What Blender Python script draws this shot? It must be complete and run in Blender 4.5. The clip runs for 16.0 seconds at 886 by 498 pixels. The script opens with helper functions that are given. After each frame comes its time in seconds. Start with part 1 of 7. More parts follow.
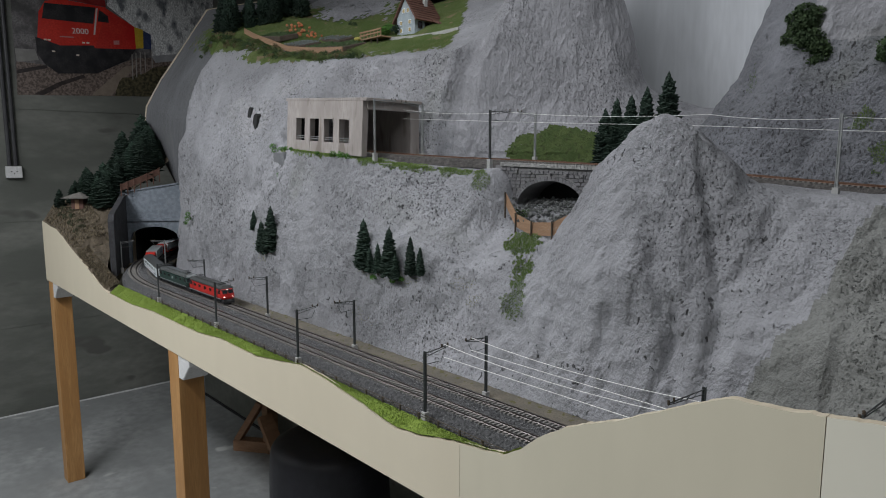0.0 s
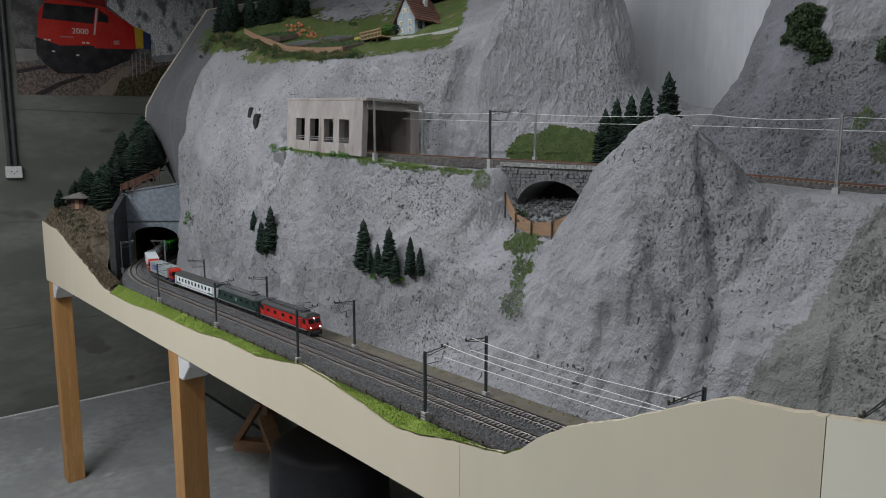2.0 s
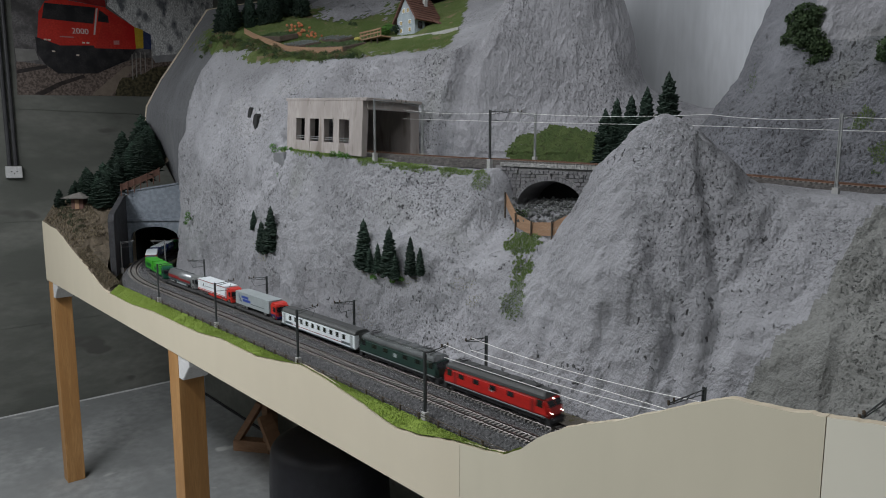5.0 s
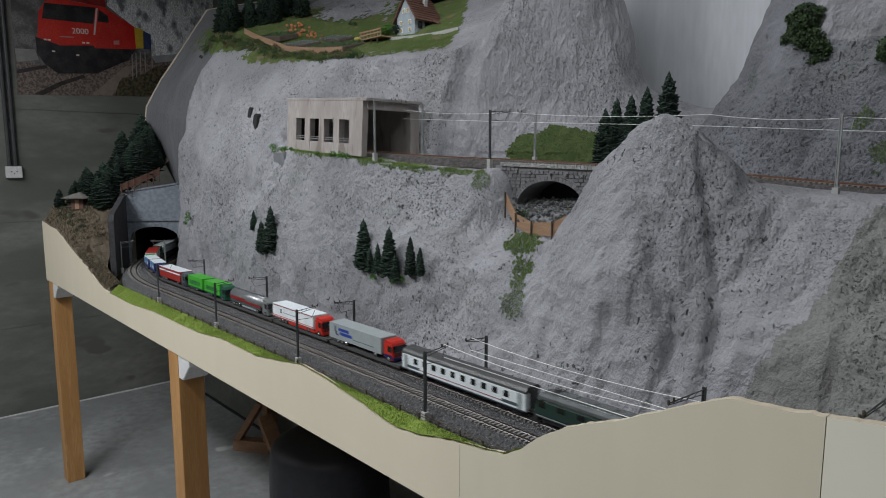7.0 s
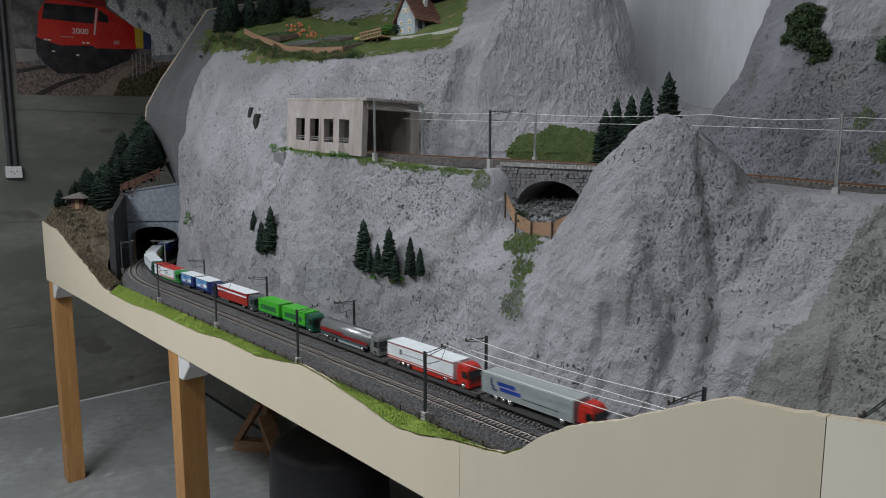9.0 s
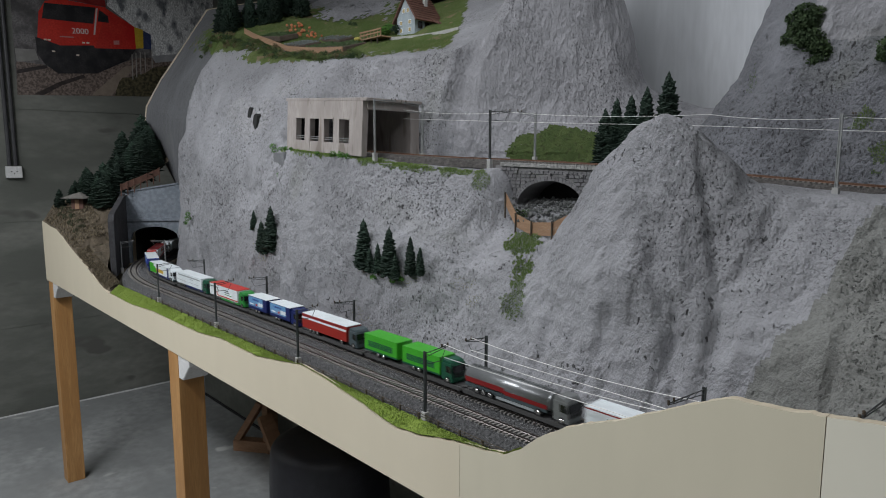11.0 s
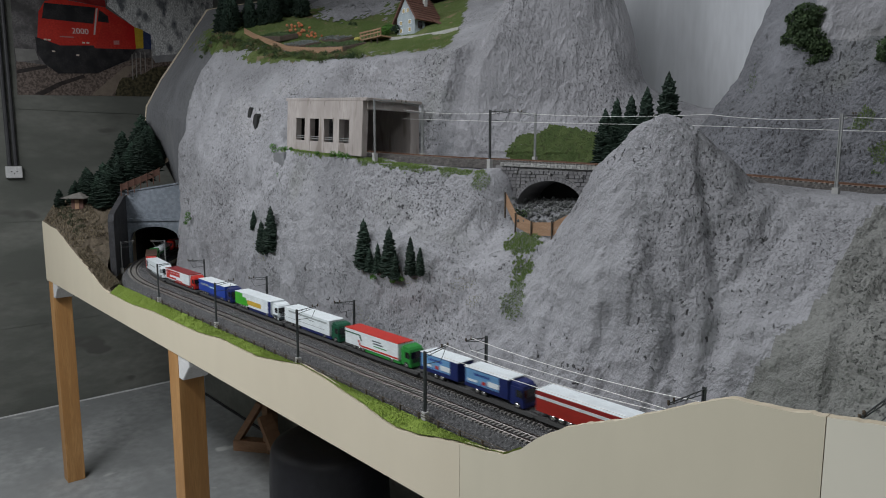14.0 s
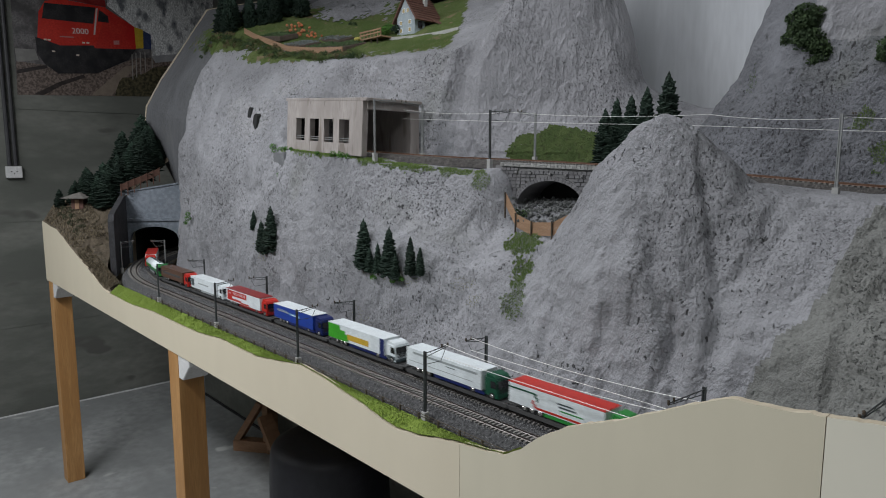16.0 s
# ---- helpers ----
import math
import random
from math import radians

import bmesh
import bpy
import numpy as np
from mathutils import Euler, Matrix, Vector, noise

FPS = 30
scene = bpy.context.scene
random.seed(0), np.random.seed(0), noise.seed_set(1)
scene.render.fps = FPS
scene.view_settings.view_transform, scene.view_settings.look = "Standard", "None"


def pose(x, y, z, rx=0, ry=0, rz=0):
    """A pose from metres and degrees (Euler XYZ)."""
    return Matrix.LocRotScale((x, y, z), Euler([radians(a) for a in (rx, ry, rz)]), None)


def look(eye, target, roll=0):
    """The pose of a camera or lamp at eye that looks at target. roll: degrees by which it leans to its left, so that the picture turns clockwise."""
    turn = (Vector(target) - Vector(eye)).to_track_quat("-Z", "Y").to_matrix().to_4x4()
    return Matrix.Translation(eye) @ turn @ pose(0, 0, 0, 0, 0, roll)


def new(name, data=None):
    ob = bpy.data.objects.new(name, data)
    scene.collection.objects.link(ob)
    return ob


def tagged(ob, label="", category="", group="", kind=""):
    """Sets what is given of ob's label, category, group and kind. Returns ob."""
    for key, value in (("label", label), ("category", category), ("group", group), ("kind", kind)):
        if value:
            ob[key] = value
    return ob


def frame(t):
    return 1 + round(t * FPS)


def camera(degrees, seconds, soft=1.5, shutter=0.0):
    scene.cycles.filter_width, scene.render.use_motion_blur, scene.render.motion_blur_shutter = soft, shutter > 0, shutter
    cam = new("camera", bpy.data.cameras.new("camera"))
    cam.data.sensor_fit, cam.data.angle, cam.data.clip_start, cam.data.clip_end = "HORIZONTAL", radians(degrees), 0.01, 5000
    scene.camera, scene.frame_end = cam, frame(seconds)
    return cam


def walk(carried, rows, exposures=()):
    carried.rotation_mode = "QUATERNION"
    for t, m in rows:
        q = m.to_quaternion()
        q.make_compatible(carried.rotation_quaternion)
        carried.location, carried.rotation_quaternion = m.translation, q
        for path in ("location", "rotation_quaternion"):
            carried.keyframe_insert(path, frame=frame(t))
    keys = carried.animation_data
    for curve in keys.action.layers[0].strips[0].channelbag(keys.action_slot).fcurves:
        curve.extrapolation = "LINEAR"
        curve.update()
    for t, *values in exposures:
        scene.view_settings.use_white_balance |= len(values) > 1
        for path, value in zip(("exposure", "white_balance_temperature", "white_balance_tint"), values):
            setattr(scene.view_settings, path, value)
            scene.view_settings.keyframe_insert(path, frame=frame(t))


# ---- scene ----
cam = camera(68.0, 16.0, soft=1.0, shutter=0.9)
EYE = (0.0, 0.0, 1.35)
AIM = (-0.734, 0.666, 1.35 - 0.133)
walk(cam, [(0.0, look(EYE, AIM)), (16.0, look(EYE, AIM))], exposures=[(0.0, 0.0), (16.0, 0.0)])

# ---------------------------------------------------------------- light
world = bpy.data.worlds.new("room_dark")
scene.world = world
world.use_nodes = True
world.node_tree.nodes["Background"].inputs["Color"].default_value = (0.75, 0.8, 0.9, 1)
world.node_tree.nodes["Background"].inputs["Strength"].default_value = 0.05


def tube_light(name, x, y, z, sx, sy, watts, colour=(0.942, 0.967, 1.0), rz=0):
    lamp = bpy.data.lights.new(name, "AREA")
    lamp.shape, lamp.size, lamp.size_y = "RECTANGLE", sx, sy
    lamp.energy, lamp.color = watts, colour
    ob = new(name, lamp)
    ob.matrix_basis = pose(x, y, z, 0, 0, rz)
    return ob


tube_light("ceiling_tube_light", -1.62, -0.65, 2.52, 1.3, 0.25, 48)
tube_light("ceiling_tube_light", -0.8, 0.85, 2.54, 1.3, 0.2, 10)
tube_light("ceiling_tube_light", 0.2, -1.2, 2.52, 1.3, 0.25, 16)
tube_light("ceiling_tube_light", -3.0, -0.75, 2.52, 1.3, 0.25, 17)


# ---------------------------------------------------------------- materials
def mat(name, base, second=None, scale=30.0, rough=0.7, metal=0.0, bump=0.0, bump_scale=None, detail=4.0,
        emit=0.0, spots=None, spot_scale=60.0, spot_cut=0.62, stretch=(1, 1, 1), vary=0.0, low=0.4, high=0.6, grain=1.0):
    """A node material: two colours mixed by noise, optional dark spots, bump, and variation from object to object."""
    m = bpy.data.materials.new(name)
    m.use_nodes = True
    nt = m.node_tree
    b = nt.nodes["Principled BSDF"]
    b.inputs["Roughness"].default_value, b.inputs["Metallic"].default_value = rough, metal
    co = nt.nodes.new("ShaderNodeTexCoord")
    mp = nt.nodes.new("ShaderNodeMapping")
    mp.inputs["Scale"].default_value = stretch
    nt.links.new(co.outputs["Object"], mp.inputs["Vector"])

    def noise_tex(s, d):
        n = nt.nodes.new("ShaderNodeTexNoise")
        n.inputs["Scale"].default_value, n.inputs["Detail"].default_value = s, d
        nt.links.new(mp.outputs["Vector"], n.inputs["Vector"])
        return n

    def mix(f, a, c):
        x = nt.nodes.new("ShaderNodeMix")
        x.data_type = "RGBA"
        for sock, v in (("Factor", f), ("A", a), ("B", c)):
            s = [i for i in x.inputs if i.name == sock and i.type == ("VALUE" if sock == "Factor" else "RGBA")][0]
            if isinstance(v, bpy.types.NodeSocket):
                nt.links.new(v, s)
            else:
                s.default_value = v if sock == "Factor" else (*v, 1)
        return [o for o in x.outputs if o.type == "RGBA"][0]

    def ramp(v, lo, hi):
        r = nt.nodes.new("ShaderNodeMapRange")
        r.inputs["From Min"].default_value, r.inputs["From Max"].default_value = lo, hi
        nt.links.new(v, r.inputs["Value"])
        return r.outputs["Result"]

    col = mix(0.0, base, base)
    if second:
        col = mix(ramp(noise_tex(scale, detail).outputs["Fac"], low, high), base, second)
        fine = ramp(noise_tex(scale * 9, 3).outputs["Fac"], 0.3, 0.75)
        fine.node.inputs["To Max"].default_value = grain
        col = mix(fine, col, mix(0.22, [c * 0.72 for c in base], second))
    if spots:
        col = mix(ramp(noise_tex(spot_scale, 2).outputs["Fac"], spot_cut, spot_cut + 0.06), col, spots)
    if vary:
        info = nt.nodes.new("ShaderNodeObjectInfo")
        hs = nt.nodes.new("ShaderNodeHueSaturation")
        nt.links.new(ramp(info.outputs["Random"], 0, 1), hs.inputs["Value"])
        mr = hs.inputs["Value"].links[0].from_node
        mr.inputs["To Min"].default_value, mr.inputs["To Max"].default_value = 1 - vary, 1 + vary
        nt.links.new(col, hs.inputs["Color"])
        col = hs.outputs["Color"]
    nt.links.new(col, b.inputs["Base Color"])
    if bump:
        bp = nt.nodes.new("ShaderNodeBump")
        bp.inputs["Strength"].default_value, bp.inputs["Distance"].default_value = min(bump, 1), 0.004 * max(bump, 1)
        nt.links.new(noise_tex(bump_scale or scale * 4, 6).outputs["Fac"], bp.inputs["Height"])
        nt.links.new(bp.outputs["Normal"], b.inputs["Normal"])
    if emit:
        b.inputs["Emission Color"].default_value, b.inputs["Emission Strength"].default_value = (*base, 1), emit
    return m


def rock_material(tone=(0.298, 0.300, 0.319), name="painted_plaster_rock", rough=1.0, strokes=0.5, pits=1.0, depth=0.0068):
    """Dry-brushed plaster: stucco grain, small dark pits, pale and dark washes, faint greenish stains."""
    m = bpy.data.materials.new(name)
    m.use_nodes = True
    nt = m.node_tree
    b = nt.nodes["Principled BSDF"]
    b.inputs["Roughness"].default_value = 0.92
    co = nt.nodes.new("ShaderNodeTexCoord")

    def tex(scale, detail, sx=1, sy=1, sz=1, rough=0.5):
        mp = nt.nodes.new("ShaderNodeMapping")
        mp.inputs["Scale"].default_value = (sx, sy, sz)
        nt.links.new(co.outputs["Object"], mp.inputs["Vector"])
        n = nt.nodes.new("ShaderNodeTexNoise")
        n.inputs["Scale"].default_value, n.inputs["Detail"].default_value, n.inputs["Roughness"].default_value = scale, detail, rough
        nt.links.new(mp.outputs["Vector"], n.inputs["Vector"])
        return n.outputs["Fac"]

    def rng(v, lo, hi, t0=0.0, t1=1.0):
        r = nt.nodes.new("ShaderNodeMapRange")
        for k, x in (("From Min", lo), ("From Max", hi), ("To Min", t0), ("To Max", t1)):
            r.inputs[k].default_value = x
        nt.links.new(v, r.inputs["Value"])
        return r.outputs["Result"]

    def mix(f, a, c):
        x = nt.nodes.new("ShaderNodeMix")
        x.data_type = "RGBA"
        for sock, v in ((x.inputs[0], f), (x.inputs[6], a), (x.inputs[7], c)):
            if isinstance(v, bpy.types.NodeSocket):
                nt.links.new(v, sock)
            else:
                sock.default_value = (*v, 1)
        return x.outputs[2]

    def calc(op, a, c):
        x = nt.nodes.new("ShaderNodeMath")
        x.operation = op
        for sock, v in zip(x.inputs, (a, c)):
            if isinstance(v, bpy.types.NodeSocket):
                nt.links.new(v, sock)
            else:
                sock.default_value = v
        return x.outputs[0]
    wash = tex(3.2, 5, 1, 1, 0.7)
    col = mix(rng(wash, 0.36, 0.64), tuple(0.78 * c for c in tone), tuple(1.08 * c for c in tone))
    col = mix(rng(tex(4.5, 3), 0.60, 0.74, 0, 0.35), col, (0.20, 0.21, 0.17))
    streak = tex(22, 4, 1, 1, 0.22)
    col = mix(rng(streak, 0.52, 0.72, 0, 0.45), col, tuple(1.25 * c for c in tone))
    # darker colour in the hollows of the stucco, strong in some zones, faint elsewhere
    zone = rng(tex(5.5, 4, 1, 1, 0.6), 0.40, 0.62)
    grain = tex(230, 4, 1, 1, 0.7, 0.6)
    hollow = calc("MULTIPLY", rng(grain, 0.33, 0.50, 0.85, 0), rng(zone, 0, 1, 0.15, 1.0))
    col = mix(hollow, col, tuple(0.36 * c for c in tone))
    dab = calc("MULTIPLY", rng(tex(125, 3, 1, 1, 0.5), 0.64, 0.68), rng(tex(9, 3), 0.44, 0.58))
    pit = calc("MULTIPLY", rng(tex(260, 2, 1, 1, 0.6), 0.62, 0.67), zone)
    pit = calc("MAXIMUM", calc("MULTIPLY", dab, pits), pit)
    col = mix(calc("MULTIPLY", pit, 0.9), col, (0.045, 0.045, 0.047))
    nt.links.new(col, b.inputs["Base Color"])
    # trowel strokes, stucco grain, pits
    stroke = calc("ABSOLUTE", calc("SUBTRACT", tex(34, 3, 1, 1, 0.45, 0.55), 0.5), 0.0)
    h = calc("ADD", calc("MULTIPLY", tex(110, 5, 1, 1, 0.75, 0.6), 1.15), calc("MULTIPLY", grain, 0.7))
    h = calc("MULTIPLY", h, rng(tex(8, 3, 1, 1, 0.6), 0.38, 0.62, 0.45, 1.15))
    h = calc("ADD", calc("MULTIPLY", h, rough), calc("MULTIPLY", stroke, -2.2 * strokes))
    h = calc("SUBTRACT", h, calc("MULTIPLY", pit, 0.8))
    bp = nt.nodes.new("ShaderNodeBump")
    bp.inputs["Strength"].default_value, bp.inputs["Distance"].default_value = 1.0, depth
    nt.links.new(h, bp.inputs["Height"])
    nt.links.new(bp.outputs["Normal"], b.inputs["Normal"])
    return m


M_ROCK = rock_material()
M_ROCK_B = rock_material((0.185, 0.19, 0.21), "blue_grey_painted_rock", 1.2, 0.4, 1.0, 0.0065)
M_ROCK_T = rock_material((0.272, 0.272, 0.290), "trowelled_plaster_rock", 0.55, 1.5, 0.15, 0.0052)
# smooth left end: its weaker light is put into this dark tone
M_ROCK_S = rock_material((0.115, 0.118, 0.126), "smooth_shaded_plaster", 0.3, 0.4, 0.1, 0.004)
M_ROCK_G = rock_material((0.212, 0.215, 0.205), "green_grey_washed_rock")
M_BACK = mat("backdrop_paint", (0.52, 0.54, 0.57), (0.64, 0.66, 0.695), 3, 0.85, stretch=(3, 3, 0.5), bump=0.15, bump_scale=60, grain=0.35)
M_CONC = mat("raw_concrete", (0.125, 0.132, 0.117), (0.215, 0.22, 0.198), 3.2, 0.85, bump=0.45, bump_scale=35, spots=(0.11, 0.11, 0.10), spot_scale=6, spot_cut=0.64, stretch=(1, 0.6, 1.5), detail=7, grain=0.6)
M_FLOOR = mat("screed_floor", (0.25, 0.26, 0.26), (0.34, 0.35, 0.35), 2.5, 0.6, bump=0.1, bump_scale=60, spots=(0.5, 0.51, 0.5), spot_scale=6, spot_cut=0.68)
M_PLY = mat("pale_plywood", (0.70, 0.63, 0.49), (0.67, 0.60, 0.465), 2.2, 0.42, stretch=(1.2, 1, 0.6), bump=0.02, bump_scale=45, spots=(0.62, 0.54, 0.40), spot_scale=30, spot_cut=0.78, grain=0.14)
M_PLYEDGE = mat("plywood_edge", (0.48, 0.41, 0.30), (0.62, 0.55, 0.43), 20, 0.8, stretch=(0.3, 1, 8), bump=0.2)
M_BEAM = mat("pine_beam", (0.44, 0.22, 0.075), (0.56, 0.31, 0.12), 9, 0.5, stretch=(4, 4, 0.35), bump=0.12, spots=(0.26, 0.11, 0.035), spot_scale=7, spot_cut=0.68)
M_BRACKET = mat("white_bracket_plastic", (0.78, 0.78, 0.78), (0.7, 0.7, 0.7), 20, 0.45)
M_BALLAST = mat("ballast_stone", (0.035, 0.035, 0.037), (0.14, 0.14, 0.145), 210, 0.9, bump=1.6, bump_scale=330, low=0.35, high=0.65)
M_BALLAST_B = mat("ballast_brown", (0.05, 0.046, 0.044), (0.15, 0.138, 0.13), 150, 0.9, bump=1.6, bump_scale=330, low=0.35, high=0.65)
M_SLEEPER = mat("sleeper_brown", (0.20, 0.188, 0.175), (0.26, 0.245, 0.23), 60, 0.75)
M_RAIL = mat("rail_steel", (0.20, 0.185, 0.18), (0.14, 0.12, 0.11), 60, 0.45, metal=1.0)
M_RUST = mat("rusty_rail", (0.16, 0.085, 0.055), (0.22, 0.13, 0.09), 60, 0.6, metal=0.3)
M_SAND = mat("dry_verge", (0.16, 0.14, 0.11), (0.11, 0.10, 0.082), 40, 0.95, bump=0.7, bump_scale=300, spots=(0.09, 0.085, 0.03), spot_scale=90, spot_cut=0.6)
M_SCRUB = mat("brown_scrub", (0.085, 0.066, 0.046), (0.16, 0.128, 0.09), 30, 0.95, bump=1.2, bump_scale=160, spots=(0.06, 0.05, 0.03), spot_scale=70, spot_cut=0.58)
M_GRASS = mat("grass_flock", (0.17, 0.25, 0.03), (0.23, 0.31, 0.055), 40, 0.95, bump=0.6, bump_scale=400, spots=(0.12, 0.18, 0.03), spot_scale=120, spot_cut=0.58)
M_GRASS_D = mat("olive_grass_flock", (0.07, 0.11, 0.03), (0.115, 0.155, 0.05), 40, 0.95, bump=1.0, bump_scale=400, spots=(0.06, 0.08, 0.025), spot_scale=120, spot_cut=0.58)
M_NEEDLE = mat("conifer_needles", (0.013, 0.031, 0.021), (0.026, 0.052, 0.033), 60, 0.9, vary=0.25)
M_NEEDLE_L = mat("shrub_leaves", (0.035, 0.065, 0.025), (0.06, 0.10, 0.035), 60, 0.9, vary=0.2)
M_BUSH = mat("bright_bush_foam", (0.06, 0.17, 0.025), (0.10, 0.24, 0.04), 60, 0.9, vary=0.2)
M_BARK = mat("bark", (0.06, 0.045, 0.03), (0.09, 0.07, 0.05), 60, 0.9)
M_MAST = mat("mast_paint", (0.05, 0.057, 0.057), (0.08, 0.088, 0.088), 80, 0.55, metal=0.2)
M_MAST_L = mat("grey_mast_paint", (0.36, 0.37, 0.37), (0.28, 0.29, 0.29), 80, 0.5, metal=0.3)
M_FOOT = mat("mast_foot_concrete", (0.45, 0.45, 0.44), (0.36, 0.36, 0.35), 90, 0.8)
M_WIRE = mat("contact_wire", (0.80, 0.80, 0.78), None, rough=0.4, metal=0.2)
M_GALLERY = mat("weathered_gallery_concrete", (0.42, 0.38, 0.36), (0.31, 0.275, 0.255), 18, 0.8, stretch=(1, 1, 0.25), bump=0.2, bump_scale=120, spots=(0.22, 0.19, 0.17), spot_scale=25, spot_cut=0.61)
M_STONE = mat("cut_stone", (0.15, 0.148, 0.155), (0.20, 0.197, 0.205), 60, 0.85, bump=0.4, bump_scale=250, vary=0.22)
M_MORTAR = mat("stone_joint", (0.19, 0.187, 0.19), (0.23, 0.226, 0.23), 60, 0.9)
M_PORTAL = mat("bluish_portal_stone", (0.17, 0.20, 0.235), (0.27, 0.30, 0.345), 70, 0.75, bump=0.5, bump_scale=260, detail=6)
M_DARK = mat("tunnel_black", (0.012, 0.012, 0.012), (0.02, 0.02, 0.02), 20, 0.9)
M_WOODF = mat("brown_fence_board", (0.30, 0.18, 0.105), (0.38, 0.24, 0.15), 50, 0.75, stretch=(0.4, 0.4, 3), vary=0.15)
M_RUBBLE = mat("rubble_stone", (0.09, 0.095, 0.095), (0.20, 0.205, 0.20), 90, 0.9, bump=0.4, bump_scale=300, vary=0.3)


# ---------------------------------------------------------------- mesh helpers
def link_mesh(name, bm, material, smooth=False):
    me = bpy.data.meshes.new(name)
    bm.normal_update()
    bm.to_mesh(me)
    bm.free()
    for m in material if isinstance(material, (list, tuple)) else [material]:
        me.materials.append(m)
    if smooth:
        me.polygons.foreach_set("use_smooth", [True] * len(me.polygons))
    return new(name, me)


def part(name, bm, material, parent, label="", smooth=False):
    ob = link_mesh(name, bm, material, smooth)
    ob.parent = parent
    return tagged(ob, label)


def empty(name, m=None):
    ob = new(name)
    ob.empty_display_size = 0.02
    if m is not None:
        ob.matrix_basis = m
    return ob


def box(bm, x0, x1, y0, y1, z0, z1, bevel=0.0, m=None, index=0):
    """Adds a box, bevelled where asked, to bm."""
    r = bmesh.ops.create_cube(bm, size=1.0)
    vs = r["verts"]
    for v in vs:
        v.co = Vector(((x0 + x1) / 2 + v.co.x * (x1 - x0), (y0 + y1) / 2 + v.co.y * (y1 - y0), (z0 + z1) / 2 + v.co.z * (z1 - z0)))
    fs = {f for v in vs for f in v.link_faces}
    if bevel:
        out = bmesh.ops.bevel(bm, geom=list({e for v in vs for e in v.link_edges}), offset=bevel, segments=2, affect="EDGES", profile=0.6)
        fs = set(out["faces"]) | {f for f in fs if f.is_valid}
        vs = list({v for f in fs for v in f.verts})
    if index:
        for f in fs:
            f.material_index = index
    if m is not None:
        for v in vs:
            v.co = m @ v.co
    return vs


def cyl(bm, a, b, r0, r1=None, seg=10):
    """A round rod from a to b."""
    a, b = Vector(a), Vector(b)
    d = b - a
    m = Matrix.Translation((a + b) / 2) @ d.to_track_quat("Z", "Y").to_matrix().to_4x4()
    return bmesh.ops.create_cone(bm, cap_ends=True, segments=seg, radius1=r0, radius2=r0 if r1 is None else r1, depth=d.length, matrix=m)["verts"]


def prism(bm, pts, axis, d0, d1):
    """Extrudes a closed outline: pts are (u, v); axis is the one that is extruded, from d0 to d1."""
    def co(u, v, d):
        return {"x": (d, u, v), "y": (u, d, v), "z": (u, v, d)}[axis]
    a = [bm.verts.new(co(u, v, d0)) for u, v in pts]
    b = [bm.verts.new(co(u, v, d1)) for u, v in pts]
    n = len(pts)
    fs = [bm.faces.new(a), bm.faces.new(b[::-1])]
    fs += [bm.faces.new((a[i], b[i], b[(i + 1) % n], a[(i + 1) % n])) for i in range(n)]
    bmesh.ops.recalc_face_normals(bm, faces=fs)
    return a + b


def grid_mesh(name, pts, material, parent=None, smooth=True, label=""):
    """A sheet from an array of points [i, j, 3]."""
    n, k, _ = pts.shape
    idx = np.arange(n * k).reshape(n, k)
    faces = np.stack([idx[:-1, :-1], idx[1:, :-1], idx[1:, 1:], idx[:-1, 1:]], -1).reshape(-1, 4)
    me = bpy.data.meshes.new(name)
    me.from_pydata(pts.reshape(-1, 3).tolist(), [], faces.tolist())
    me.update()
    for m in material if isinstance(material, (list, tuple)) else [material]:
        me.materials.append(m)
    me.polygons.foreach_set("use_smooth", [smooth] * len(me.polygons))
    ob = new(name, me)
    if parent:
        ob.parent = parent
    return tagged(ob, label)


def fbm(p, scale, octaves=4):
    return noise.fractal(Vector(p) * scale, 1.0, 2.0, octaves)


# ---------------------------------------------------------------- tracks (plan)
CURVE_X, CURVE_Y, R_FAR, R_NEAR = -2.03, 1.747, 1.034, 1.091
RAIL_Z = 0.981


def main_line(s, r=R_FAR):
    """A place and heading on the lower line, s metres past the end of its curve."""
    if s >= 0:
        return Vector((CURVE_X + s, CURVE_Y - r, 0)), 0.0
    a = -s / r
    return Vector((CURVE_X - r * math.sin(a), CURVE_Y - r * math.cos(a), 0)), -a


UPPER = [(-1.75, 0.95, 1.396), (-1.45, 0.948, 1.382), (-1.235, 0.958, 1.370), (-1.08, 1.01, 1.360), (-0.95, 1.075, 1.354),
         (-0.75, 1.115, 1.344), (-0.5, 1.135, 1.329), (-0.25, 1.135, 1.312), (0.2, 1.12, 1.29), (0.9, 1.05, 1.28)]


def smooth_line(pts, step=0.02):
    """Catmull-Rom through pts, evenly resampled."""
    p = [np.array(q, float) for q in pts]
    p = [2 * p[0] - p[1]] + p + [2 * p[-1] - p[-2]]
    out = []
    for i in range(1, len(p) - 2):
        for u in np.linspace(0, 1, 24, endpoint=False):
            out.append(0.5 * (2 * p[i] + (p[i + 1] - p[i - 1]) * u + (2 * p[i - 1] - 5 * p[i] + 4 * p[i + 1] - p[i + 2]) * u ** 2
                              + (3 * p[i] - p[i - 1] - 3 * p[i + 1] + p[i + 2]) * u ** 3))
    out = np.array(out + [p[-2]])
    d = np.concatenate([[0], np.cumsum(np.linalg.norm(np.diff(out, axis=0), axis=1))])
    n = max(2, int(d[-1] / step))
    t = np.linspace(0, d[-1], n + 1)
    return np.stack([np.interp(t, d, out[:, k]) for k in range(3)], 1)


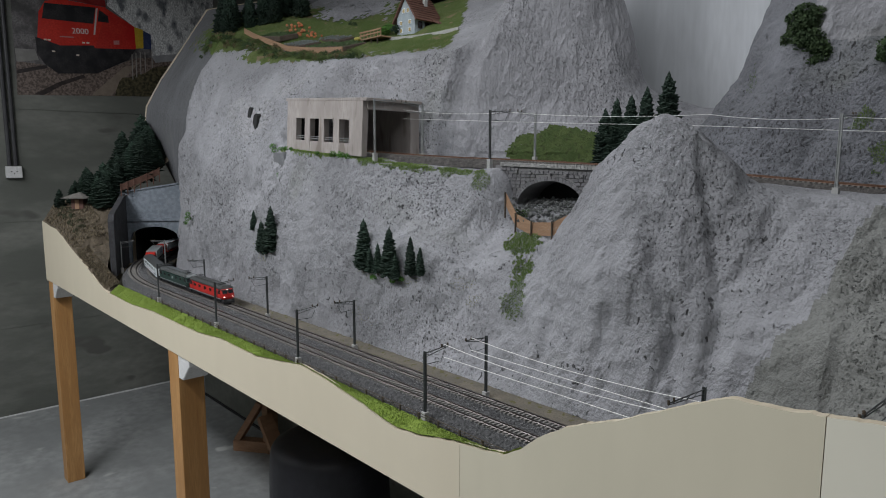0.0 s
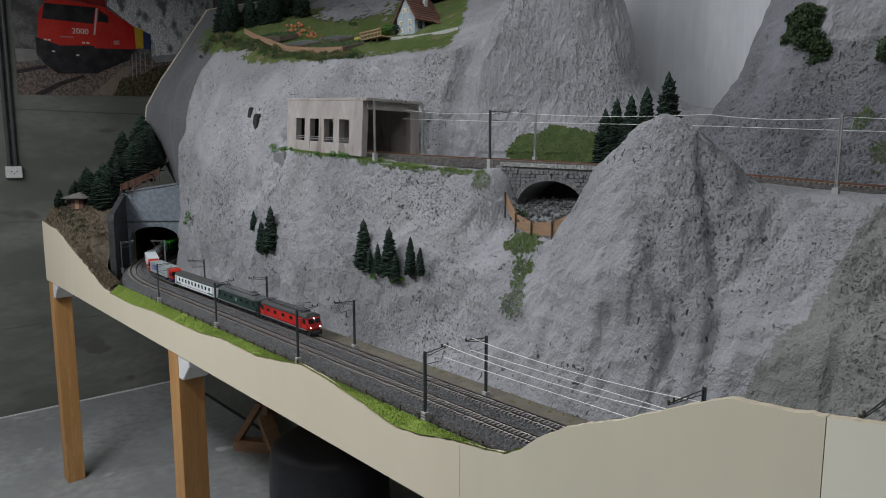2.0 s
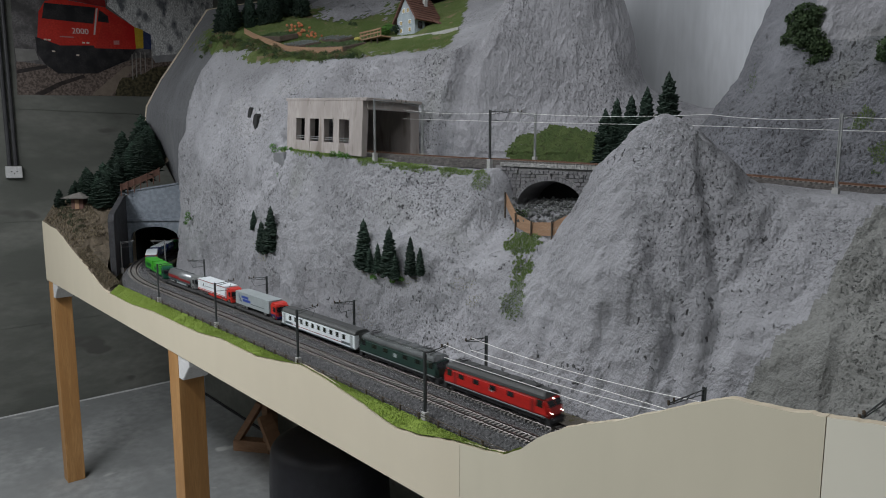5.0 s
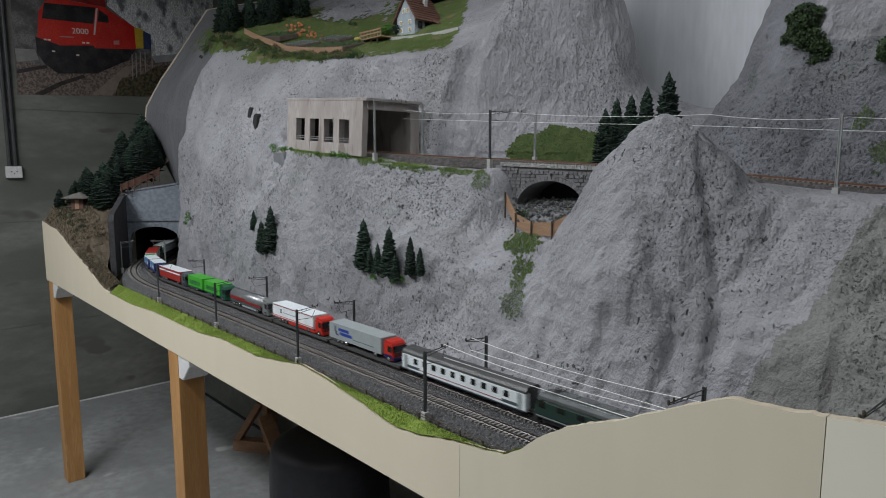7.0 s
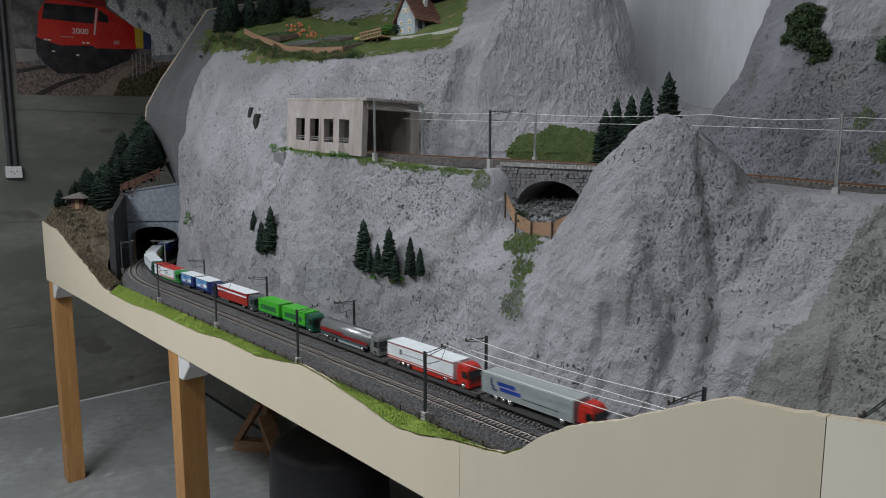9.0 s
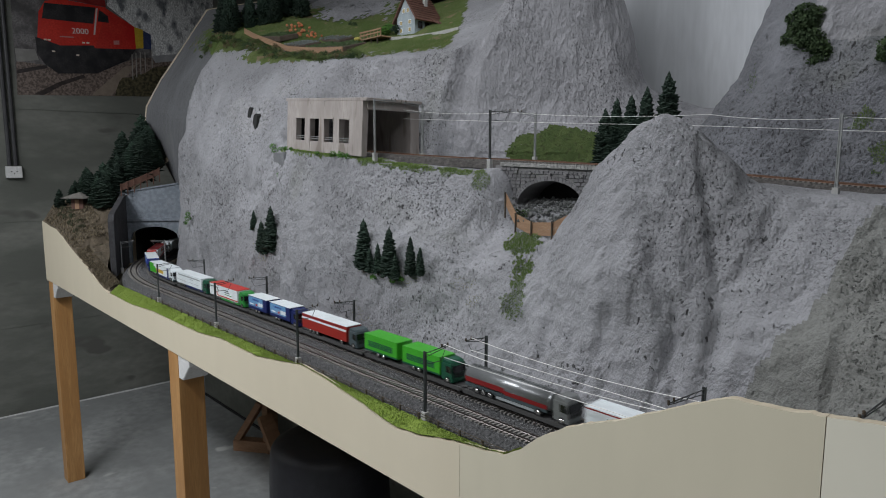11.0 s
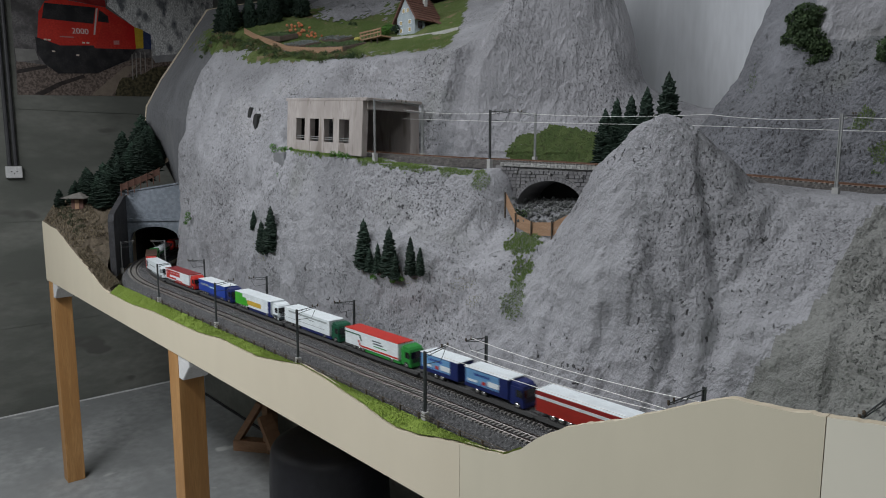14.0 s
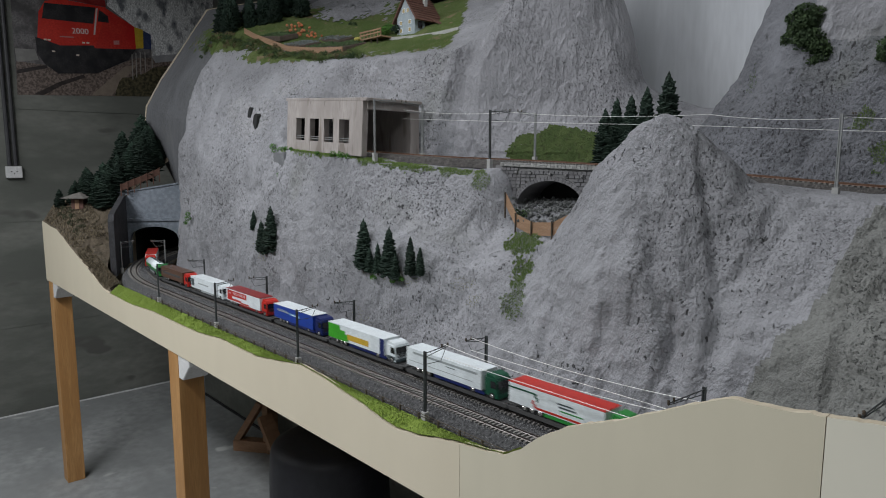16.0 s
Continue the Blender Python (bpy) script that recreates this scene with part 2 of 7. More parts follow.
def sweep(bm, line, section, closed=True):
    """Sweeps a section [(across, up)] along a line of points."""
    rings = []
    for i, q in enumerate(line):
        d = Vector(line[min(i + 1, len(line) - 1)]) - Vector(line[max(i - 1, 0)])
        side = Vector((-d.y, d.x, 0)).normalized()
        rings.append([bm.verts.new(Vector(q) + side * u + Vector((0, 0, v))) for u, v in section])
    n = len(section)
    for a, b in zip(rings, rings[1:]):
        for k in range(n if closed else n - 1):
            bm.faces.new((a[k], a[(k + 1) % n], b[(k + 1) % n], b[k]))
    if closed:
        bm.faces.new(rings[0][::-1])
        bm.faces.new(rings[-1])
    bmesh.ops.recalc_face_normals(bm, faces=bm.faces[:])


def track(name, line, rail_mat, label, foot=0.0):
    """Rails and sleepers along a line at rail-top height."""
    top = tagged(empty(name), label, "railway track", kind="structure")
    for side in (-1, 1):
        bm = bmesh.new()
        o = side * 0.00865
        sweep(bm, line, [(o - 0.0009, 0), (o + 0.0009, 0), (o + 0.0007, -0.0012), (o + 0.0004, -0.0022), (o + 0.0012, -0.003), (o - 0.0012, -0.003), (o - 0.0004, -0.0022), (o - 0.0007, -0.0012)])
        part("rail", bm, rail_mat, top)
    verts, faces = [], []
    d = np.concatenate([[0], np.cumsum(np.linalg.norm(np.diff(line, axis=0), axis=1))])
    for s in np.arange(0.004, d[-1], 0.0078):
        c = Vector([np.interp(s, d, line[:, k]) for k in range(3)])
        e = Vector([np.interp(s + 0.002, d, line[:, k]) for k in range(3)]) - Vector([np.interp(s - 0.002, d, line[:, k]) for k in range(3)])
        e = e.normalized() * 0.0016
        w = Vector((-e.y, e.x, 0)).normalized() * 0.0152
        k = len(verts)
        for dz in (-0.0028, -0.0060):
            verts += [c + e + w + Vector((0, 0, dz)), c - e + w + Vector((0, 0, dz)), c - e - w + Vector((0, 0, dz)), c + e - w + Vector((0, 0, dz))]
        faces += [(k, k + 1, k + 2, k + 3)] + [(k + i, k + 4 + i, k + 4 + (i + 1) % 4, k + (i + 1) % 4) for i in range(4)]
    me = bpy.data.meshes.new("sleepers")
    me.from_pydata(verts, [], faces)
    me.materials.append(M_SLEEPER)
    ob = new("sleepers", me)
    ob.parent = top
    tagged(ob, "dark brown sleepers in close rows", kind="stuff")
    return top


def ballast_bed(name, line, section, material, label):
    """A bed of loose ballast: a swept sheet, roughened."""
    line = np.array(line)
    pts = np.zeros((len(line), len(section), 3))
    for i, q in enumerate(line):
        d = Vector(line[min(i + 1, len(line) - 1)]) - Vector(line[max(i - 1, 0)])
        side = Vector((-d.y, d.x, 0)).normalized()
        for j, (u, v) in enumerate(section):
            p = Vector(q) + side * u + Vector((0, 0, v))
            p.z += 0.0011 * noise.noise(p * 260) + 0.0008 * noise.noise(p * 90)
            pts[i, j] = p
    return tagged(grid_mesh(name, pts, material), label, "ballast", kind="structure")


# ---------------------------------------------------------------- room
def slab(name, x0, x1, y0, y1, z0, z1, material, label, kind="structure", cat="wall"):
    bm = bmesh.new()
    box(bm, x0, x1, y0, y1, z0, z1)
    return tagged(link_mesh(name, bm, material), label, cat, kind=kind)


slab("floor", -4.05, 3.0, -2.6, 3.6, -0.12, 0.0, M_FLOOR, "smooth grey screed cellar floor with pale stains", cat="floor")
slab("ceiling", -4.25, 3.2, -2.8, 3.8, 2.6, 2.75, M_CONC, "bare concrete cellar ceiling", cat="ceiling")
slab("wall_back", -4.25, 3.2, 3.6, 3.8, 0.0, 2.6, M_CONC, "bare concrete cellar wall")
slab("wall_front", -4.25, 3.2, -2.8, -2.6, 0.0, 2.6, M_CONC, "bare concrete cellar wall")
slab("wall_right", 3.0, 3.2, -2.6, 3.6, 0.0, 2.6, M_CONC, "bare concrete cellar wall")
wall_left = tagged(empty("wall_left"), "grey board-marked concrete cellar wall with form joints", "wall", kind="structure")
# cast lifts with a recessed joint between them
for z0, z1 in ((0.0, 0.47), (0.471, 1.03), (1.031, 1.615), (1.6165, 2.6)):
    bm = bmesh.new()
    box(bm, -4.25, -4.05, -2.6, 3.6, z0, z1, 0.0012)
    part("concrete_lift", bm, M_CONC, wall_left)
bm = bmesh.new()
box(bm, -4.24, -4.055, -2.6, 3.6, 0.0, 2.6)
part("joint_core", bm, M_CONC, wall_left)

# ---------------------------------------------------------------- layout table
FASCIA_Y = 0.585
fascia_top = [(-3.09, 1.107), (-2.95, 1.094), (-2.85, 1.09), (-2.66, 1.04), (-2.47, 0.995), (-2.34, 0.96), (-2.225, 0.937), (-2.0, 0.935), (-1.81, 0.946), (-1.62, 0.946),
              (-1.5, 0.948), (-1.378, 0.959), (-1.21, 0.957), (-1.12, 0.968), (-1.034, 0.981), (-0.96, 0.976), (-0.905, 0.969), (-0.84, 0.961), (-0.79, 0.952), (-0.752, 0.948),
              (-0.70, 0.953), (-0.626, 0.969), (-0.57, 0.976), (-0.532, 0.982), (-0.504, 0.999), (-0.478, 1.022), (-0.437, 1.048), (-0.36, 1.081), (-0.274, 1.125), (-0.248, 1.134),
              (-0.2, 1.136), (-0.172, 1.14), (-0.13, 1.145), (0.0, 1.15), (1.95, 1.15)]


M_PLY_P = mat("paler_plywood", (0.74, 0.71, 0.60), (0.755, 0.722, 0.615), 3, 0.45, bump=0.03, bump_scale=45, grain=0.12)
M_PLY_M = mat("greyer_plywood", (0.655, 0.605, 0.475), (0.62, 0.575, 0.45), 2.6, 0.40, stretch=(1.4, 1, 0.5), bump=0.02, bump_scale=45, spots=(0.56, 0.50, 0.37), spot_scale=34, spot_cut=0.78, grain=0.14)


def fascia_panel(x0, x1):
    xs = np.array([p[0] for p in fascia_top])
    zs = np.array([p[1] for p in fascia_top])
    bm = bmesh.new()
    n = int((x1 - x0) / 0.004)
    top = [(x, float(np.interp(x, xs, zs)) + 0.0016 * noise.noise((x * 45, 0, 0)) + 0.0011 * noise.noise((x * 160, 3, 0)) - 0.004 * max(0.0, noise.noise((x * 70, 8, 0)) - 0.45)) for x in np.linspace(x0, x1, n)]
    prism(bm, [(x0, 0.8635), (x1, 0.8635)] + top[::-1], "y", FASCIA_Y, FASCIA_Y + 0.010)
    bm.normal_update()
    for f in bm.faces:
        if abs(f.normal.y) < 0.5:
            f.material_index = 1
    return bm


table = tagged(empty("layout_table"), "pale plywood layout frame with a hand-sawn wavy front edge", "table", kind="structure")
part("fascia_panel", fascia_panel(-3.09, -0.6114), [M_PLY, M_PLYEDGE], table, "pale plywood front board with a wavy sawn top edge")
part("fascia_panel", fascia_panel(-0.6108, -0.1724), [M_PLY_M, M_PLYEDGE], table, "greyer plywood front board rising in a hump")
part("fascia_panel", fascia_panel(-0.1716, 1.95), [M_PLY_P, M_PLYEDGE], table, "paler plywood front board")
bm = bmesh.new()
box(bm, -3.08, 1.95, 0.5955, 2.95, 0.885, 0.905)
part("base_board", bm, M_PLYEDGE, table)
bm = bmesh.new()
for x in (-3.08, -2.35, -1.62, -0.9, -0.1, 0.9, 1.93):
    box(bm, x - 0.011, x + 0.011, 0.65, 2.9, 0.83, 0.884)
part("cross_joists", bm, M_PLYEDGE, table)


def table_leg(x, y, lean=0.0):
    top = tagged(empty("table_leg", pose(x, y, 0, 0, lean, 0)), "orange pine post under the layout, joined by a white bracket", "table leg", "legs of the layout table")
    bm = bmesh.new()
    box(bm, -0.033, 0.033, 0, 0.066, 0.0, 0.8632, 0.002)
    part("post", bm, M_BEAM, top)
    bm = bmesh.new()
    prism(bm, [(0.0332, 0.800), (0.0332, 0.8632), (0.106, 0.8632), (0.106, 0.845), (0.060, 0.800)], "y", 0.001, 0.065)
    bmesh.ops.bevel(bm, geom=bm.edges[:], offset=0.002, segments=2, affect="EDGES")
    part("bracket", bm, M_BRACKET, top, "white angle bracket")
    return top


for lx in (-3.035, -1.685, -0.05, 1.8):
    table_leg(lx, 0.5875)

# ---------------------------------------------------------------- mountain
STATIONS = []


def station(x, *profile):
    """A section through the mountain: (y, z) from the line side up to the back."""
    STATIONS.append((x, profile))


station(-2.85, (1.044, 1.20), (1.044, 1.258), (0.936, 1.501), (0.946, 1.572), (1.012, 1.685), (1.124, 1.845), (1.222, 1.993), (1.7, 2.13))
station(-2.58, (0.966, 0.97), (0.966, 1.2), (0.935, 1.45), (0.935, 1.52), (0.975, 1.65), (1.06, 1.81), (1.20, 1.95), (1.6, 2.07))
station(-2.3, (0.828, 0.97), (0.845, 1.2), (0.86, 1.4), (0.88, 1.48), (0.93, 1.62), (1.02, 1.77), (1.3, 1.9), (1.6, 2.05))
station(-2.345, (0.900, 0.97), (0.905, 1.2), (0.900, 1.4), (0.905, 1.48), (0.945, 1.62), (1.03, 1.78), (1.3, 1.91), (1.6, 2.05))
station(-1.9, (0.785, 0.97), (0.805, 1.17), (0.84, 1.36), (0.87, 1.43), (0.91, 1.52), (1.02, 1.66), (1.25, 1.74), (1.6, 1.9))
station(-1.62, (0.782, 0.97), (0.80, 1.17), (0.852, 1.36), (0.872, 1.41), (0.93, 1.50), (1.05, 1.63), (1.25, 1.71), (1.6, 1.9))
station(-1.56, (0.782, 0.97), (0.80, 1.17), (0.858, 1.378), (0.88, 1.382), (1.035, 1.386), (1.07, 1.62), (1.25, 1.70), (1.6, 1.9))
station(-1.2, (0.782, 0.97), (0.805, 1.17), (0.860, 1.350), (0.885, 1.352), (1.04, 1.352), (1.12, 1.61), (1.27, 1.68), (1.6, 1.85))
station(-1.18, (0.782, 0.97), (0.81, 1.17), (0.868, 1.345), (0.90, 1.346), (1.085, 1.348), (1.15, 1.57), (1.29, 1.76), (1.50, 2.05))
station(-1.13, (0.782, 0.97), (0.812, 1.17), (0.880, 1.338), (0.915, 1.342), (1.11, 1.345), (1.135, 1.545), (1.26, 1.79), (1.42, 2.05))
station(-1.08, (0.782, 0.97), (0.815, 1.17), (0.895, 1.332), (0.93, 1.338), (1.13, 1.342), (1.185, 1.52), (1.305, 1.80), (1.43, 2.05))
station(-1.0, (0.782, 0.97), (0.828, 1.17), (0.935, 1.318), (0.97, 1.330), (1.16, 1.336), (1.255, 1.50), (1.345, 1.76), (1.42, 1.93))
station(-0.93, (0.782, 0.97), (0.835, 1.17), (0.955, 1.315), (0.99, 1.335), (1.17, 1.342), (1.30, 1.46), (1.38, 1.64), (1.46, 1.70))
station(-0.88, (0.782, 0.97), (0.845, 1.15), (0.94, 1.215), (0.985, 1.25), (1.17, 1.30), (1.31, 1.42), (1.38, 1.51), (1.46, 1.53))
station(-0.74, (0.782, 0.97), (0.85, 1.13), (0.95, 1.215), (0.99, 1.25), (1.19, 1.32), (1.32, 1.40), (1.48, 1.45), (1.7, 1.48))
station(-0.80, (0.782, 0.97), (0.85, 1.14), (0.945, 1.215), (0.985, 1.25), (1.18, 1.31), (1.30, 1.40), (1.42, 1.45), (1.6, 1.48))
station(-0.69, (0.782, 0.97), (0.845, 1.15), (0.945, 1.282), (1.00, 1.285), (1.2, 1.33), (1.34, 1.41), (1.5, 1.44), (1.7, 1.46))
station(-0.65, (0.782, 0.97), (0.84, 1.16), (0.94, 1.332), (1.03, 1.325), (1.2, 1.327), (1.33, 1.44), (1.45, 1.47), (1.6, 1.48))
station(-0.605, (0.782, 0.97), (0.835, 1.17), (0.935, 1.372), (1.05, 1.325), (1.2, 1.325), (1.305, 1.485), (1.36, 1.54), (1.5, 1.55))
station(-0.56, (0.782, 0.97), (0.832, 1.185), (0.935, 1.415), (1.06, 1.32), (1.2, 1.322), (1.29, 1.49), (1.355, 1.65), (1.5, 1.75))
station(-0.53, (0.782, 0.97), (0.83, 1.19), (0.935, 1.432), (1.07, 1.318), (1.2, 1.32), (1.28, 1.50), (1.36, 1.66), (1.5, 1.85))
station(-0.495, (0.782, 0.97), (0.83, 1.19), (0.94, 1.42), (1.07, 1.316), (1.2, 1.318), (1.275, 1.50), (1.35, 1.70), (1.5, 1.95))
station(-0.46, (0.782, 0.97), (0.835, 1.18), (0.945, 1.394), (1.07, 1.314), (1.2, 1.315), (1.27, 1.50), (1.35, 1.72), (1.5, 2.05))
station(-0.41, (0.782, 0.97), (0.845, 1.155), (0.965, 1.322), (1.06, 1.31), (1.2, 1.312), (1.27, 1.49), (1.35, 1.72), (1.5, 2.05))
station(-0.36, (0.782, 0.97), (0.85, 1.145), (1.0, 1.300), (1.06, 1.305), (1.2, 1.308), (1.265, 1.49), (1.34, 1.72), (1.48, 2.05))
station(-0.2, (0.782, 0.97), (0.85, 1.14), (1.03, 1.293), (1.07, 1.298), (1.2, 1.30), (1.26, 1.50), (1.33, 1.72), (1.45, 2.05))
station(0.9, (0.782, 0.97), (0.85, 1.14), (0.98, 1.27), (1.0, 1.272), (1.15, 1.275), (1.26, 1.50), (1.33, 1.72), (1.45, 2.05))


STATIONS.sort(key=lambda q: q[0])


def mountain_sheet(step=0.005):
    xs = np.array([s[0] for s in STATIONS])
    prof = np.array([s[1] for s in STATIONS])
    cols = np.arange(xs[0], xs[-1], step)
    # each profile is resampled into the same number of rows between its knots
    seg = [42, 46, 9, 26, 50, 40, 28]
    k = []
    for i, n in enumerate(seg):
        k += list(i + np.linspace(0, 1, n, endpoint=False))
    k = np.array(k + [7.0])
    rows = np.zeros((len(xs), len(k), 2))
    for i in range(len(xs)):
        for c in range(2):
            rows[i, :, c] = np.interp(k, np.arange(8), prof[i, :, c])
    pts = np.zeros((len(cols), len(k), 3))
    pts[:, :, 0] = cols[:, None]
    for c in range(2):
        for j in range(len(k)):
            pts[:, j, c + 1] = np.interp(cols, xs, rows[:, j, c])
    kern = np.exp(-np.linspace(-2, 2, 9) ** 2)
    kern /= kern.sum()
    for c in (1, 2):
        p = np.pad(pts[:, :, c], ((4, 4), (0, 0)), mode="edge")
        pts[:, :, c] = sum(w * p[i:i + len(cols)] for i, w in enumerate(kern))
        p = np.pad(pts[:, :, c], ((0, 0), (4, 4)), mode="edge")
        sm = sum(w * p[:, i:i + len(k)] for i, w in enumerate(kern))
        pts[:, 5:-5, c] = sm[:, 5:-5]
    # roughness along the surface normal
    du, dv = np.gradient(pts, axis=0), np.gradient(pts, axis=1)
    nn = np.cross(du, dv)
    nn /= np.linalg.norm(nn, axis=2, keepdims=True) + 1e-9
    flat = np.clip((np.abs(nn[:, :, 2]) - 0.75) * 5, 0, 1)
    for i in range(len(cols)):
        for j in range(len(k)):
            q = Vector(pts[i, j])
            h = 0.015 * noise.fractal(q * 5.5, 1.0, 2.0, 2) + 0.006 * noise.fractal(Vector((q.x * 26, q.y * 26, q.z * 13)), 0.9, 2.1, 3)
            h += 0.0022 * noise.noise(Vector((q.x * 75, q.y * 75, q.z * 55))) + 0.0014 * noise.noise(q * 170)
            h -= 0.0055 * max(0.0, noise.noise(Vector((q.x * 95, q.y * 95, q.z * 80)) + Vector((9, 4, 2))) - 0.22)
            wgt = min(1.0, max(0.0, (q.x + 0.95) / 0.35)) * (1.0 if q.y < 1.05 else 0.4) + 0.25
            fl = noise.noise(Vector((q.x * 12 + 1.2 * noise.noise(q * 4), 3.1, q.z * 1.6)))
            h -= 0.009 * wgt * max(0.0, 0.16 - abs(fl)) * 6.0 * (0.6 + 0.8 * noise.noise(q * 9))
            # the deep gully down the spur, and two shallower ones beside it
            if q.y < 1.02:
                for gx, slope, width, deep in ((-0.425, -0.36, 0.013, 0.020), (-0.40, 0.12, 0.009, 0.008), (-0.515, 0.10, 0.010, 0.007)):
                    g = (q.x - gx - slope * (q.z - 1.04) - 0.012 * noise.noise(Vector((3.0, gx * 9, q.z * 14)))) / width
                    h -= deep * math.exp(-g * g) * min(1.0, max(0.0, (1.30 - q.z) / 0.08)) * (0.75 + 0.5 * noise.noise(Vector((1.0, gx, q.z * 20))))
            if q.x < -2.33:
                h *= 0.25
            elif q.x > -1.2 and q.z > 1.37 and q.y > 1.12 and q.x < -0.78:
                h *= 0.4
            h *= 1 - 0.85 * flat[i, j]
            edge = min(1.0, j / 8)
            pts[i, j] += nn[i, j] * h * edge
    return pts


mountain = tagged(empty("mountain"), "grey plaster mountain of the model railway with steep pitted rock faces", "mountain", kind="structure")
ROCK = mountain_sheet()
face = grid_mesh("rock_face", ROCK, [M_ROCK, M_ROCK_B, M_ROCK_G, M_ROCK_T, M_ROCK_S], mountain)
# three washes of paint with ragged borders, and a shade tone on the left end
n_k = ROCK.shape[1] - 1
slots = np.zeros((ROCK.shape[0] - 1, n_k), int)
for i in range(ROCK.shape[0] - 1):
    for j in range(n_k):
        x, y, z = ROCK[i, j]
        w = 0.03 * noise.fractal(Vector((x, y, z)) * 9, 1, 2, 3)
        if y > 1.16 and x > -0.68 + w and (x < -0.455 + 0.5 * w or z < 1.555 + 0.3 * w):
            slots[i, j] = 1
        elif y < 1.04 and x > float(np.interp(z, (0.97, 1.09, 1.13, 1.155, 1.25), (-0.34, -0.335, -0.315, -0.285, -0.265))) + 0.5 * w and z < 1.285 + 0.5 * w:
            slots[i, j] = 2
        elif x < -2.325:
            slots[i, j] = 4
        elif x > -1.23 + w and z > 1.36 and y > 1.1:
            slots[i, j] = 3
face.data.polygons.foreach_set("material_index", slots.reshape(-1).tolist())


def ground(x, y, low=0.0):
    """Height of the rock under (x, y), on its upper side."""
    d = (ROCK[:, :, 0] - x) ** 2 + (ROCK[:, :, 1] - y) ** 2 + 4.0 * (ROCK[:, :, 2] < low)
    near = ROCK[d < d.min() + 0.00004]
    return float(near[:, 2].max())

bd = np.zeros((80, 30, 3))
for i, x in enumerate(np.linspace(-1.9, 1.9, 80)):
    for j, z in enumerate(np.linspace(1.2, 2.55, 30)):
        bd[i, j] = (x, 1.78 - 0.12 * max(0, x + 0.3) ** 2, z)
tagged(grid_mesh("backdrop", bd, M_BACK), "light grey painted backdrop sheet with faint vertical streaks", "backdrop", kind="structure")

# ---------------------------------------------------------------- ground beside the lower line
line_far = np.array([[*main_line(s)[0][:2], RAIL_Z] for s in np.arange(-4.2, 3.95, 0.02)])
line_near = np.array([[*main_line(s, R_NEAR)[0][:2], RAIL_Z] for s in np.arange(-1.6, 3.95, 0.02)])
mid = np.array([[*main_line(s, (R_FAR + R_NEAR) / 2)[0][:2], RAIL_Z] for s in np.arange(-4.2, 3.95, 0.006)])
sec = [(-0.066, -0.030), (-0.062, -0.022), (-0.056, -0.014), (-0.049, -0.0058)] + [(u, -0.0048) for u in np.arange(-0.045, 0.046, 0.003)] + [(0.049, -0.006), (0.056, -0.013), (0.062, -0.018)]
ballast_bed("ballast_lower", mid, sec, M_BALLAST, "dark grey ballast bed of the double track")
track("track_far", line_far, M_RAIL, "steel rails on dark sleepers in grey ballast")
track("track_near", line_near, M_RAIL, "steel rails on dark sleepers in grey ballast")


def verge(name, y0, y1, z0, z1, x0, x1, material, label, amp=0.002, follow=None):
    nx, ny = int((x1 - x0) / 0.008), max(4, int(abs(y1 - y0) / 0.006))
    pts = np.zeros((nx, ny, 3))
    for i, x in enumerate(np.linspace(x0, x1, nx)):
        for j in range(ny):
            f = j / (ny - 1)
            y = y0 + (y1 - y0) * f
            zz = z0(x) if callable(z0) else z0
            q = Vector((x, y, zz + (z1 - zz) * f))
            q.z += amp * (noise.noise(q * 40) + 0.6 * noise.noise(q * 160))
            pts[i, j] = q
    return tagged(grid_mesh(name, pts, material), label, "ground", kind="structure")


fx, fz = np.array([p[0] for p in fascia_top]), np.array([p[1] for p in fascia_top])
verge("verge_grass", FASCIA_Y + 0.0015, 0.614, lambda x: min(float(np.interp(x, fx, fz)), 1.0) + 0.0028, 0.963, -2.2, 1.9, M_GRASS, "bright green flocked grass strip along the board edge", 0.001)
verge("verge_sand", 0.735, 0.80, 0.965, 0.972, -2.2, 1.9, M_SAND, "dry brown verge at the foot of the rock")


def scatter(name, n, place, size, material, label, seed, blades=False):
    """Many tiny grains or blades of flock, joined into one object."""
    rng = random.Random(seed)
    verts, faces = [], []
    for _ in range(n):
        p = place(rng)
        k = len(verts)
        s = size * rng.uniform(0.6, 1.4)
        if blades:
            a = rng.random() * 6.28
            d = Vector((math.cos(a), math.sin(a), 0)) * s * 0.35
            verts += [p - d, p + d, p + Vector((rng.uniform(-0.4, 0.4) * s, rng.uniform(-0.4, 0.4) * s, s))]
            faces.append((k, k + 1, k + 2))
        else:
            a = rng.random() * 6.28
            c = [Vector((math.cos(a + i * 2.09), math.sin(a + i * 2.09), -0.35)) * s * rng.uniform(0.7, 1.2) for i in range(3)]
            verts += [p + q for q in c] + [p + Vector((rng.uniform(-0.3, 0.3), rng.uniform(-0.3, 0.3), 0.75)) * s]
            faces += [(k, k + 1, k + 3), (k + 1, k + 2, k + 3), (k + 2, k, k + 3)]
    me = bpy.data.meshes.new(name)
    me.from_pydata(verts, [], faces)
    me.materials.append(material)
    return tagged(new(name, me), label, kind="stuff")


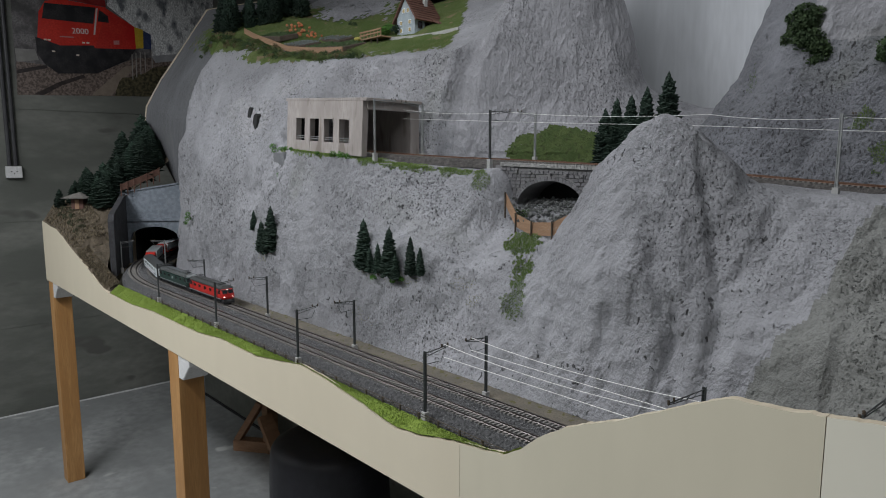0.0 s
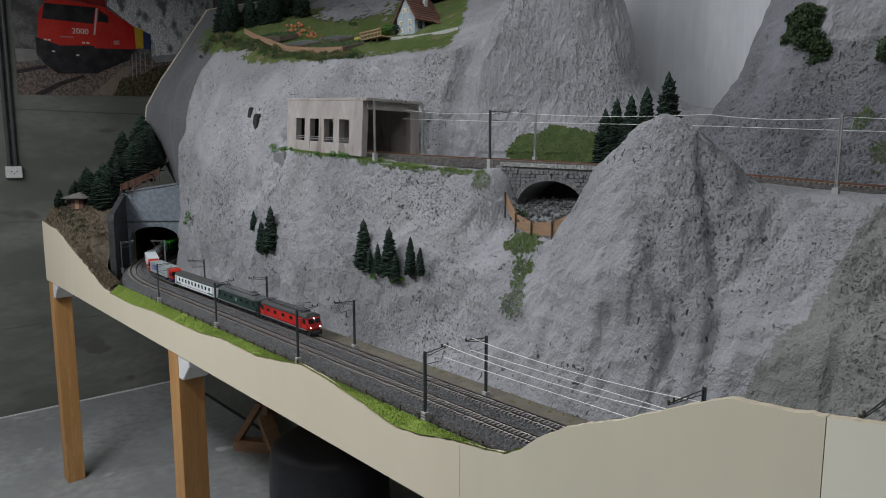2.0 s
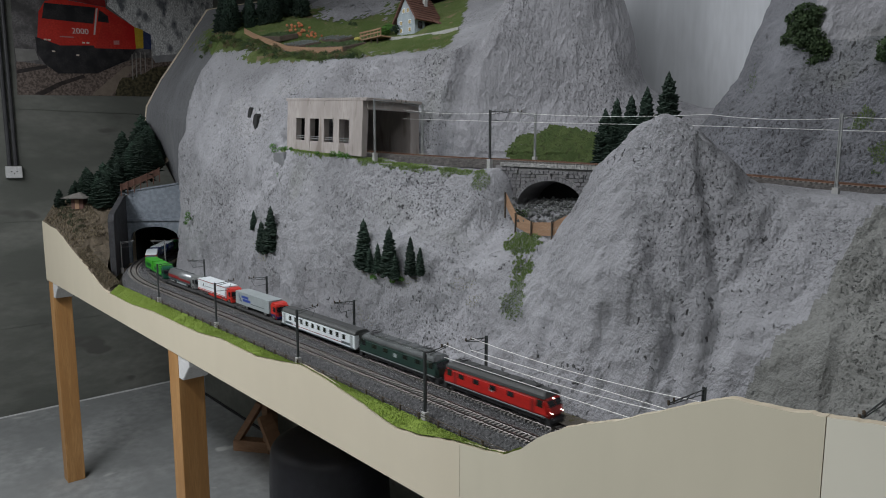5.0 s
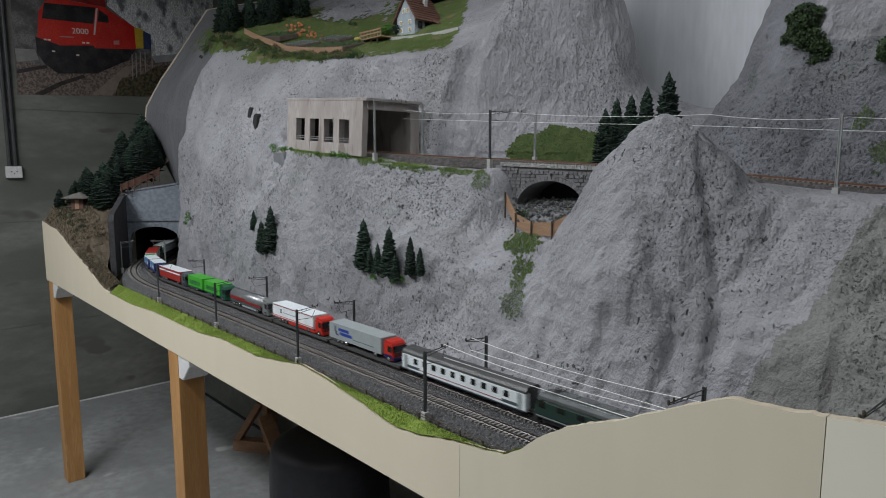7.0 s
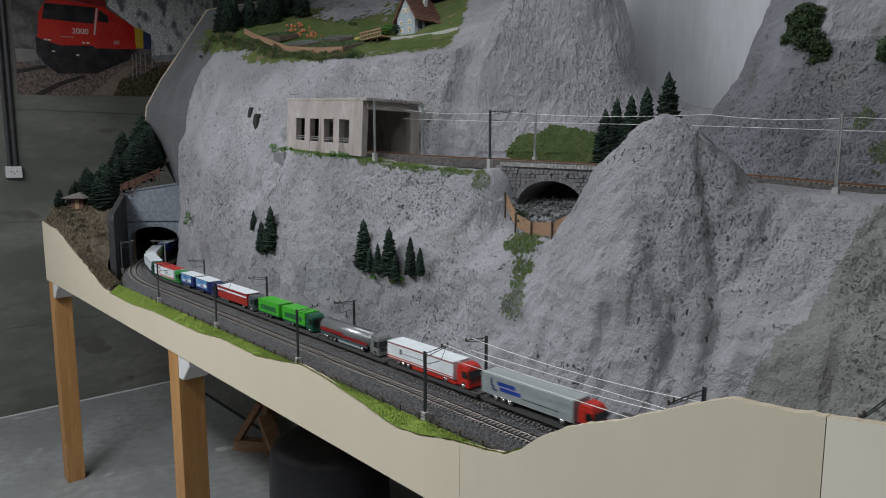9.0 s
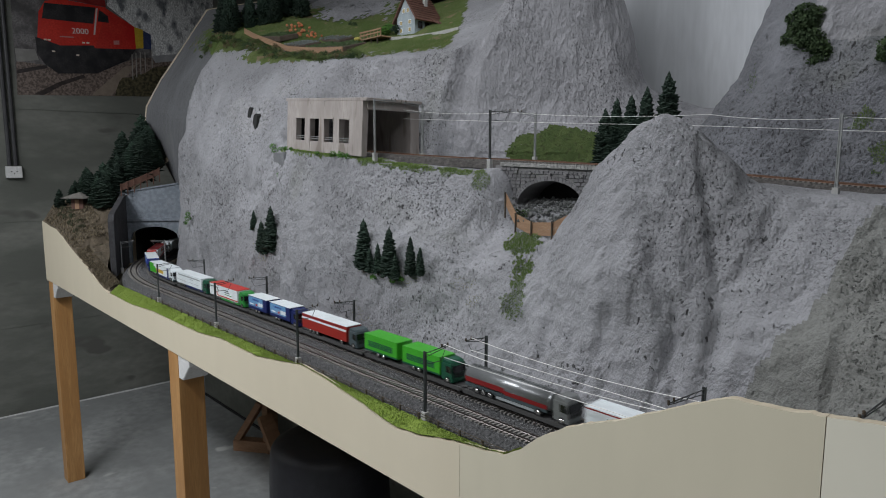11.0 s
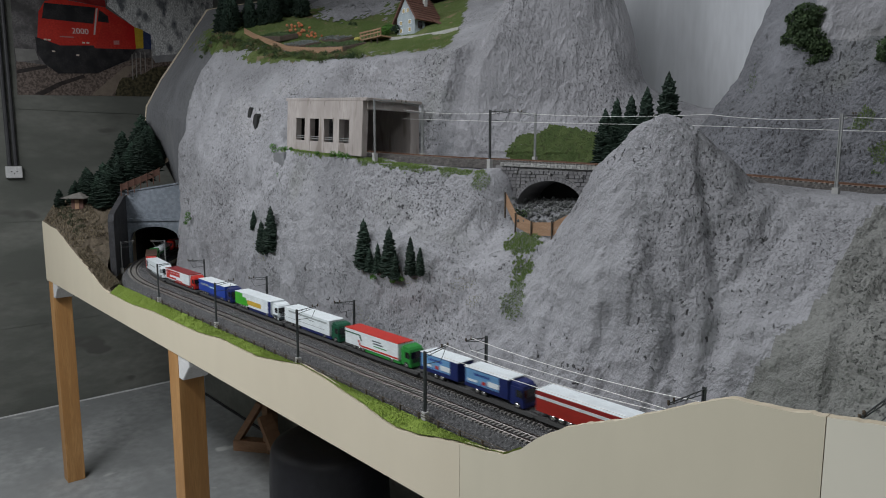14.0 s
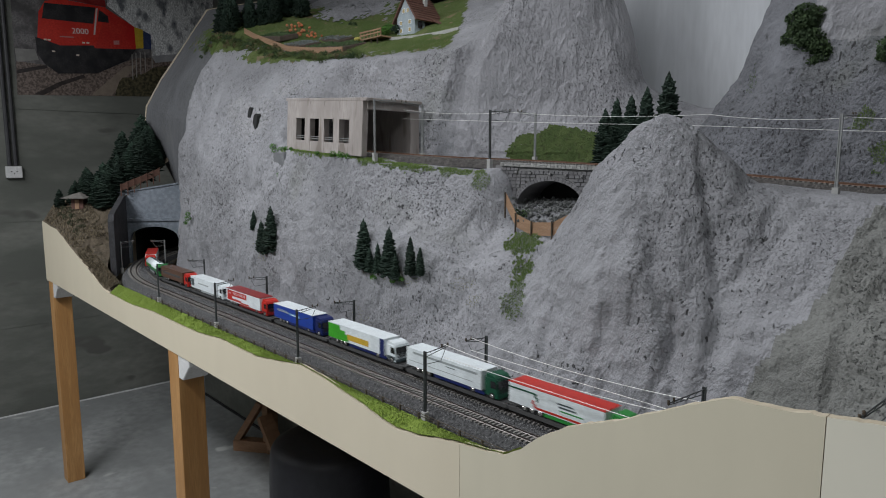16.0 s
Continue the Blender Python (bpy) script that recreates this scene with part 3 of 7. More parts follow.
def island_material(name, a, b):
    """Colour that changes from grain to grain."""
    m = mat(name, a, None, rough=0.9)
    nt = m.node_tree
    g = nt.nodes.new("ShaderNodeNewGeometry")
    r = nt.nodes.new("ShaderNodeValToRGB")
    r.color_ramp.elements[0].color, r.color_ramp.elements[1].color = (*a, 1), (*b, 1)
    nt.links.new(g.outputs["Random Per Island"], r.inputs["Fac"])
    nt.links.new(r.outputs["Color"], nt.nodes["Principled BSDF"].inputs["Base Color"])
    return m


def on_ballast(rng):
    u = rng.uniform(-0.062, 0.060)
    q, h = main_line(rng.uniform(-0.55, 1.62), (R_FAR + R_NEAR) / 2)
    side = Vector((-math.sin(h), math.cos(h), 0))
    z = -0.0048 if abs(u) < 0.047 else -0.0048 - (abs(u) - 0.047) * 1.1
    return q + side * u + Vector((0, 0, RAIL_Z + z + 0.0002))


def on_verge(rng):
    x, f = rng.uniform(-2.2, -0.45), rng.random()
    zz = min(float(np.interp(x, fx, fz)), 1.0) + 0.002
    return Vector((x, FASCIA_Y + 0.001 + (0.614 - FASCIA_Y - 0.001) * f, zz + (0.963 - zz) * f))


scatter("ballast_stones", 26000, on_ballast, 0.0014, island_material("loose_ballast", (0.03, 0.03, 0.032), (0.26, 0.26, 0.265)), "loose grey ballast stones between the sleepers", 1)
scatter("verge_flock", 26000, on_verge, 0.0019, island_material("lime_flock", (0.13, 0.19, 0.025), (0.22, 0.29, 0.06)), "lime green grass fibres on the board edge", 2, True)

# ---------------------------------------------------------------- upper line
upper = smooth_line(UPPER, 0.006)
usec = [(-0.034, -0.022), (-0.028, -0.012), (-0.022, -0.0055)] + [(u, -0.0048) for u in np.arange(-0.018, 0.019, 0.003)] + [(0.022, -0.0055), (0.028, -0.012), (0.034, -0.022)]
ballast_bed("ballast_upper", upper, usec, M_BALLAST_B, "brown-grey ballast bed of the single mountain track")
track("track_upper", smooth_line(UPPER, 0.02), M_RUST, "rusty rails on brown sleepers of the single mountain line")


def upper_at(x):
    return float(np.interp(x, upper[:, 0], upper[:, 1])), float(np.interp(x, upper[:, 0], upper[:, 2]))


# ---------------------------------------------------------------- gallery
def gallery():
    """Concrete avalanche gallery: leaning front wall with four openings, roof, back wall."""
    x0, x1, y0, y1, zb, zt = -1.570, -1.233, 0.872, 1.02, 1.366, 1.491
    top = tagged(empty("gallery"), "weathered beige concrete avalanche gallery with four openings", "gallery", kind="structure")
    lean = 0.005

    def wall_y(z):
        return y0 + lean * (zt - z) / (zt - zb) * -1 + lean
    sill, head = 1.386, 1.441
    edges = [x0]
    for c in (-1.503, -1.437, -1.372, -1.306):
        edges += [c - 0.021, c + 0.021]
    edges.append(x1)
    for i in range(0, len(edges), 2):
        bm = bmesh.new()
        a, b = edges[i], edges[i + 1]
        pts = [(wall_y(zb) - 0.002, zb - 0.006), (wall_y(zt), zt - 0.0070), (wall_y(zt) + 0.016, zt - 0.0070), (wall_y(zb) + 0.012, zb - 0.006)]
        prism(bm, [(y, z) for y, z in pts], "x", a, b)
        part("pier", bm, M_GALLERY, top)
        if i + 2 < len(edges):
            c, d = edges[i + 1], edges[i + 2]
            bm = bmesh.new()
            prism(bm, [(wall_y(zb) - 0.001, zb - 0.006), (wall_y(sill) - 0.001, sill), (wall_y(sill) + 0.011, sill), (wall_y(zb) + 0.011, zb - 0.006)], "x", c, d)
            part("parapet", bm, M_GALLERY, top)
            bm = bmesh.new()
            prism(bm, [(wall_y(head) - 0.001, head), (wall_y(zt) + 0.001, zt - 0.0072), (wall_y(zt) + 0.015, zt - 0.0072), (wall_y(head) + 0.013, head)], "x", c, d)
            part("lintel", bm, M_GALLERY, top)
            bm = bmesh.new()
            for zz in (sill + 0.006, sill + 0.011):
                cyl(bm, (c, wall_y(sill) + 0.003, zz), (d, wall_y(sill) + 0.003, zz), 0.0009, seg=6)
            part("railing", bm, M_MAST_L, top)
    bm = bmesh.new()
    box(bm, x0 - 0.01, x1 + 0.012, y0 + 0.006, y1 + 0.02, zt - 0.0070, zt, 0.0012)
    part("roof_slab", bm, M_GALLERY, top)
    bm = bmesh.new()
    box(bm, x0 - 0.01, x1, y1 - 0.006, y1 + 0.02, zb - 0.02, zt - 0.0071)
    part("back_wall", bm, M_GALLERY, top)
    bm = bmesh.new()
    box(bm, x1 - 0.008, x1 + 0.004, y0 + 0.015, y1 - 0.007, zt - 0.026, zt - 0.0072, 0.001)
    part("portal_beam", bm, M_GALLERY, top)
    bm = bmesh.new()
    box(bm, x0 - 0.06, x0 - 0.011, y0 + 0.05, y1, zb - 0.02, zt - 0.02)
    part("tunnel_throat", bm, M_DARK, top, "black tunnel mouth behind the gallery")
    for o in top.children:      # the gallery climbs with the line
        for v in o.data.vertices:
            v.co.z -= 0.062 * (v.co.x - x1)
    return top


gallery()


# ---------------------------------------------------------------- catenary
def mast(x, y, z, height, arm, material, label, foot=True, reach=0.046, extra=0.0):
    """Lattice mast on a concrete foot with a bracket arm towards arm = +1 (into the mountain) or -1."""
    top = tagged(empty("catenary_mast", pose(x, y, z)), label, "catenary mast", "catenary masts")
    bm = bmesh.new()
    for sx in (-1, 1):
        box(bm, sx * 0.0016 - 0.0006, sx * 0.0016 + 0.0006, -0.0016, 0.0016, 0.004, height + extra)
    box(bm, -0.0012, 0.0012, -0.0005, 0.0005, 0.004, height + extra)
    part("post", bm, material, top)
    bm = bmesh.new()
    box(bm, -0.0045, 0.0045, -0.0045, 0.0045, -0.012, 0.0075, 0.0008)
    part("foot", bm, M_FOOT, top, "pale concrete foot")
    bm = bmesh.new()
    za = height - 0.003
    cyl(bm, (0, 0, za), (0, arm * reach, za + 0.004), 0.0008, seg=6)
    cyl(bm, (0, 0, za - 0.006), (0, arm * reach, za + 0.002), 0.0006, seg=6)
    for f in (0.2, 0.4, 0.6, 0.8):
        cyl(bm, (0, arm * reach * f, za + 0.004 * f), (0, arm * reach * (f + 0.1), za - 0.006 + 0.008 * (f + 0.1)), 0.0004, seg=5)
    part("bracket_arm", bm, material, top)
    bm = bmesh.new()
    cyl(bm, (0, 0, za - 0.017), (0, arm * (reach - 0.014), za - 0.018), 0.00055, seg=6)
    cyl(bm, (0, arm * (reach - 0.014), za - 0.018), (0, arm * (reach - 0.006), za - 0.003), 0.0005, seg=5)
    part("registration_arm", bm, material, top)
    for d in (0.0, -0.012):
        bm = bmesh.new()
        for k in range(3):
            cyl(bm, (0, arm * (reach + d), za + 0.003 + k * 0.0018), (0, arm * (reach + d), za + 0.0042 + k * 0.0018), 0.0017, 0.0012, 8)
        part("insulator", bm, M_BARK, top)
    return top


mast(-0.157, 0.748, 0.968, 0.165, -1, M_MAST, "dark green steel catenary mast at the foot of the rock", reach=0.13)
mast(-0.354, 0.748, 0.968, 0.111, -1, M_MAST, "dark green steel catenary mast at the foot of the rock", reach=0.085)
for x in (-1.85, -1.47, -1.095, -0.72):
    mast(x, 0.617, 0.968, 0.101, 1, M_MAST, "dark green steel catenary mast beside the double track")
    mast(x, 0.748, 0.968, 0.101, -1, M_MAST, "dark green steel catenary mast at the foot of the rock")
for s, r, a in ((-0.40, R_NEAR + 0.04, 1), (-0.40, R_FAR - 0.045, -1)):
    q, h = main_line(s * r / R_FAR, r)
    mast(q.x, q.y, 0.968, 0.101, a, M_MAST_L, "light grey steel catenary mast before the tunnel portal")


def wires(name, pairs, label):
    top = tagged(empty(name), label, "overhead wire", kind="structure")
    for a, b, sag, kind in pairs:
        bm = bmesh.new()
        pts = []
        a, b = Vector(a), Vector(b)
        n = 14
        for i in range(n + 1):
            f = i / n
            q = a.lerp(b, f)
            q.z -= sag * 4 * f * (1 - f)
            pts.append(q)
        for p0, p1 in zip(pts, pts[1:]):
            cyl(bm, p0, p1, 0.0005 if a.z < 1.2 else 0.0004, seg=6)
        part(kind, bm, M_WIRE, top)
    return top


lower = []
for y in (0.656, 0.713):
    for xa, xb in ((-0.72, -0.345), (-0.345, 0.03)):
        lower.append(((xa, y, 1.0725), (xb, y, 1.0725), 0.008, "carrier_wire"))
        lower.append(((xa, y, 1.052), (xb, y, 1.052), 0.0, "contact_wire"))
wires("overhead_wire_lower", lower, "silvery overhead wires above the double track")

UP_MASTS = [(-1.19, 0.876, 1.359, 0.125, 1), (-0.957, 1.0, 1.346, 0.108, 1), (-0.97, 1.16, 1.352, 0.104, -1), (-0.325, 1.065, 1.304, 0.113, 1), (-1.155, 0.985, 1.36, 0.118, -1)]
for x, y, z, h, a in UP_MASTS:
    mast(x, y, z, h, a, M_MAST_L if (x, a) != (-0.957, 1) else M_MAST, "grey steel catenary mast on the mountain line", reach=0.06)
upw = []
ux = [-1.19, -0.96, -0.55, -0.325, 0.1]
for xa, xb in zip(ux, ux[1:]):
    (ya, za), (yb, zb) = upper_at(xa), upper_at(xb)
    upw.append(((xa, ya - 0.01, za + 0.098), (xb, yb - 0.01, zb + 0.098), 0.006, "carrier_wire"))
    upw.append(((xa, ya - 0.01, za + 0.078), (xb, yb - 0.01, zb + 0.078), 0.0, "contact_wire"))
wires("overhead_wire_upper", upw, "silvery overhead wires above the mountain line")




# ---------------------------------------------------------------- tunnel portal, wing wall and hill
def ring(r, a):
    """A point on a circle about the curve's centre; a in degrees before the end of the curve."""
    a = radians(a)
    return Vector((CURVE_X - r * math.sin(a), CURVE_Y - r * math.cos(a), 0))


def portal():
    """Double-track portal across the line: face with a low arched opening, cornice and upper wall."""
    ang = 35.0
    c = ring((R_FAR + R_NEAR) / 2, ang)
    m = Matrix.Translation((c.x, c.y, 0)) @ Matrix.Rotation(radians(-ang), 4, "Z")
    top = tagged(empty("tunnel_portal", m), "bluish grey stone tunnel portal with a wide flat arch", "tunnel portal", kind="structure")
    # local: +x points out of the tunnel, +y towards the mountain
    w, zb = 0.104, 0.955
    arch = [(-0.090, zb), (-0.090, 1.050), (-0.081, 1.074), (-0.060, 1.087), (-0.03, 1.094), (0.0, 1.096), (0.03, 1.094), (0.060, 1.087), (0.081, 1.074), (0.090, 1.050), (0.090, zb)]
    bm = bmesh.new()
    outline = [(-w - 0.02, zb), (-w - 0.02, 1.118), (w, 1.118), (w, zb)]
    prism(bm, arch + outline[::-1], "x", -0.02, 0.0)
    part("portal_face", bm, M_PORTAL, top)
    bm = bmesh.new()
    box(bm, -0.018, 0.006, -w - 0.022, w + 0.002, 1.1182, 1.130, 0.001)
    part("cornice", bm, M_PORTAL, top)
    bm = bmesh.new()
    prism(bm, [(-w - 0.02, 1.1302), (w, 1.1302), (w, 1.262), (-w - 0.02, 1.226)], "x", -0.02, -0.003)
    part("upper_wall", bm, M_PORTAL, top)
    bm = bmesh.new()
    prism(bm, [(-w - 0.022, 1.2262), (w + 0.002, 1.2622), (w + 0.002, 1.268), (-w - 0.022, 1.232)], "x", -0.021, 0.001)
    part("coping", bm, M_PORTAL, top)
    n = 15
    for i in range(n):
        a0, a1 = math.pi * (i + 0.08) / n, math.pi * (i + 0.92) / n
        bm = bmesh.new()
        q = [(-math.cos(t) * rx, 1.050 + math.sin(t) * rz) for rx, rz, t in ((0.090, 0.047, a0), (0.090, 0.047, a1), (0.100, 0.058, a1), (0.100, 0.058, a0))]
        prism(bm, q, "x", 0.0002, 0.0022)
        part("arch_stone", bm, M_PORTAL, top)
    return top


portal()
# lining behind the portal
lining = tagged(empty("tunnel_lining"), "black tunnel lining behind the portal", "tunnel", kind="structure")
bm = bmesh.new()
sec_in = [(-0.085, -0.03), (-0.085, 0.09), (-0.06, 0.12), (0.06, 0.12), (0.085, 0.09), (0.085, -0.03)]
tl = [Vector((*ring((R_FAR + R_NEAR) / 2, a)[:2], RAIL_Z)) for a in np.arange(37, 75, 2)]
sweep(bm, tl, sec_in, closed=False)
part("tunnel_wall", bm, M_DARK, lining)


def wing_wall():
    top = tagged(empty("wing_wall"), "dark retaining wall beside the tunnel approach", "retaining wall", kind="structure")
    bm = bmesh.new()
    rows = []
    far, near = ring(R_NEAR + 0.066, 34.5), Vector((-2.409, 0.668, 0))
    out = Vector((far.y - near.y, near.x - far.x, 0)).normalized() * -0.018
    for i in range(16):
        f = i / 15
        pi = near.lerp(far, f)
        zt = 1.165 + 0.06 * f - (0.02 if i == 0 else 0) + 0.002 * noise.noise(Vector((f * 20, 0, 0)))
        po = pi - out if out.x > 0 else pi + out
        rows.append([bm.verts.new((pi.x, pi.y, 0.955)), bm.verts.new((pi.x, pi.y, zt)), bm.verts.new((po.x, po.y, zt)), bm.verts.new((po.x, po.y, 0.955))])
    for r0, r1 in zip(rows, rows[1:]):
        for k in range(3):
            bm.faces.new((r0[k], r0[k + 1], r1[k + 1], r1[k]))
    bm.faces.new(rows[0][::-1])
    bm.faces.new(rows[-1])
    bmesh.ops.recalc_face_normals(bm, faces=bm.faces[:])
    part("wall_body", bm, mat("dark_wall", (0.03, 0.03, 0.033), (0.055, 0.055, 0.06), 30, 0.9, bump=0.4, bump_scale=150), top)


wing_wall()


def hill_z(x, y):
    """Height of the hill beyond the tunnel portal."""
    front = float(np.interp(x, fx, fz))
    if x > -2.6:
        up = 0.02
    else:
        up = 0.05 + 0.02 * min(1.0, (-2.6 - x) / 0.2)
    z = front + up * min(1, max(0, (y - 0.587) / 0.045))
    return z + max(0.0, y - 0.66) * (0.78 if x < -2.68 else 0.25)


pts = np.zeros((120, 80, 3))
for i, x in enumerate(np.linspace(-3.085, -2.19, 120)):
    r = R_NEAR + 0.078
    wall_y = CURVE_Y - math.sqrt(max(0, r * r - (x - CURVE_X) ** 2)) if x > -2.70 else 1.06
    for j in range(80):
        y = 0.5865 + (wall_y - 0.5865) * j / 79
        q = Vector((x, y, 0))
        q.z = hill_z(x, y) + 0.006 * noise.fractal(q * 30, 1, 2, 3) + 0.003 * noise.noise(q * 110)
        if j == 0:
            q.z = min(q.z, float(np.interp(x, fx, fz)) + 0.001)
        pts[i, j] = q
tagged(grid_mesh("hill", pts, M_SCRUB), "brown scrub slope behind the board edge", "hill", kind="structure")


def on_hill(rng):
    x = rng.uniform(-3.06, -2.25)
    y = rng.uniform(0.59, 0.70 if x < -2.6 else 0.63)
    return Vector((x, y, hill_z(x, y) - 0.001))


scatter("hill_straw", 9000, on_hill, 0.0065, island_material("straw", (0.045, 0.036, 0.022), (0.20, 0.16, 0.105)), "dry straw and brown weeds on the bank", 4, True)
bm = bmesh.new()
box(bm, -3.09, -3.078, 0.587, 1.1, 0.858, 1.09)
tagged(link_mesh("end_board", bm, M_PLY), "pale plywood end board of the layout", "board", kind="structure")

# edge of the sheet that carries the mountain's end
bm = bmesh.new()
prism(bm, [(1.046, 1.2), (1.046, 1.258), (0.9365, 1.501), (0.9455, 1.573), (1.0105, 1.687), (1.1225, 1.848), (1.2205, 1.996), (1.7, 2.135), (1.75, 2.135), (1.75, 1.2)], "x", -2.860, -2.851)
tagged(link_mesh("mountain_end_board", bm, [M_PLYEDGE]), "sawn plywood end board of the mountain", "board", kind="structure")


# ---------------------------------------------------------------- trees
def conifer_mesh(name, seed, height, width, tiers):
    """Bottle-brush conifer: trunk and whorls of short drooping twigs."""
    rng = random.Random(seed)
    bm = bmesh.new()
    for k in range(tiers):
        f = k / (tiers - 1)
        z0_ = height * (0.06 + 0.90 * f)
        r = width * (1 - f) ** 0.62 * (0.82 + 0.32 * rng.random()) + 0.0016
        n = max(8, int(26 - 15 * f))
        off = rng.random() * 6.28
        for i in range(n):
            a = off + 6.283 * i / n + rng.uniform(-0.2, 0.2)
            rr = r * rng.uniform(0.55, 1.22)
            z = z0_ + height * rng.uniform(-0.06, 0.06) * (1 - 0.7 * f)
            d = Vector((math.cos(a), math.sin(a), 0))
            s = Vector((-d.y, d.x, 0)) * rr * 0.34
            base = Vector((0, 0, z + height * 0.045))
            mid_ = d * rr * 0.62 + Vector((0, 0, z + height * 0.012))
            tip = d * rr + Vector((0, 0, z + height * rng.uniform(-0.02, 0.03)))
            v = [bm.verts.new(p) for p in (base, mid_ + s, tip, mid_ - s, mid_ - Vector((0, 0, height * 0.055)))]
            bm.faces.new((v[0], v[1], v[2]))
            bm.faces.new((v[0], v[2], v[3]))
            bm.faces.new((v[1], v[4], v[2]))
            bm.faces.new((v[3], v[2], v[4]))
    cyl(bm, (0, 0, height * 0.9), (0, 0, height), 0.0012, 0.0002, 5)
    me = bpy.data.meshes.new(name)
    bm.to_mesh(me)
    bm.free()
    me.materials.append(M_NEEDLE)
    bm = bmesh.new()
    cyl(bm, (0, 0, -0.006), (0, 0, height * 0.9), 0.0022, 0.0006, 7)
    tr = bpy.data.meshes.new("trunk")
    bm.to_mesh(tr)
    bm.free()
    tr.materials.append(M_BARK)
    return me, tr


FIRS = [conifer_mesh("crown", s, 0.1, w, t) for s, w, t in ((1, 0.0175, 40), (2, 0.0205, 37), (3, 0.016, 42), (4, 0.019, 38))]
tree_rng = random.Random(7)


def conifer(x, y, z, height, label, group, wide=1.0):
    k = tree_rng.randrange(4)
    top = tagged(empty("conifer", Matrix.Translation((x, y, z)) @ Matrix.Rotation(tree_rng.random() * 6.28, 4, "Z")), label, "tree", group)
    s = height / 0.1
    for nm, me in zip(("crown", "trunk"), FIRS[k]):
        o = new(nm, me)
        o.parent = top
        o.scale = (s * wide, s * wide, s)
    return top


for y, zt, zb, dx in ((0.905, 1.53, 1.335, 0), (0.865, 1.462, 1.31, 0.03), (0.94, 1.441, 1.36, -0.02), (0.838, 1.461, 1.29, -0.03), (0.965, 1.407, 1.36, 0.0), (0.80, 1.372, 1.26, 0.02),
                      (0.752, 1.339, 1.21, 0.0), (0.695, 1.322, 1.17, -0.03), (0.637, 1.254, 1.14, 0.02), (0.655, 1.258, 1.15, -0.04), (0.594, 1.228, 1.12, 0.0), (0.72, 1.285, 1.18, 0.03),
                      (0.775, 1.317, 1.22, 0.04), (0.812, 1.34, 1.26, 0.0), (0.888, 1.451, 1.33, 0.05), (0.925, 1.486, 1.35, 0.02), (0.85, 1.40, 1.30, -0.06), (0.74, 1.30, 1.2, -0.05),
                      (0.79, 1.35, 1.25, -0.05), (0.70, 1.30, 1.2, 0.05), (0.715, 1.31, 1.2, -0.06), (0.725, 1.27, 1.2, 0.0), (0.765, 1.33, 1.2, 0.02), (0.785, 1.34, 1.2, 0.06), (0.825, 1.38, 1.2, 0.04), (0.735, 1.31, 1.2, 0.08), (0.845, 1.42, 1.2, 0.06), (0.90, 1.47, 1.2, -0.04), (0.95, 1.43, 1.2, 0.05), (0.88, 1.44, 1.2, -0.05), (0.915, 1.42, 1.34, 0.06), (0.87, 1.39, 1.31, 0.07), (0.76, 1.27, 1.21, 0.06), (0.67, 1.235, 1.15, 0.0)):
    tx_, k_ = (-2.8 + dx, 1.0) if y > 0.70 else (-2.99 + dx * 0.5, 2.99 / 2.8)
    conifer(tx_, y * k_, hill_z(tx_, y * k_) - 0.004, max(0.075, (zt - 1.35) * k_ + 1.36 - hill_z(tx_, y * k_)), "dark green model fir in the wood above the tunnel", "firs above the tunnel", 1.75)
for x, y, zt in ((-2.74, 0.901, 1.489), (-2.735, 0.916, 1.468), (-2.74, 0.933, 1.437), (-2.725, 0.941, 1.401), (-2.72, 0.916, 1.401), (-2.715, 0.894, 1.417), (-2.72, 0.866, 1.459), (-2.71, 0.940, 1.361), (-2.73, 0.88, 1.40), (-2.73, 0.85, 1.38), (-2.72, 0.905, 1.37), (-2.76, 0.95, 1.42)):
    z0 = hill_z(x, y) - 0.004
    conifer(x, y, z0, max(0.06, zt - z0), "dark green model fir in the wood above the tunnel", "firs above the tunnel", 1.5)
CLIFF_FIRS = [(-1.634, 0.800, 1.167, 0.052), (-1.584, 0.796, 1.112, 0.084), (-1.531, 0.796, 1.121, 0.115), (-1.131, 0.800, 1.122, 0.108), (-1.079, 0.798, 1.120, 0.063), (-1.040, 0.798, 1.120, 0.099),
              (-0.978, 0.802, 1.129, 0.076), (-0.949, 0.802, 1.132, 0.056), (-1.556, 0.792, 1.112, 0.066), (-1.105, 0.796, 1.120, 0.052), (-1.016, 0.794, 1.116, 0.050)]
for x, y, z, h in CLIFF_FIRS:
    conifer(x, y, z, h, "dark green model fir clinging to the rock face", "firs on the rock face", 1.0)
for x, y, z, h in ((-0.840, 1.24, 1.345, 0.124), (-0.822, 1.25, 1.345, 0.10), (-0.812, 1.24, 1.346, 0.142), (-0.777, 1.24, 1.348, 0.146), (-0.741, 1.24, 1.35, 0.158), (-0.694, 1.24, 1.35, 0.182), (-0.757, 1.25, 1.35, 0.11)):
    conifer(x, y, z - 0.006, h, "dark green model fir behind the stone bridge", "firs behind the bridge", 1.05)
for x, y in ((-2.46, 1.11), (-2.40, 1.13), (-2.36, 1.09), (-2.33, 1.16), (-2.30, 1.20), (-2.42, 1.2), (-2.26, 1.22), (-2.35, 1.26), (-2.28, 1.3), (-2.5, 1.17), (-2.2, 1.3), (-2.44, 1.28)):
    conifer(x, y, 1.83 + 0.42 * (y - 1.13) + 0.1 * (-2.35 - x) - 0.012, tree_rng.uniform(0.12, 0.19), "dark green model fir at the meadow's edge", "firs on the alp", 1.25)


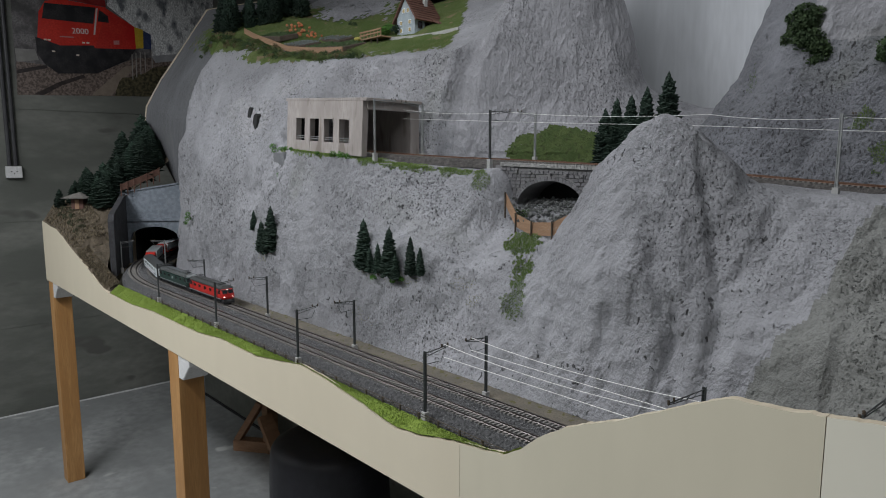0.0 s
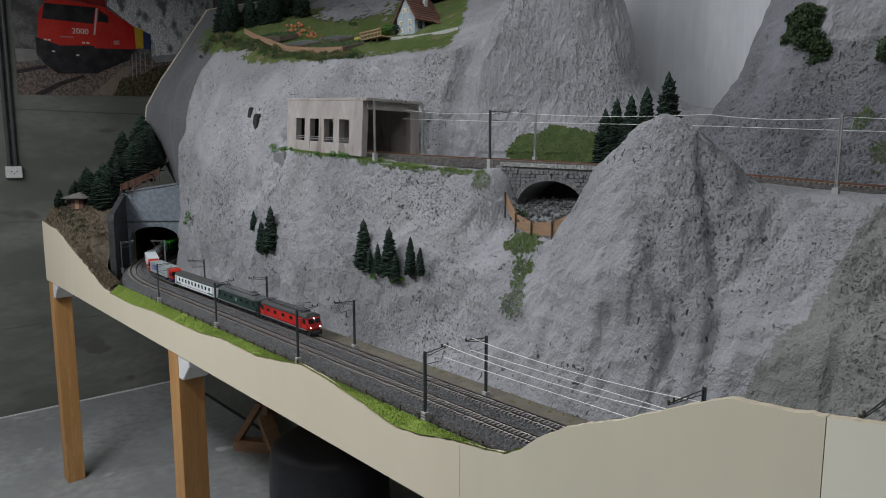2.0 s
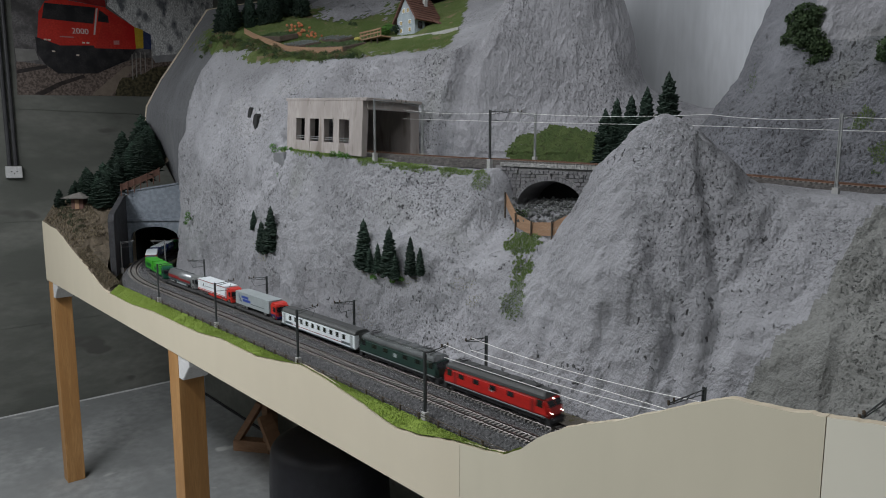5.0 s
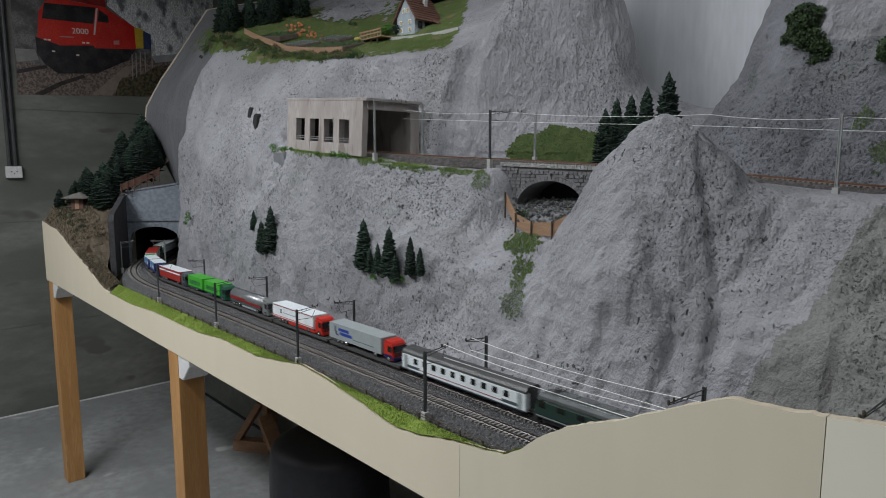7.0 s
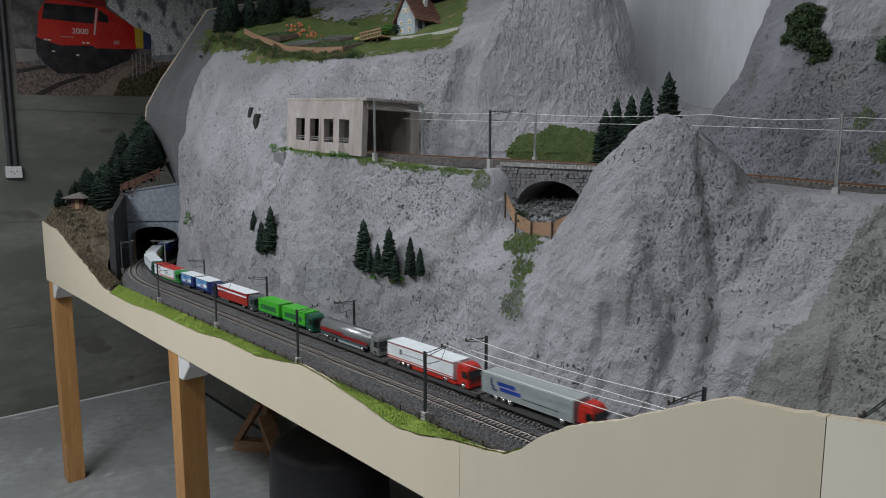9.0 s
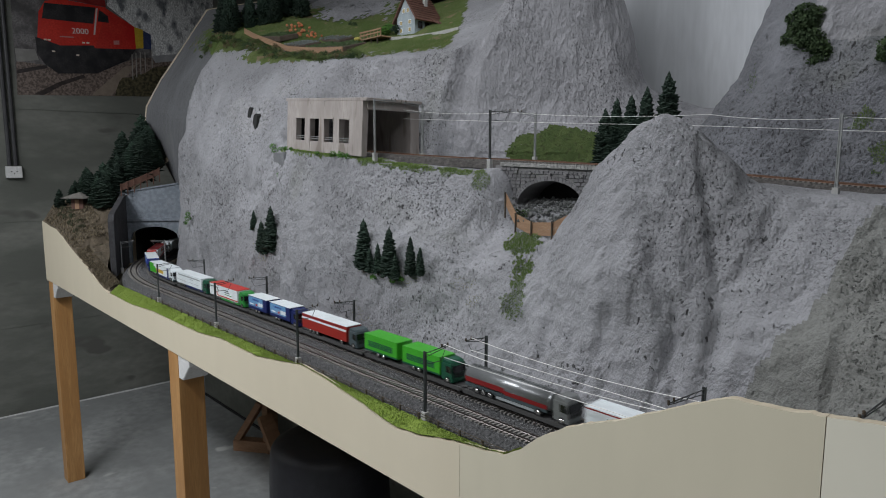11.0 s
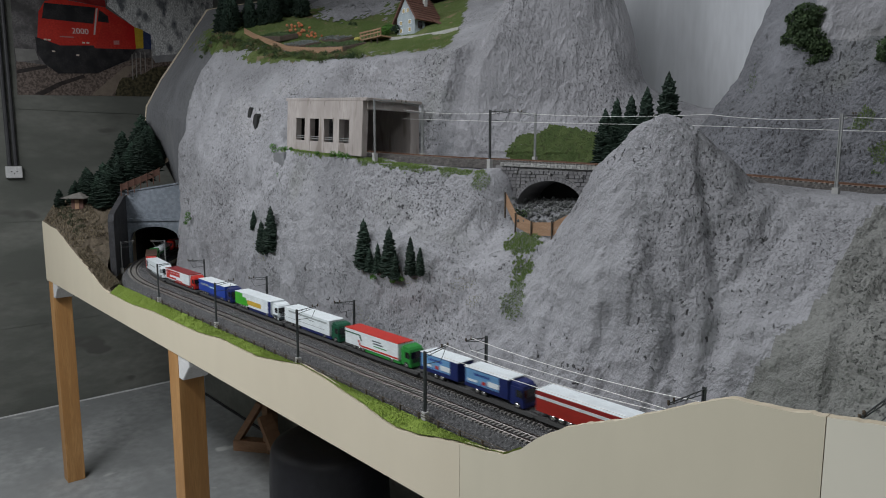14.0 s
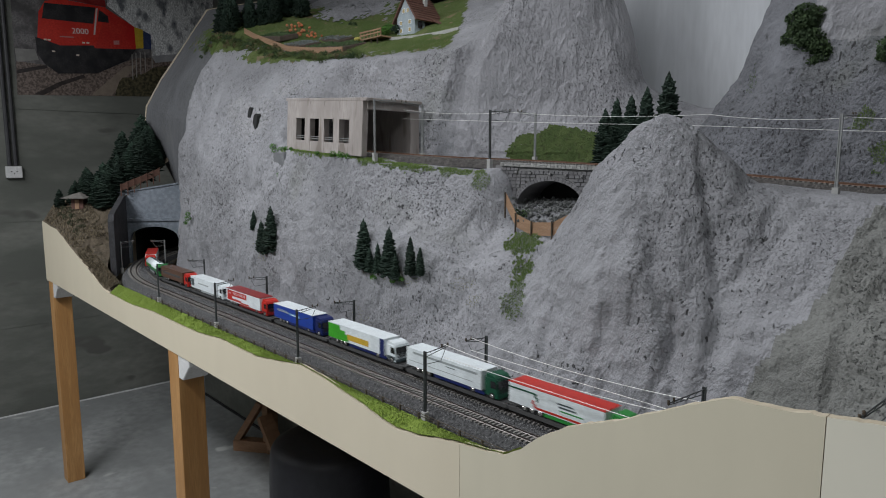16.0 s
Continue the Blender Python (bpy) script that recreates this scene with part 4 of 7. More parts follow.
def leaf_clump(bm, c, r, n, rng, squash=0.8, leaf=0.003):
    """Many small leaf-like flakes in an uneven ball."""
    for _ in range(n):
        d = Vector((rng.gauss(0, 1), rng.gauss(0, 1), rng.gauss(0, 1))).normalized()
        p = Vector(c) + Vector((d.x, d.y, d.z * squash)) * r * rng.uniform(0.45, 1.0) ** 0.6
        u = Vector((rng.uniform(-1, 1), rng.uniform(-1, 1), rng.uniform(-1, 1))).normalized()
        w = u.cross(d)
        if w.length < 0.1:
            continue
        w.normalize()
        s = leaf * rng.uniform(0.6, 1.3)
        v = [bm.verts.new(q) for q in (p + u * s, p + w * s * 0.6, p - u * s, p - w * s * 0.6 + d * s * 0.5)]
        bm.faces.new(v)


def shrub(name, clumps, material, label, cat="shrub", leaf=0.003, n=150, group=""):
    rng = random.Random(len(clumps) * 17 + int(abs(clumps[0][0]) * 1000))
    bm = bmesh.new()
    for x, y, z, r in clumps:
        leaf_clump(bm, (x, y, z), r, int(n * (r / 0.015) ** 1.6) + 20, rng, leaf=leaf)
    return tagged(link_mesh(name, bm, material), label, cat, group)


M_DRYLEAF = mat("dry_olive_leaves", (0.12, 0.10, 0.045), (0.17, 0.14, 0.07), 60, 0.9, vary=0.2)
# dark shrub hanging on the side rock
shrub("hanging_shrub", [(-0.485, 1.31, 1.605, 0.02), (-0.47, 1.305, 1.615, 0.02), (-0.452, 1.295, 1.565, 0.024), (-0.44, 1.29, 1.55, 0.02), (-0.482, 1.31, 1.56, 0.02), (-0.465, 1.30, 1.595, 0.022), (-0.462, 1.30, 1.565, 0.024), (-0.478, 1.31, 1.585, 0.024), (-0.46, 1.315, 1.585, 0.026), (-0.452, 1.31, 1.61, 0.018), (-0.492, 1.315, 1.57, 0.022), (-0.47, 1.31, 1.555, 0.024), (-0.448, 1.30, 1.545, 0.02),
                        (-0.435, 1.295, 1.53, 0.02), (-0.425, 1.293, 1.54, 0.014), (-0.444, 1.29, 1.522, 0.016), (-0.49, 1.315, 1.55, 0.014)], M_NEEDLE_L, "dark olive shrub hanging on the rock face", n=420)
shrub("hanging_shrub", [(-0.325, 1.265, 1.535, 0.018), (-0.33, 1.265, 1.52, 0.014)], M_NEEDLE_L, "dark olive shrub hanging on the rock face", n=240)
for cl, lb in (([(-1.615, 0.857, 1.388, 0.012), (-1.60, 0.852, 1.378, 0.010), (-1.575, 0.856, 1.382, 0.007), (-1.55, 0.856, 1.382, 0.007), (-1.525, 0.857, 1.380, 0.006)], "bright green bush beside the gallery"),
               ([(-1.33, 0.858, 1.366, 0.009), (-1.30, 0.858, 1.364, 0.010), (-1.275, 0.86, 1.360, 0.008), (-1.40, 0.857, 1.369, 0.005)], "bright green bushes at the gallery's foot"),
               ([(-1.565, 0.845, 1.315, 0.009), (-1.55, 0.845, 1.306, 0.008)], "bright green bush on the rock under the gallery"),
               ([(-2.13, 0.815, 1.165, 0.012), (-2.12, 0.812, 1.18, 0.009), (-2.15, 0.815, 1.15, 0.008)], "bright green ivy on the rock"),
               ([(-1.01, 0.80, 1.118, 0.008), (-1.03, 0.798, 1.112, 0.007), (-1.085, 0.79, 1.112, 0.007)], "bright green bush among the firs")):
    shrub("bush", cl, M_BUSH, lb, "bush", 0.0022)


# ---------------------------------------------------------------- grass patches lying on the rock
def patch(name, blobs, material, label, lift=0.0006, tufts=0, cut=1.0, rag=1.4, inside=None, sheet_too=True):
    """Flock on the rock: the faces of the rock inside soft ellipses (x, y, z, rx, ry, rz), lifted off it, with fine tufts."""
    P = ROCK
    d = np.full(P.shape[:2], 9.0)
    for x, y, z, rx, ry, rz in blobs:
        d = np.minimum(d, ((P[:, :, 0] - x) / rx) ** 2 + ((P[:, :, 1] - y) / ry) ** 2 + ((P[:, :, 2] - z) / rz) ** 2)
    ii, jj = np.nonzero(d < 2.2)
    keep = np.zeros(P.shape[:2], bool)
    for i, j in zip(ii, jj):
        q = Vector(P[i, j])
        if inside and not inside(q):
            continue
        if d[i, j] + rag * (0.7 * noise.noise(q * 45) + 0.45 * noise.noise(q * 130)) < cut:
            keep[i, j] = True
    du, dv = np.gradient(P, axis=0), np.gradient(P, axis=1)
    nn = np.cross(du, dv)
    nn /= np.linalg.norm(nn, axis=2, keepdims=True) + 1e-9
    index, verts, faces = {}, [], []

    def vid(i, j):
        if (i, j) not in index:
            index[i, j] = len(verts)
            q = P[i, j] + nn[i, j] * (lift + 0.001 * noise.noise(Vector(P[i, j]) * 200))
            verts.append(q.tolist())
        return index[i, j]
    rng = random.Random(len(ii))
    for i, j in zip(*np.nonzero(keep)):
        if i + 1 < P.shape[0] and j + 1 < P.shape[1]:
            if sheet_too:
                faces.append((vid(i, j), vid(i + 1, j), vid(i + 1, j + 1), vid(i, j + 1)))
            for _ in range(tufts):
                b = Vector(P[i, j] + (P[i + 1, j] - P[i, j]) * rng.random() + (P[i, j + 1] - P[i, j]) * rng.random()) + Vector(nn[i, j]) * lift
                s = Vector((rng.uniform(-1, 1), rng.uniform(-1, 1), 0)) * 0.0007
                k = len(verts)
                verts.extend([list(b - s), list(b + s), list(b + Vector(nn[i, j]) * 0.0012 + Vector((rng.uniform(-1, 1) * 0.001, 0, 0.0018)))])
                faces.append((k, k + 1, k + 2))
    me = bpy.data.meshes.new(name)
    me.from_pydata(verts, [], faces)
    me.materials.append(material)
    return tagged(new(name, me), label, "grass", kind="stuff")


M_FLOCK = island_material("olive_flock", (0.04, 0.075, 0.016), (0.115, 0.165, 0.045))
M_FLOCK_B = island_material("green_flock", (0.085, 0.15, 0.03), (0.23, 0.32, 0.09))
M_FLOCK_Y = island_material("dry_flock", (0.14, 0.16, 0.04), (0.32, 0.28, 0.12))
patch("grass_patch", [(-1.2, 0.88, 1.355, 0.07, 0.03, 0.018), (-1.1, 0.905, 1.344, 0.08, 0.03, 0.018), (-1.0, 0.94, 1.332, 0.06, 0.03, 0.018), (-0.94, 0.955, 1.31, 0.02, 0.02, 0.02), (-1.4, 0.865, 1.37, 0.2, 0.014, 0.012)],
      M_FLOCK_B, "olive grass flock along the ledge of the mountain line", tufts=15, rag=2.0, sheet_too=False)
patch("grass_patch", [(-0.80, 0.925, 1.20, 0.035, 0.05, 0.022), (-0.77, 0.895, 1.17, 0.014, 0.05, 0.03), (-0.755, 0.87, 1.14, 0.014, 0.05, 0.03), (-0.745, 0.84, 1.105, 0.035, 0.05, 0.024)],
      M_FLOCK_B, "green grass flock running down the gully", tufts=15, rag=2.0, sheet_too=False)
patch("grass_patch", [(-0.87, 0.84, 1.115, 0.03, 0.03, 0.014), (-0.845, 0.835, 1.095, 0.022, 0.03, 0.012)], M_FLOCK_Y, "thin dry flock on the rock", tufts=3, cut=0.7, rag=2.4, sheet_too=False)
patch("grass_patch", [(-1.105, 0.79, 1.015, 0.035, 0.03, 0.018), (-1.15, 0.79, 1.03, 0.02, 0.03, 0.02)], M_FLOCK_Y, "thin green flock at the rock's foot", tufts=3, cut=0.45, rag=2.4, sheet_too=False)
patch("grass_patch", [(-1.585, 0.795, 1.105, 0.02, 0.03, 0.03), (-1.59, 0.795, 1.13, 0.03, 0.03, 0.015), (-1.12, 0.80, 1.115, 0.04, 0.03, 0.014), (-1.02, 0.805, 1.115, 0.07, 0.03, 0.012)], M_FLOCK_Y, "thin green flock below the firs", tufts=3, cut=0.7, rag=2.2, sheet_too=False)
patch("grass_patch", [(-1.0, 1.185, 1.375, 0.06, 0.06, 0.035), (-0.94, 1.22, 1.385, 0.07, 0.06, 0.05), (-0.88, 1.24, 1.38, 0.07, 0.06, 0.045), (-0.83, 1.25, 1.375, 0.06, 0.06, 0.04)], M_GRASS_D, "olive grass bank behind the mountain line", tufts=6, cut=1.15, rag=0.5)
patch("grass_patch", [(-0.30, 1.215, 1.36, 0.03, 0.04, 0.03), (-0.345, 1.23, 1.41, 0.016, 0.03, 0.02), (-0.28, 1.22, 1.40, 0.02, 0.03, 0.04)], M_FLOCK_B, "green flock on the side rock", tufts=15, cut=0.9, rag=2.0, sheet_too=False)
patch("grass_patch", [(-0.555, 1.3, 1.50, 0.012, 0.06, 0.025)], M_FLOCK, "green flock in a rock crack", tufts=3, rag=2.2, sheet_too=False)
patch("alp_meadow", [(-2.1, 1.25, 1.8, 0.55, 0.24, 0.13), (-1.6, 1.3, 1.72, 0.4, 0.22, 0.1), (-1.35, 1.25, 1.67, 0.16, 0.12, 0.06), (-1.9, 1.05, 1.675, 0.35, 0.05, 0.04), (-2.2, 1.05, 1.76, 0.2, 0.06, 0.05), (-1.45, 1.6, 1.85, 0.5, 0.2, 0.2)],
      mat("alp_grass", (0.085, 0.135, 0.03), (0.135, 0.165, 0.055), 14, 0.95, bump=1.0, bump_scale=400, spots=(0.20, 0.16, 0.09), spot_scale=30, spot_cut=0.62), "green and brown flocked alpine meadow on the mountain top", tufts=3, cut=1.25, rag=0.9, inside=lambda q: q.x + 1.065 * q.y < 0.4 * (q.z - 1.70) + 0.02 * noise.noise(q * 30))
patch("rock_outcrop", [(-2.1, 1.41, 1.885, 0.11, 0.09, 0.06)], M_ROCK, "bare grey rock outcrop in the meadow", lift=0.004)
edge_rng = random.Random(3)
for k in range(46):
    x = -2.42 + 0.019 * k
    y = 1.045 + 0.02 * edge_rng.random() - 0.05 * max(0.0, -2.0 - x) + 0.12 * max(0.0, x + 1.9)
    cl = []
    for _ in range(4):
        bx, by = x + edge_rng.uniform(-0.025, 0.025), y + edge_rng.uniform(-0.03, 0.03)
        cl.append((bx, by, ground(bx, by, 1.5) + 0.002, edge_rng.uniform(0.008, 0.017)))
    shrub("meadow_edge_bush", cl, (M_NEEDLE_L, M_GRASS_D, M_DRYLEAF, M_GRASS_D)[k % 4], "low shrub on the meadow's edge", "bush", 0.0026, 100, "shrubs on the meadow's edge")


V_SPEED = 0.2135
W2 = 0.0178         # half the loading width


def paint(name, colour, rough=0.35):
    return mat(name, colour, tuple(c * 0.86 for c in colour), 40, rough)


P_RED = paint("loco_red", (0.56, 0.022, 0.018))
P_GREEN = paint("loco_green", (0.022, 0.05, 0.042))
P_ROOF = paint("roof_grey", (0.065, 0.068, 0.068), 0.42)
P_SILVER = mat("roof_silver", (0.30, 0.32, 0.325), (0.20, 0.215, 0.22), 60, 0.26, metal=0.7)
P_TANK = mat("tank_grey_metal", (0.30, 0.31, 0.32), (0.24, 0.25, 0.26), 60, 0.32, metal=0.5)
P_TANKCAB = paint("cab_grey", (0.19, 0.20, 0.20))
P_WHITE = paint("white_paint", (0.82, 0.88, 0.91))
P_GLASS = mat("dark_window", (0.012, 0.013, 0.015), None, rough=0.12)
P_BLACK = paint("frame_black", (0.025, 0.025, 0.027), 0.6)
P_GREYF = paint("wagon_grey", (0.075, 0.075, 0.075), 0.6)
P_NAVY = paint("navy_paint", (0.012, 0.022, 0.12))
P_BLUE = paint("blue_paint", (0.02, 0.06, 0.36))
P_SKY = paint("sky_blue_paint", (0.16, 0.36, 0.62))
P_LIME = paint("lime_green_paint", (0.06, 0.42, 0.03))
P_LEAF = paint("truck_green_paint", (0.03, 0.26, 0.05))
P_DGREEN = paint("dark_green_paint", (0.012, 0.09, 0.05))
P_CRIM = paint("crimson_paint", (0.26, 0.018, 0.02))
P_BRICK = paint("brick_red_paint", (0.36, 0.028, 0.022))
P_TRED = paint("truck_red_paint", (0.55, 0.03, 0.02))
P_SLATE = paint("slate_paint", (0.075, 0.10, 0.11))
P_LGREY = paint("light_grey_paint", (0.36, 0.40, 0.41))
P_YELLOW = paint("yellow_paint", (0.62, 0.40, 0.05))
P_BROWN = paint("brown_paint", (0.12, 0.065, 0.045))
P_CHROME = mat("hub_metal", (0.8, 0.8, 0.8), None, rough=0.25, metal=0.9)
P_RUBBER = mat("tyre_black", (0.012, 0.012, 0.012), None, rough=0.8)
P_LAMP = mat("headlight_glow", (1.0, 0.82, 0.75), None, emit=4.0)


def bogie(parent, x, n=2, spread=0.03):
    bm = bmesh.new()
    w = spread / 2
    for sy in (-1, 1):
        box(bm, x - w - 0.006, x + w + 0.006, sy * 0.0125 - 0.0012, sy * 0.0125 + 0.0012, 0.0045, 0.0085, 0.0006)
        for k in range(n):
            xx = x - w + spread * k / (n - 1)
            box(bm, xx - 0.0022, xx + 0.0022, sy * 0.0142 - 0.001, sy * 0.0142 + 0.001, 0.0042, 0.0078)
    box(bm, x - 0.006, x + 0.006, -0.011, 0.011, 0.005, 0.012)
    b = part("bogie", bm, P_BLACK, parent)
    for k in range(n):
        xx = x - w + spread * k / (n - 1)
        bm = bmesh.new()
        for sy in (-1, 1):
            cyl(bm, (xx, sy * 0.0075, 0.0058), (xx, sy * 0.0105, 0.0058), 0.0058, seg=14)
        cyl(bm, (xx, -0.0075, 0.0058), (xx, 0.0075, 0.0058), 0.0012, seg=6)
        part("wheelset", bm, P_BLACK, b)
    return b


def pane(parent, x0, x1, z0, z1, side, material=None, name="window", w=W2, out=0.0004):
    bm = bmesh.new()
    y = side * w
    box(bm, x0, x1, min(y, y + side * out), max(y, y + side * out), z0, z1)
    return part(name, bm, material or P_GLASS, parent)


def buffers(parent, x, d, z=0.0115):
    for sy in (-1, 1):
        bm = bmesh.new()
        cyl(bm, (x, sy * 0.0105, z), (x + d * 0.004, sy * 0.0105, z), 0.0013, seg=8)
        cyl(bm, (x + d * 0.004, sy * 0.0105, z), (x + d * 0.0048, sy * 0.0105, z), 0.003, seg=12)
        part("buffer", bm, P_BLACK, parent)


def pantograph(parent, x, up, d=1):
    bm = bmesh.new()
    z = 0.0495
    box(bm, x - 0.010, x + 0.010, -0.008, 0.008, z - 0.0014, z - 0.0002)
    if up:
        cyl(bm, (x - d * 0.009, 0, z), (x + d * 0.010, 0, z + 0.008), 0.0006, seg=6)
        cyl(bm, (x + d * 0.010, 0, z + 0.008), (x - d * 0.006, 0, z + 0.017), 0.0005, seg=6)
        cyl(bm, (x - d * 0.006, -0.010, z + 0.0172), (x - d * 0.006, 0.010, z + 0.0172), 0.0006, seg=6)
    else:
        for sy in (-1, 1):
            cyl(bm, (x - 0.012, sy * 0.005, z + 0.002), (x + 0.012, sy * 0.0015, z + 0.004), 0.0005, seg=6)
        for dx in (-0.006, 0.006):
            cyl(bm, (x + dx, -0.010, z + 0.0045), (x + dx, 0.010, z + 0.0045), 0.0006, seg=6)
    part("pantograph", bm, P_BLACK, parent)


def loco(name, label, L, body_mat, roof_mat, windows, lamp_front, stripe=True):
    """Box-cab electric locomotive with rounded ends."""
    top = tagged(empty(name), label, "locomotive")
    h = L / 2
    bm = bmesh.new()
    prof = [(-h + 0.003, 0.012), (h - 0.003, 0.012), (h - 0.0005, 0.017), (h - 0.0015, 0.026), (h - 0.0075, 0.0385), (-h + 0.0075, 0.0385), (-h + 0.0015, 0.026), (-h + 0.0005, 0.017)]
    prism(bm, prof, "y", -W2, W2)
    bmesh.ops.bevel(bm, geom=[e for e in bm.edges if abs(e.verts[0].co.y - e.verts[1].co.y) < 1e-6 and min(abs(e.verts[0].co.x), abs(e.verts[1].co.x)) > h - 0.01],
                    offset=0.004, segments=3, affect="EDGES")
    body = part("body", bm, body_mat, top)
    bm = bmesh.new()
    rp = [(-W2 + 0.0003, 0.0386), (-W2 + 0.0012, 0.0425), (-W2 + 0.005, 0.0458), (-0.006, 0.0475), (0.006, 0.0475), (W2 - 0.005, 0.0458), (W2 - 0.0012, 0.0425), (W2 - 0.0003, 0.0386)]
    vs = prism(bm, rp, "x", -h + 0.009, h - 0.009)
    for v in vs:
        if v.co.z > 0.045:
            v.co.x *= 0.965
    part("roof", bm, roof_mat, top, smooth=False)
    bm = bmesh.new()
    for x in np.linspace(-h * 0.55, h * 0.55, 5):
        box(bm, x - 0.014, x + 0.014, -0.009, 0.009, 0.0474, 0.0495, 0.0006)
    part("roof_hatches", bm, roof_mat, top)
    for side in (-1, 1):
        for x in windows:
            pane(body, x - 0.0065, x + 0.0065, 0.0265, 0.0338, side)
        for e in (-1, 1):
            pane(body, e * (h - 0.017) - 0.006, e * (h - 0.017) + 0.006, 0.0262, 0.0365, side, name="cab_window")
            pane(body, e * (h - 0.030) - 0.0032, e * (h - 0.030) + 0.0032, 0.0145, 0.0345, side, P_CRIM if body_mat is P_RED else P_GREEN, name="cab_door", out=0.0002)
        if stripe:
            pane(body, -h + 0.007, h - 0.007, 0.0133, 0.0145, side, P_LGREY, name="stripe")
        pane(body, -h + 0.006, h - 0.006, 0.0118, 0.0132, side, P_ROOF, name="skirt")
        pane(body, -0.004, 0.004, 0.024, 0.031, side, P_CHROME if body_mat is P_RED else P_LGREY, name="emblem")
    for e in (-1, 1):
        bm = bmesh.new()
        lean = Matrix.Translation((e * (h - 0.0045), 0, 0.0325)) @ Euler((0, -e * math.atan2(0.006, 0.0125), 0)).to_matrix().to_4x4()
        for y0, y1 in ((-0.0145, -0.0008), (0.0008, 0.0145)):
            box(bm, -0.0006, 0.0006, y0, y1, -0.0055, 0.0045, 0.0, lean)
        part("windscreen", bm, P_GLASS, body)
        bm = bmesh.new()
        prism(bm, [(e * (h - 0.006), 0.002), (e * (h + 0.001), 0.002), (e * (h + 0.001), 0.0075), (e * (h - 0.002), 0.0119), (e * (h - 0.01), 0.0119)], "y", -0.0155, 0.0155)
        part("plough", bm, P_BLACK, top)
        buffers(top, e * h, e)
    if lamp_front:
        for y, z in ((-0.0115, 0.0195), (0.0115, 0.0195), (0.0, 0.0375)):
            bm = bmesh.new()
            xx = h - 0.0008 if z < 0.03 else h - 0.0072
            cyl(bm, (xx, y, z), (xx + 0.0012, y, z), 0.0011, seg=10)
            part("headlight", bm, P_LAMP, top, "glowing headlight")
    bm = bmesh.new()
    box(bm, -h * 0.8, h * 0.8, -0.0145, 0.0145, 0.006, 0.0119, 0.001)
    part("underframe", bm, P_BLACK, top)
    for x in (-h * 0.66, 0.0, h * 0.66):
        bogie(top, x, 2, 0.036)
    pantograph(top, -h * 0.68, False)
    pantograph(top, h * 0.62, lamp_front, -1)
    return top


def coach(L):
    top = tagged(empty("passenger_coach"), "light grey escort coach with dark roof and a red stripe", "railway coach")
    h = L / 2
    bm = bmesh.new()
    box(bm, -h + 0.003, h - 0.003, -W2, W2, 0.010, 0.0372, 0.0012)
    body = part("body", bm, P_WHITE, top)
    bm = bmesh.new()
    prism(bm, [(-W2, 0.0373), (-W2 + 0.0008, 0.0405), (-W2 + 0.004, 0.0445), (-0.008, 0.0468), (0.008, 0.0468), (W2 - 0.004, 0.0445), (W2 - 0.0008, 0.0405), (W2, 0.0373)], "x", -h + 0.003, h - 0.003)
    part("roof", bm, P_ROOF, top)
    for side in (-1, 1):
        for i in range(10):
            x = -h + 0.040 + i * (L - 0.08) / 9
            pane(body, x - 0.0050, x + 0.0050, 0.0238, 0.0336, side)
        for e in (-1, 1):
            pane(body, e * (h - 0.014) - 0.0045, e * (h - 0.014) + 0.0045, 0.0115, 0.036, side, P_LGREY, name="door")
        pane(body, -h * 0.72, h * 0.72, 0.0158, 0.0168, side, P_CRIM, name="stripe")
        pane(body, -h + 0.004, h - 0.004, 0.0102, 0.0120, side, P_SLATE, name="skirt")
        for e in (-1, 1):
            pane(body, e * h * 0.77 - 0.016, e * h * 0.77 + 0.016, 0.0150, 0.0196, side, P_SLATE, name="lettering_bar")
    for e in (-1, 1):
        bm = bmesh.new()
        box(bm, min(e * (h - 0.003), e * h), max(e * (h - 0.003), e * h), -0.008, 0.008, 0.012, 0.0405, 0.001)
        part("gangway", bm, P_ROOF, top)
        buffers(top, e * (h - 0.003), e, 0.0122)
        bogie(top, e * h * 0.72, 2, 0.031)
    bm = bmesh.new()
    box(bm, -h * 0.4, h * 0.4, -0.013, 0.013, 0.005, 0.0099, 0.001)
    part("underframe", bm, P_BLACK, top)
    return top


def wagon(L):
    """Low-floor wagon of a rolling road."""
    top = tagged(empty("low_floor_wagon"), "dark low-floor wagon that carries a lorry", "railway wagon", "wagons of the rolling road")
    h = L / 2
    bm = bmesh.new()
    box(bm, -h + 0.002, h - 0.002, -0.0172, 0.0172, 0.0075, 0.0105, 0.0006)
    for sy in (-1, 1):
        box(bm, -h + 0.004, h - 0.004, sy * 0.0168 - 0.0008, sy * 0.0168 + 0.0008, 0.0058, 0.0118)
    part("deck", bm, P_GREYF, top)
    for e in (-1, 1):
        bogie(top, e * (h - 0.034), 4, 0.042)
        buffers(top, e * (h - 0.002), e, 0.0095)
    return top


Z0 = 0.0108         # loading deck


def lorry_wheel(parent, x, side, r=0.0056):
    bm = bmesh.new()
    y = side * (W2 - 0.0045)
    cyl(bm, (x, y, Z0 + r), (x, y + side * 0.0042, Z0 + r), r, seg=16)
    wheel = part("wheel", bm, P_RUBBER, parent)
    bm = bmesh.new()
    cyl(bm, (x, y + side * 0.0042, Z0 + r), (x, y + side * 0.0048, Z0 + r), r * 0.55, r * 0.4, 12)
    part("hub", bm, P_CHROME, wheel)


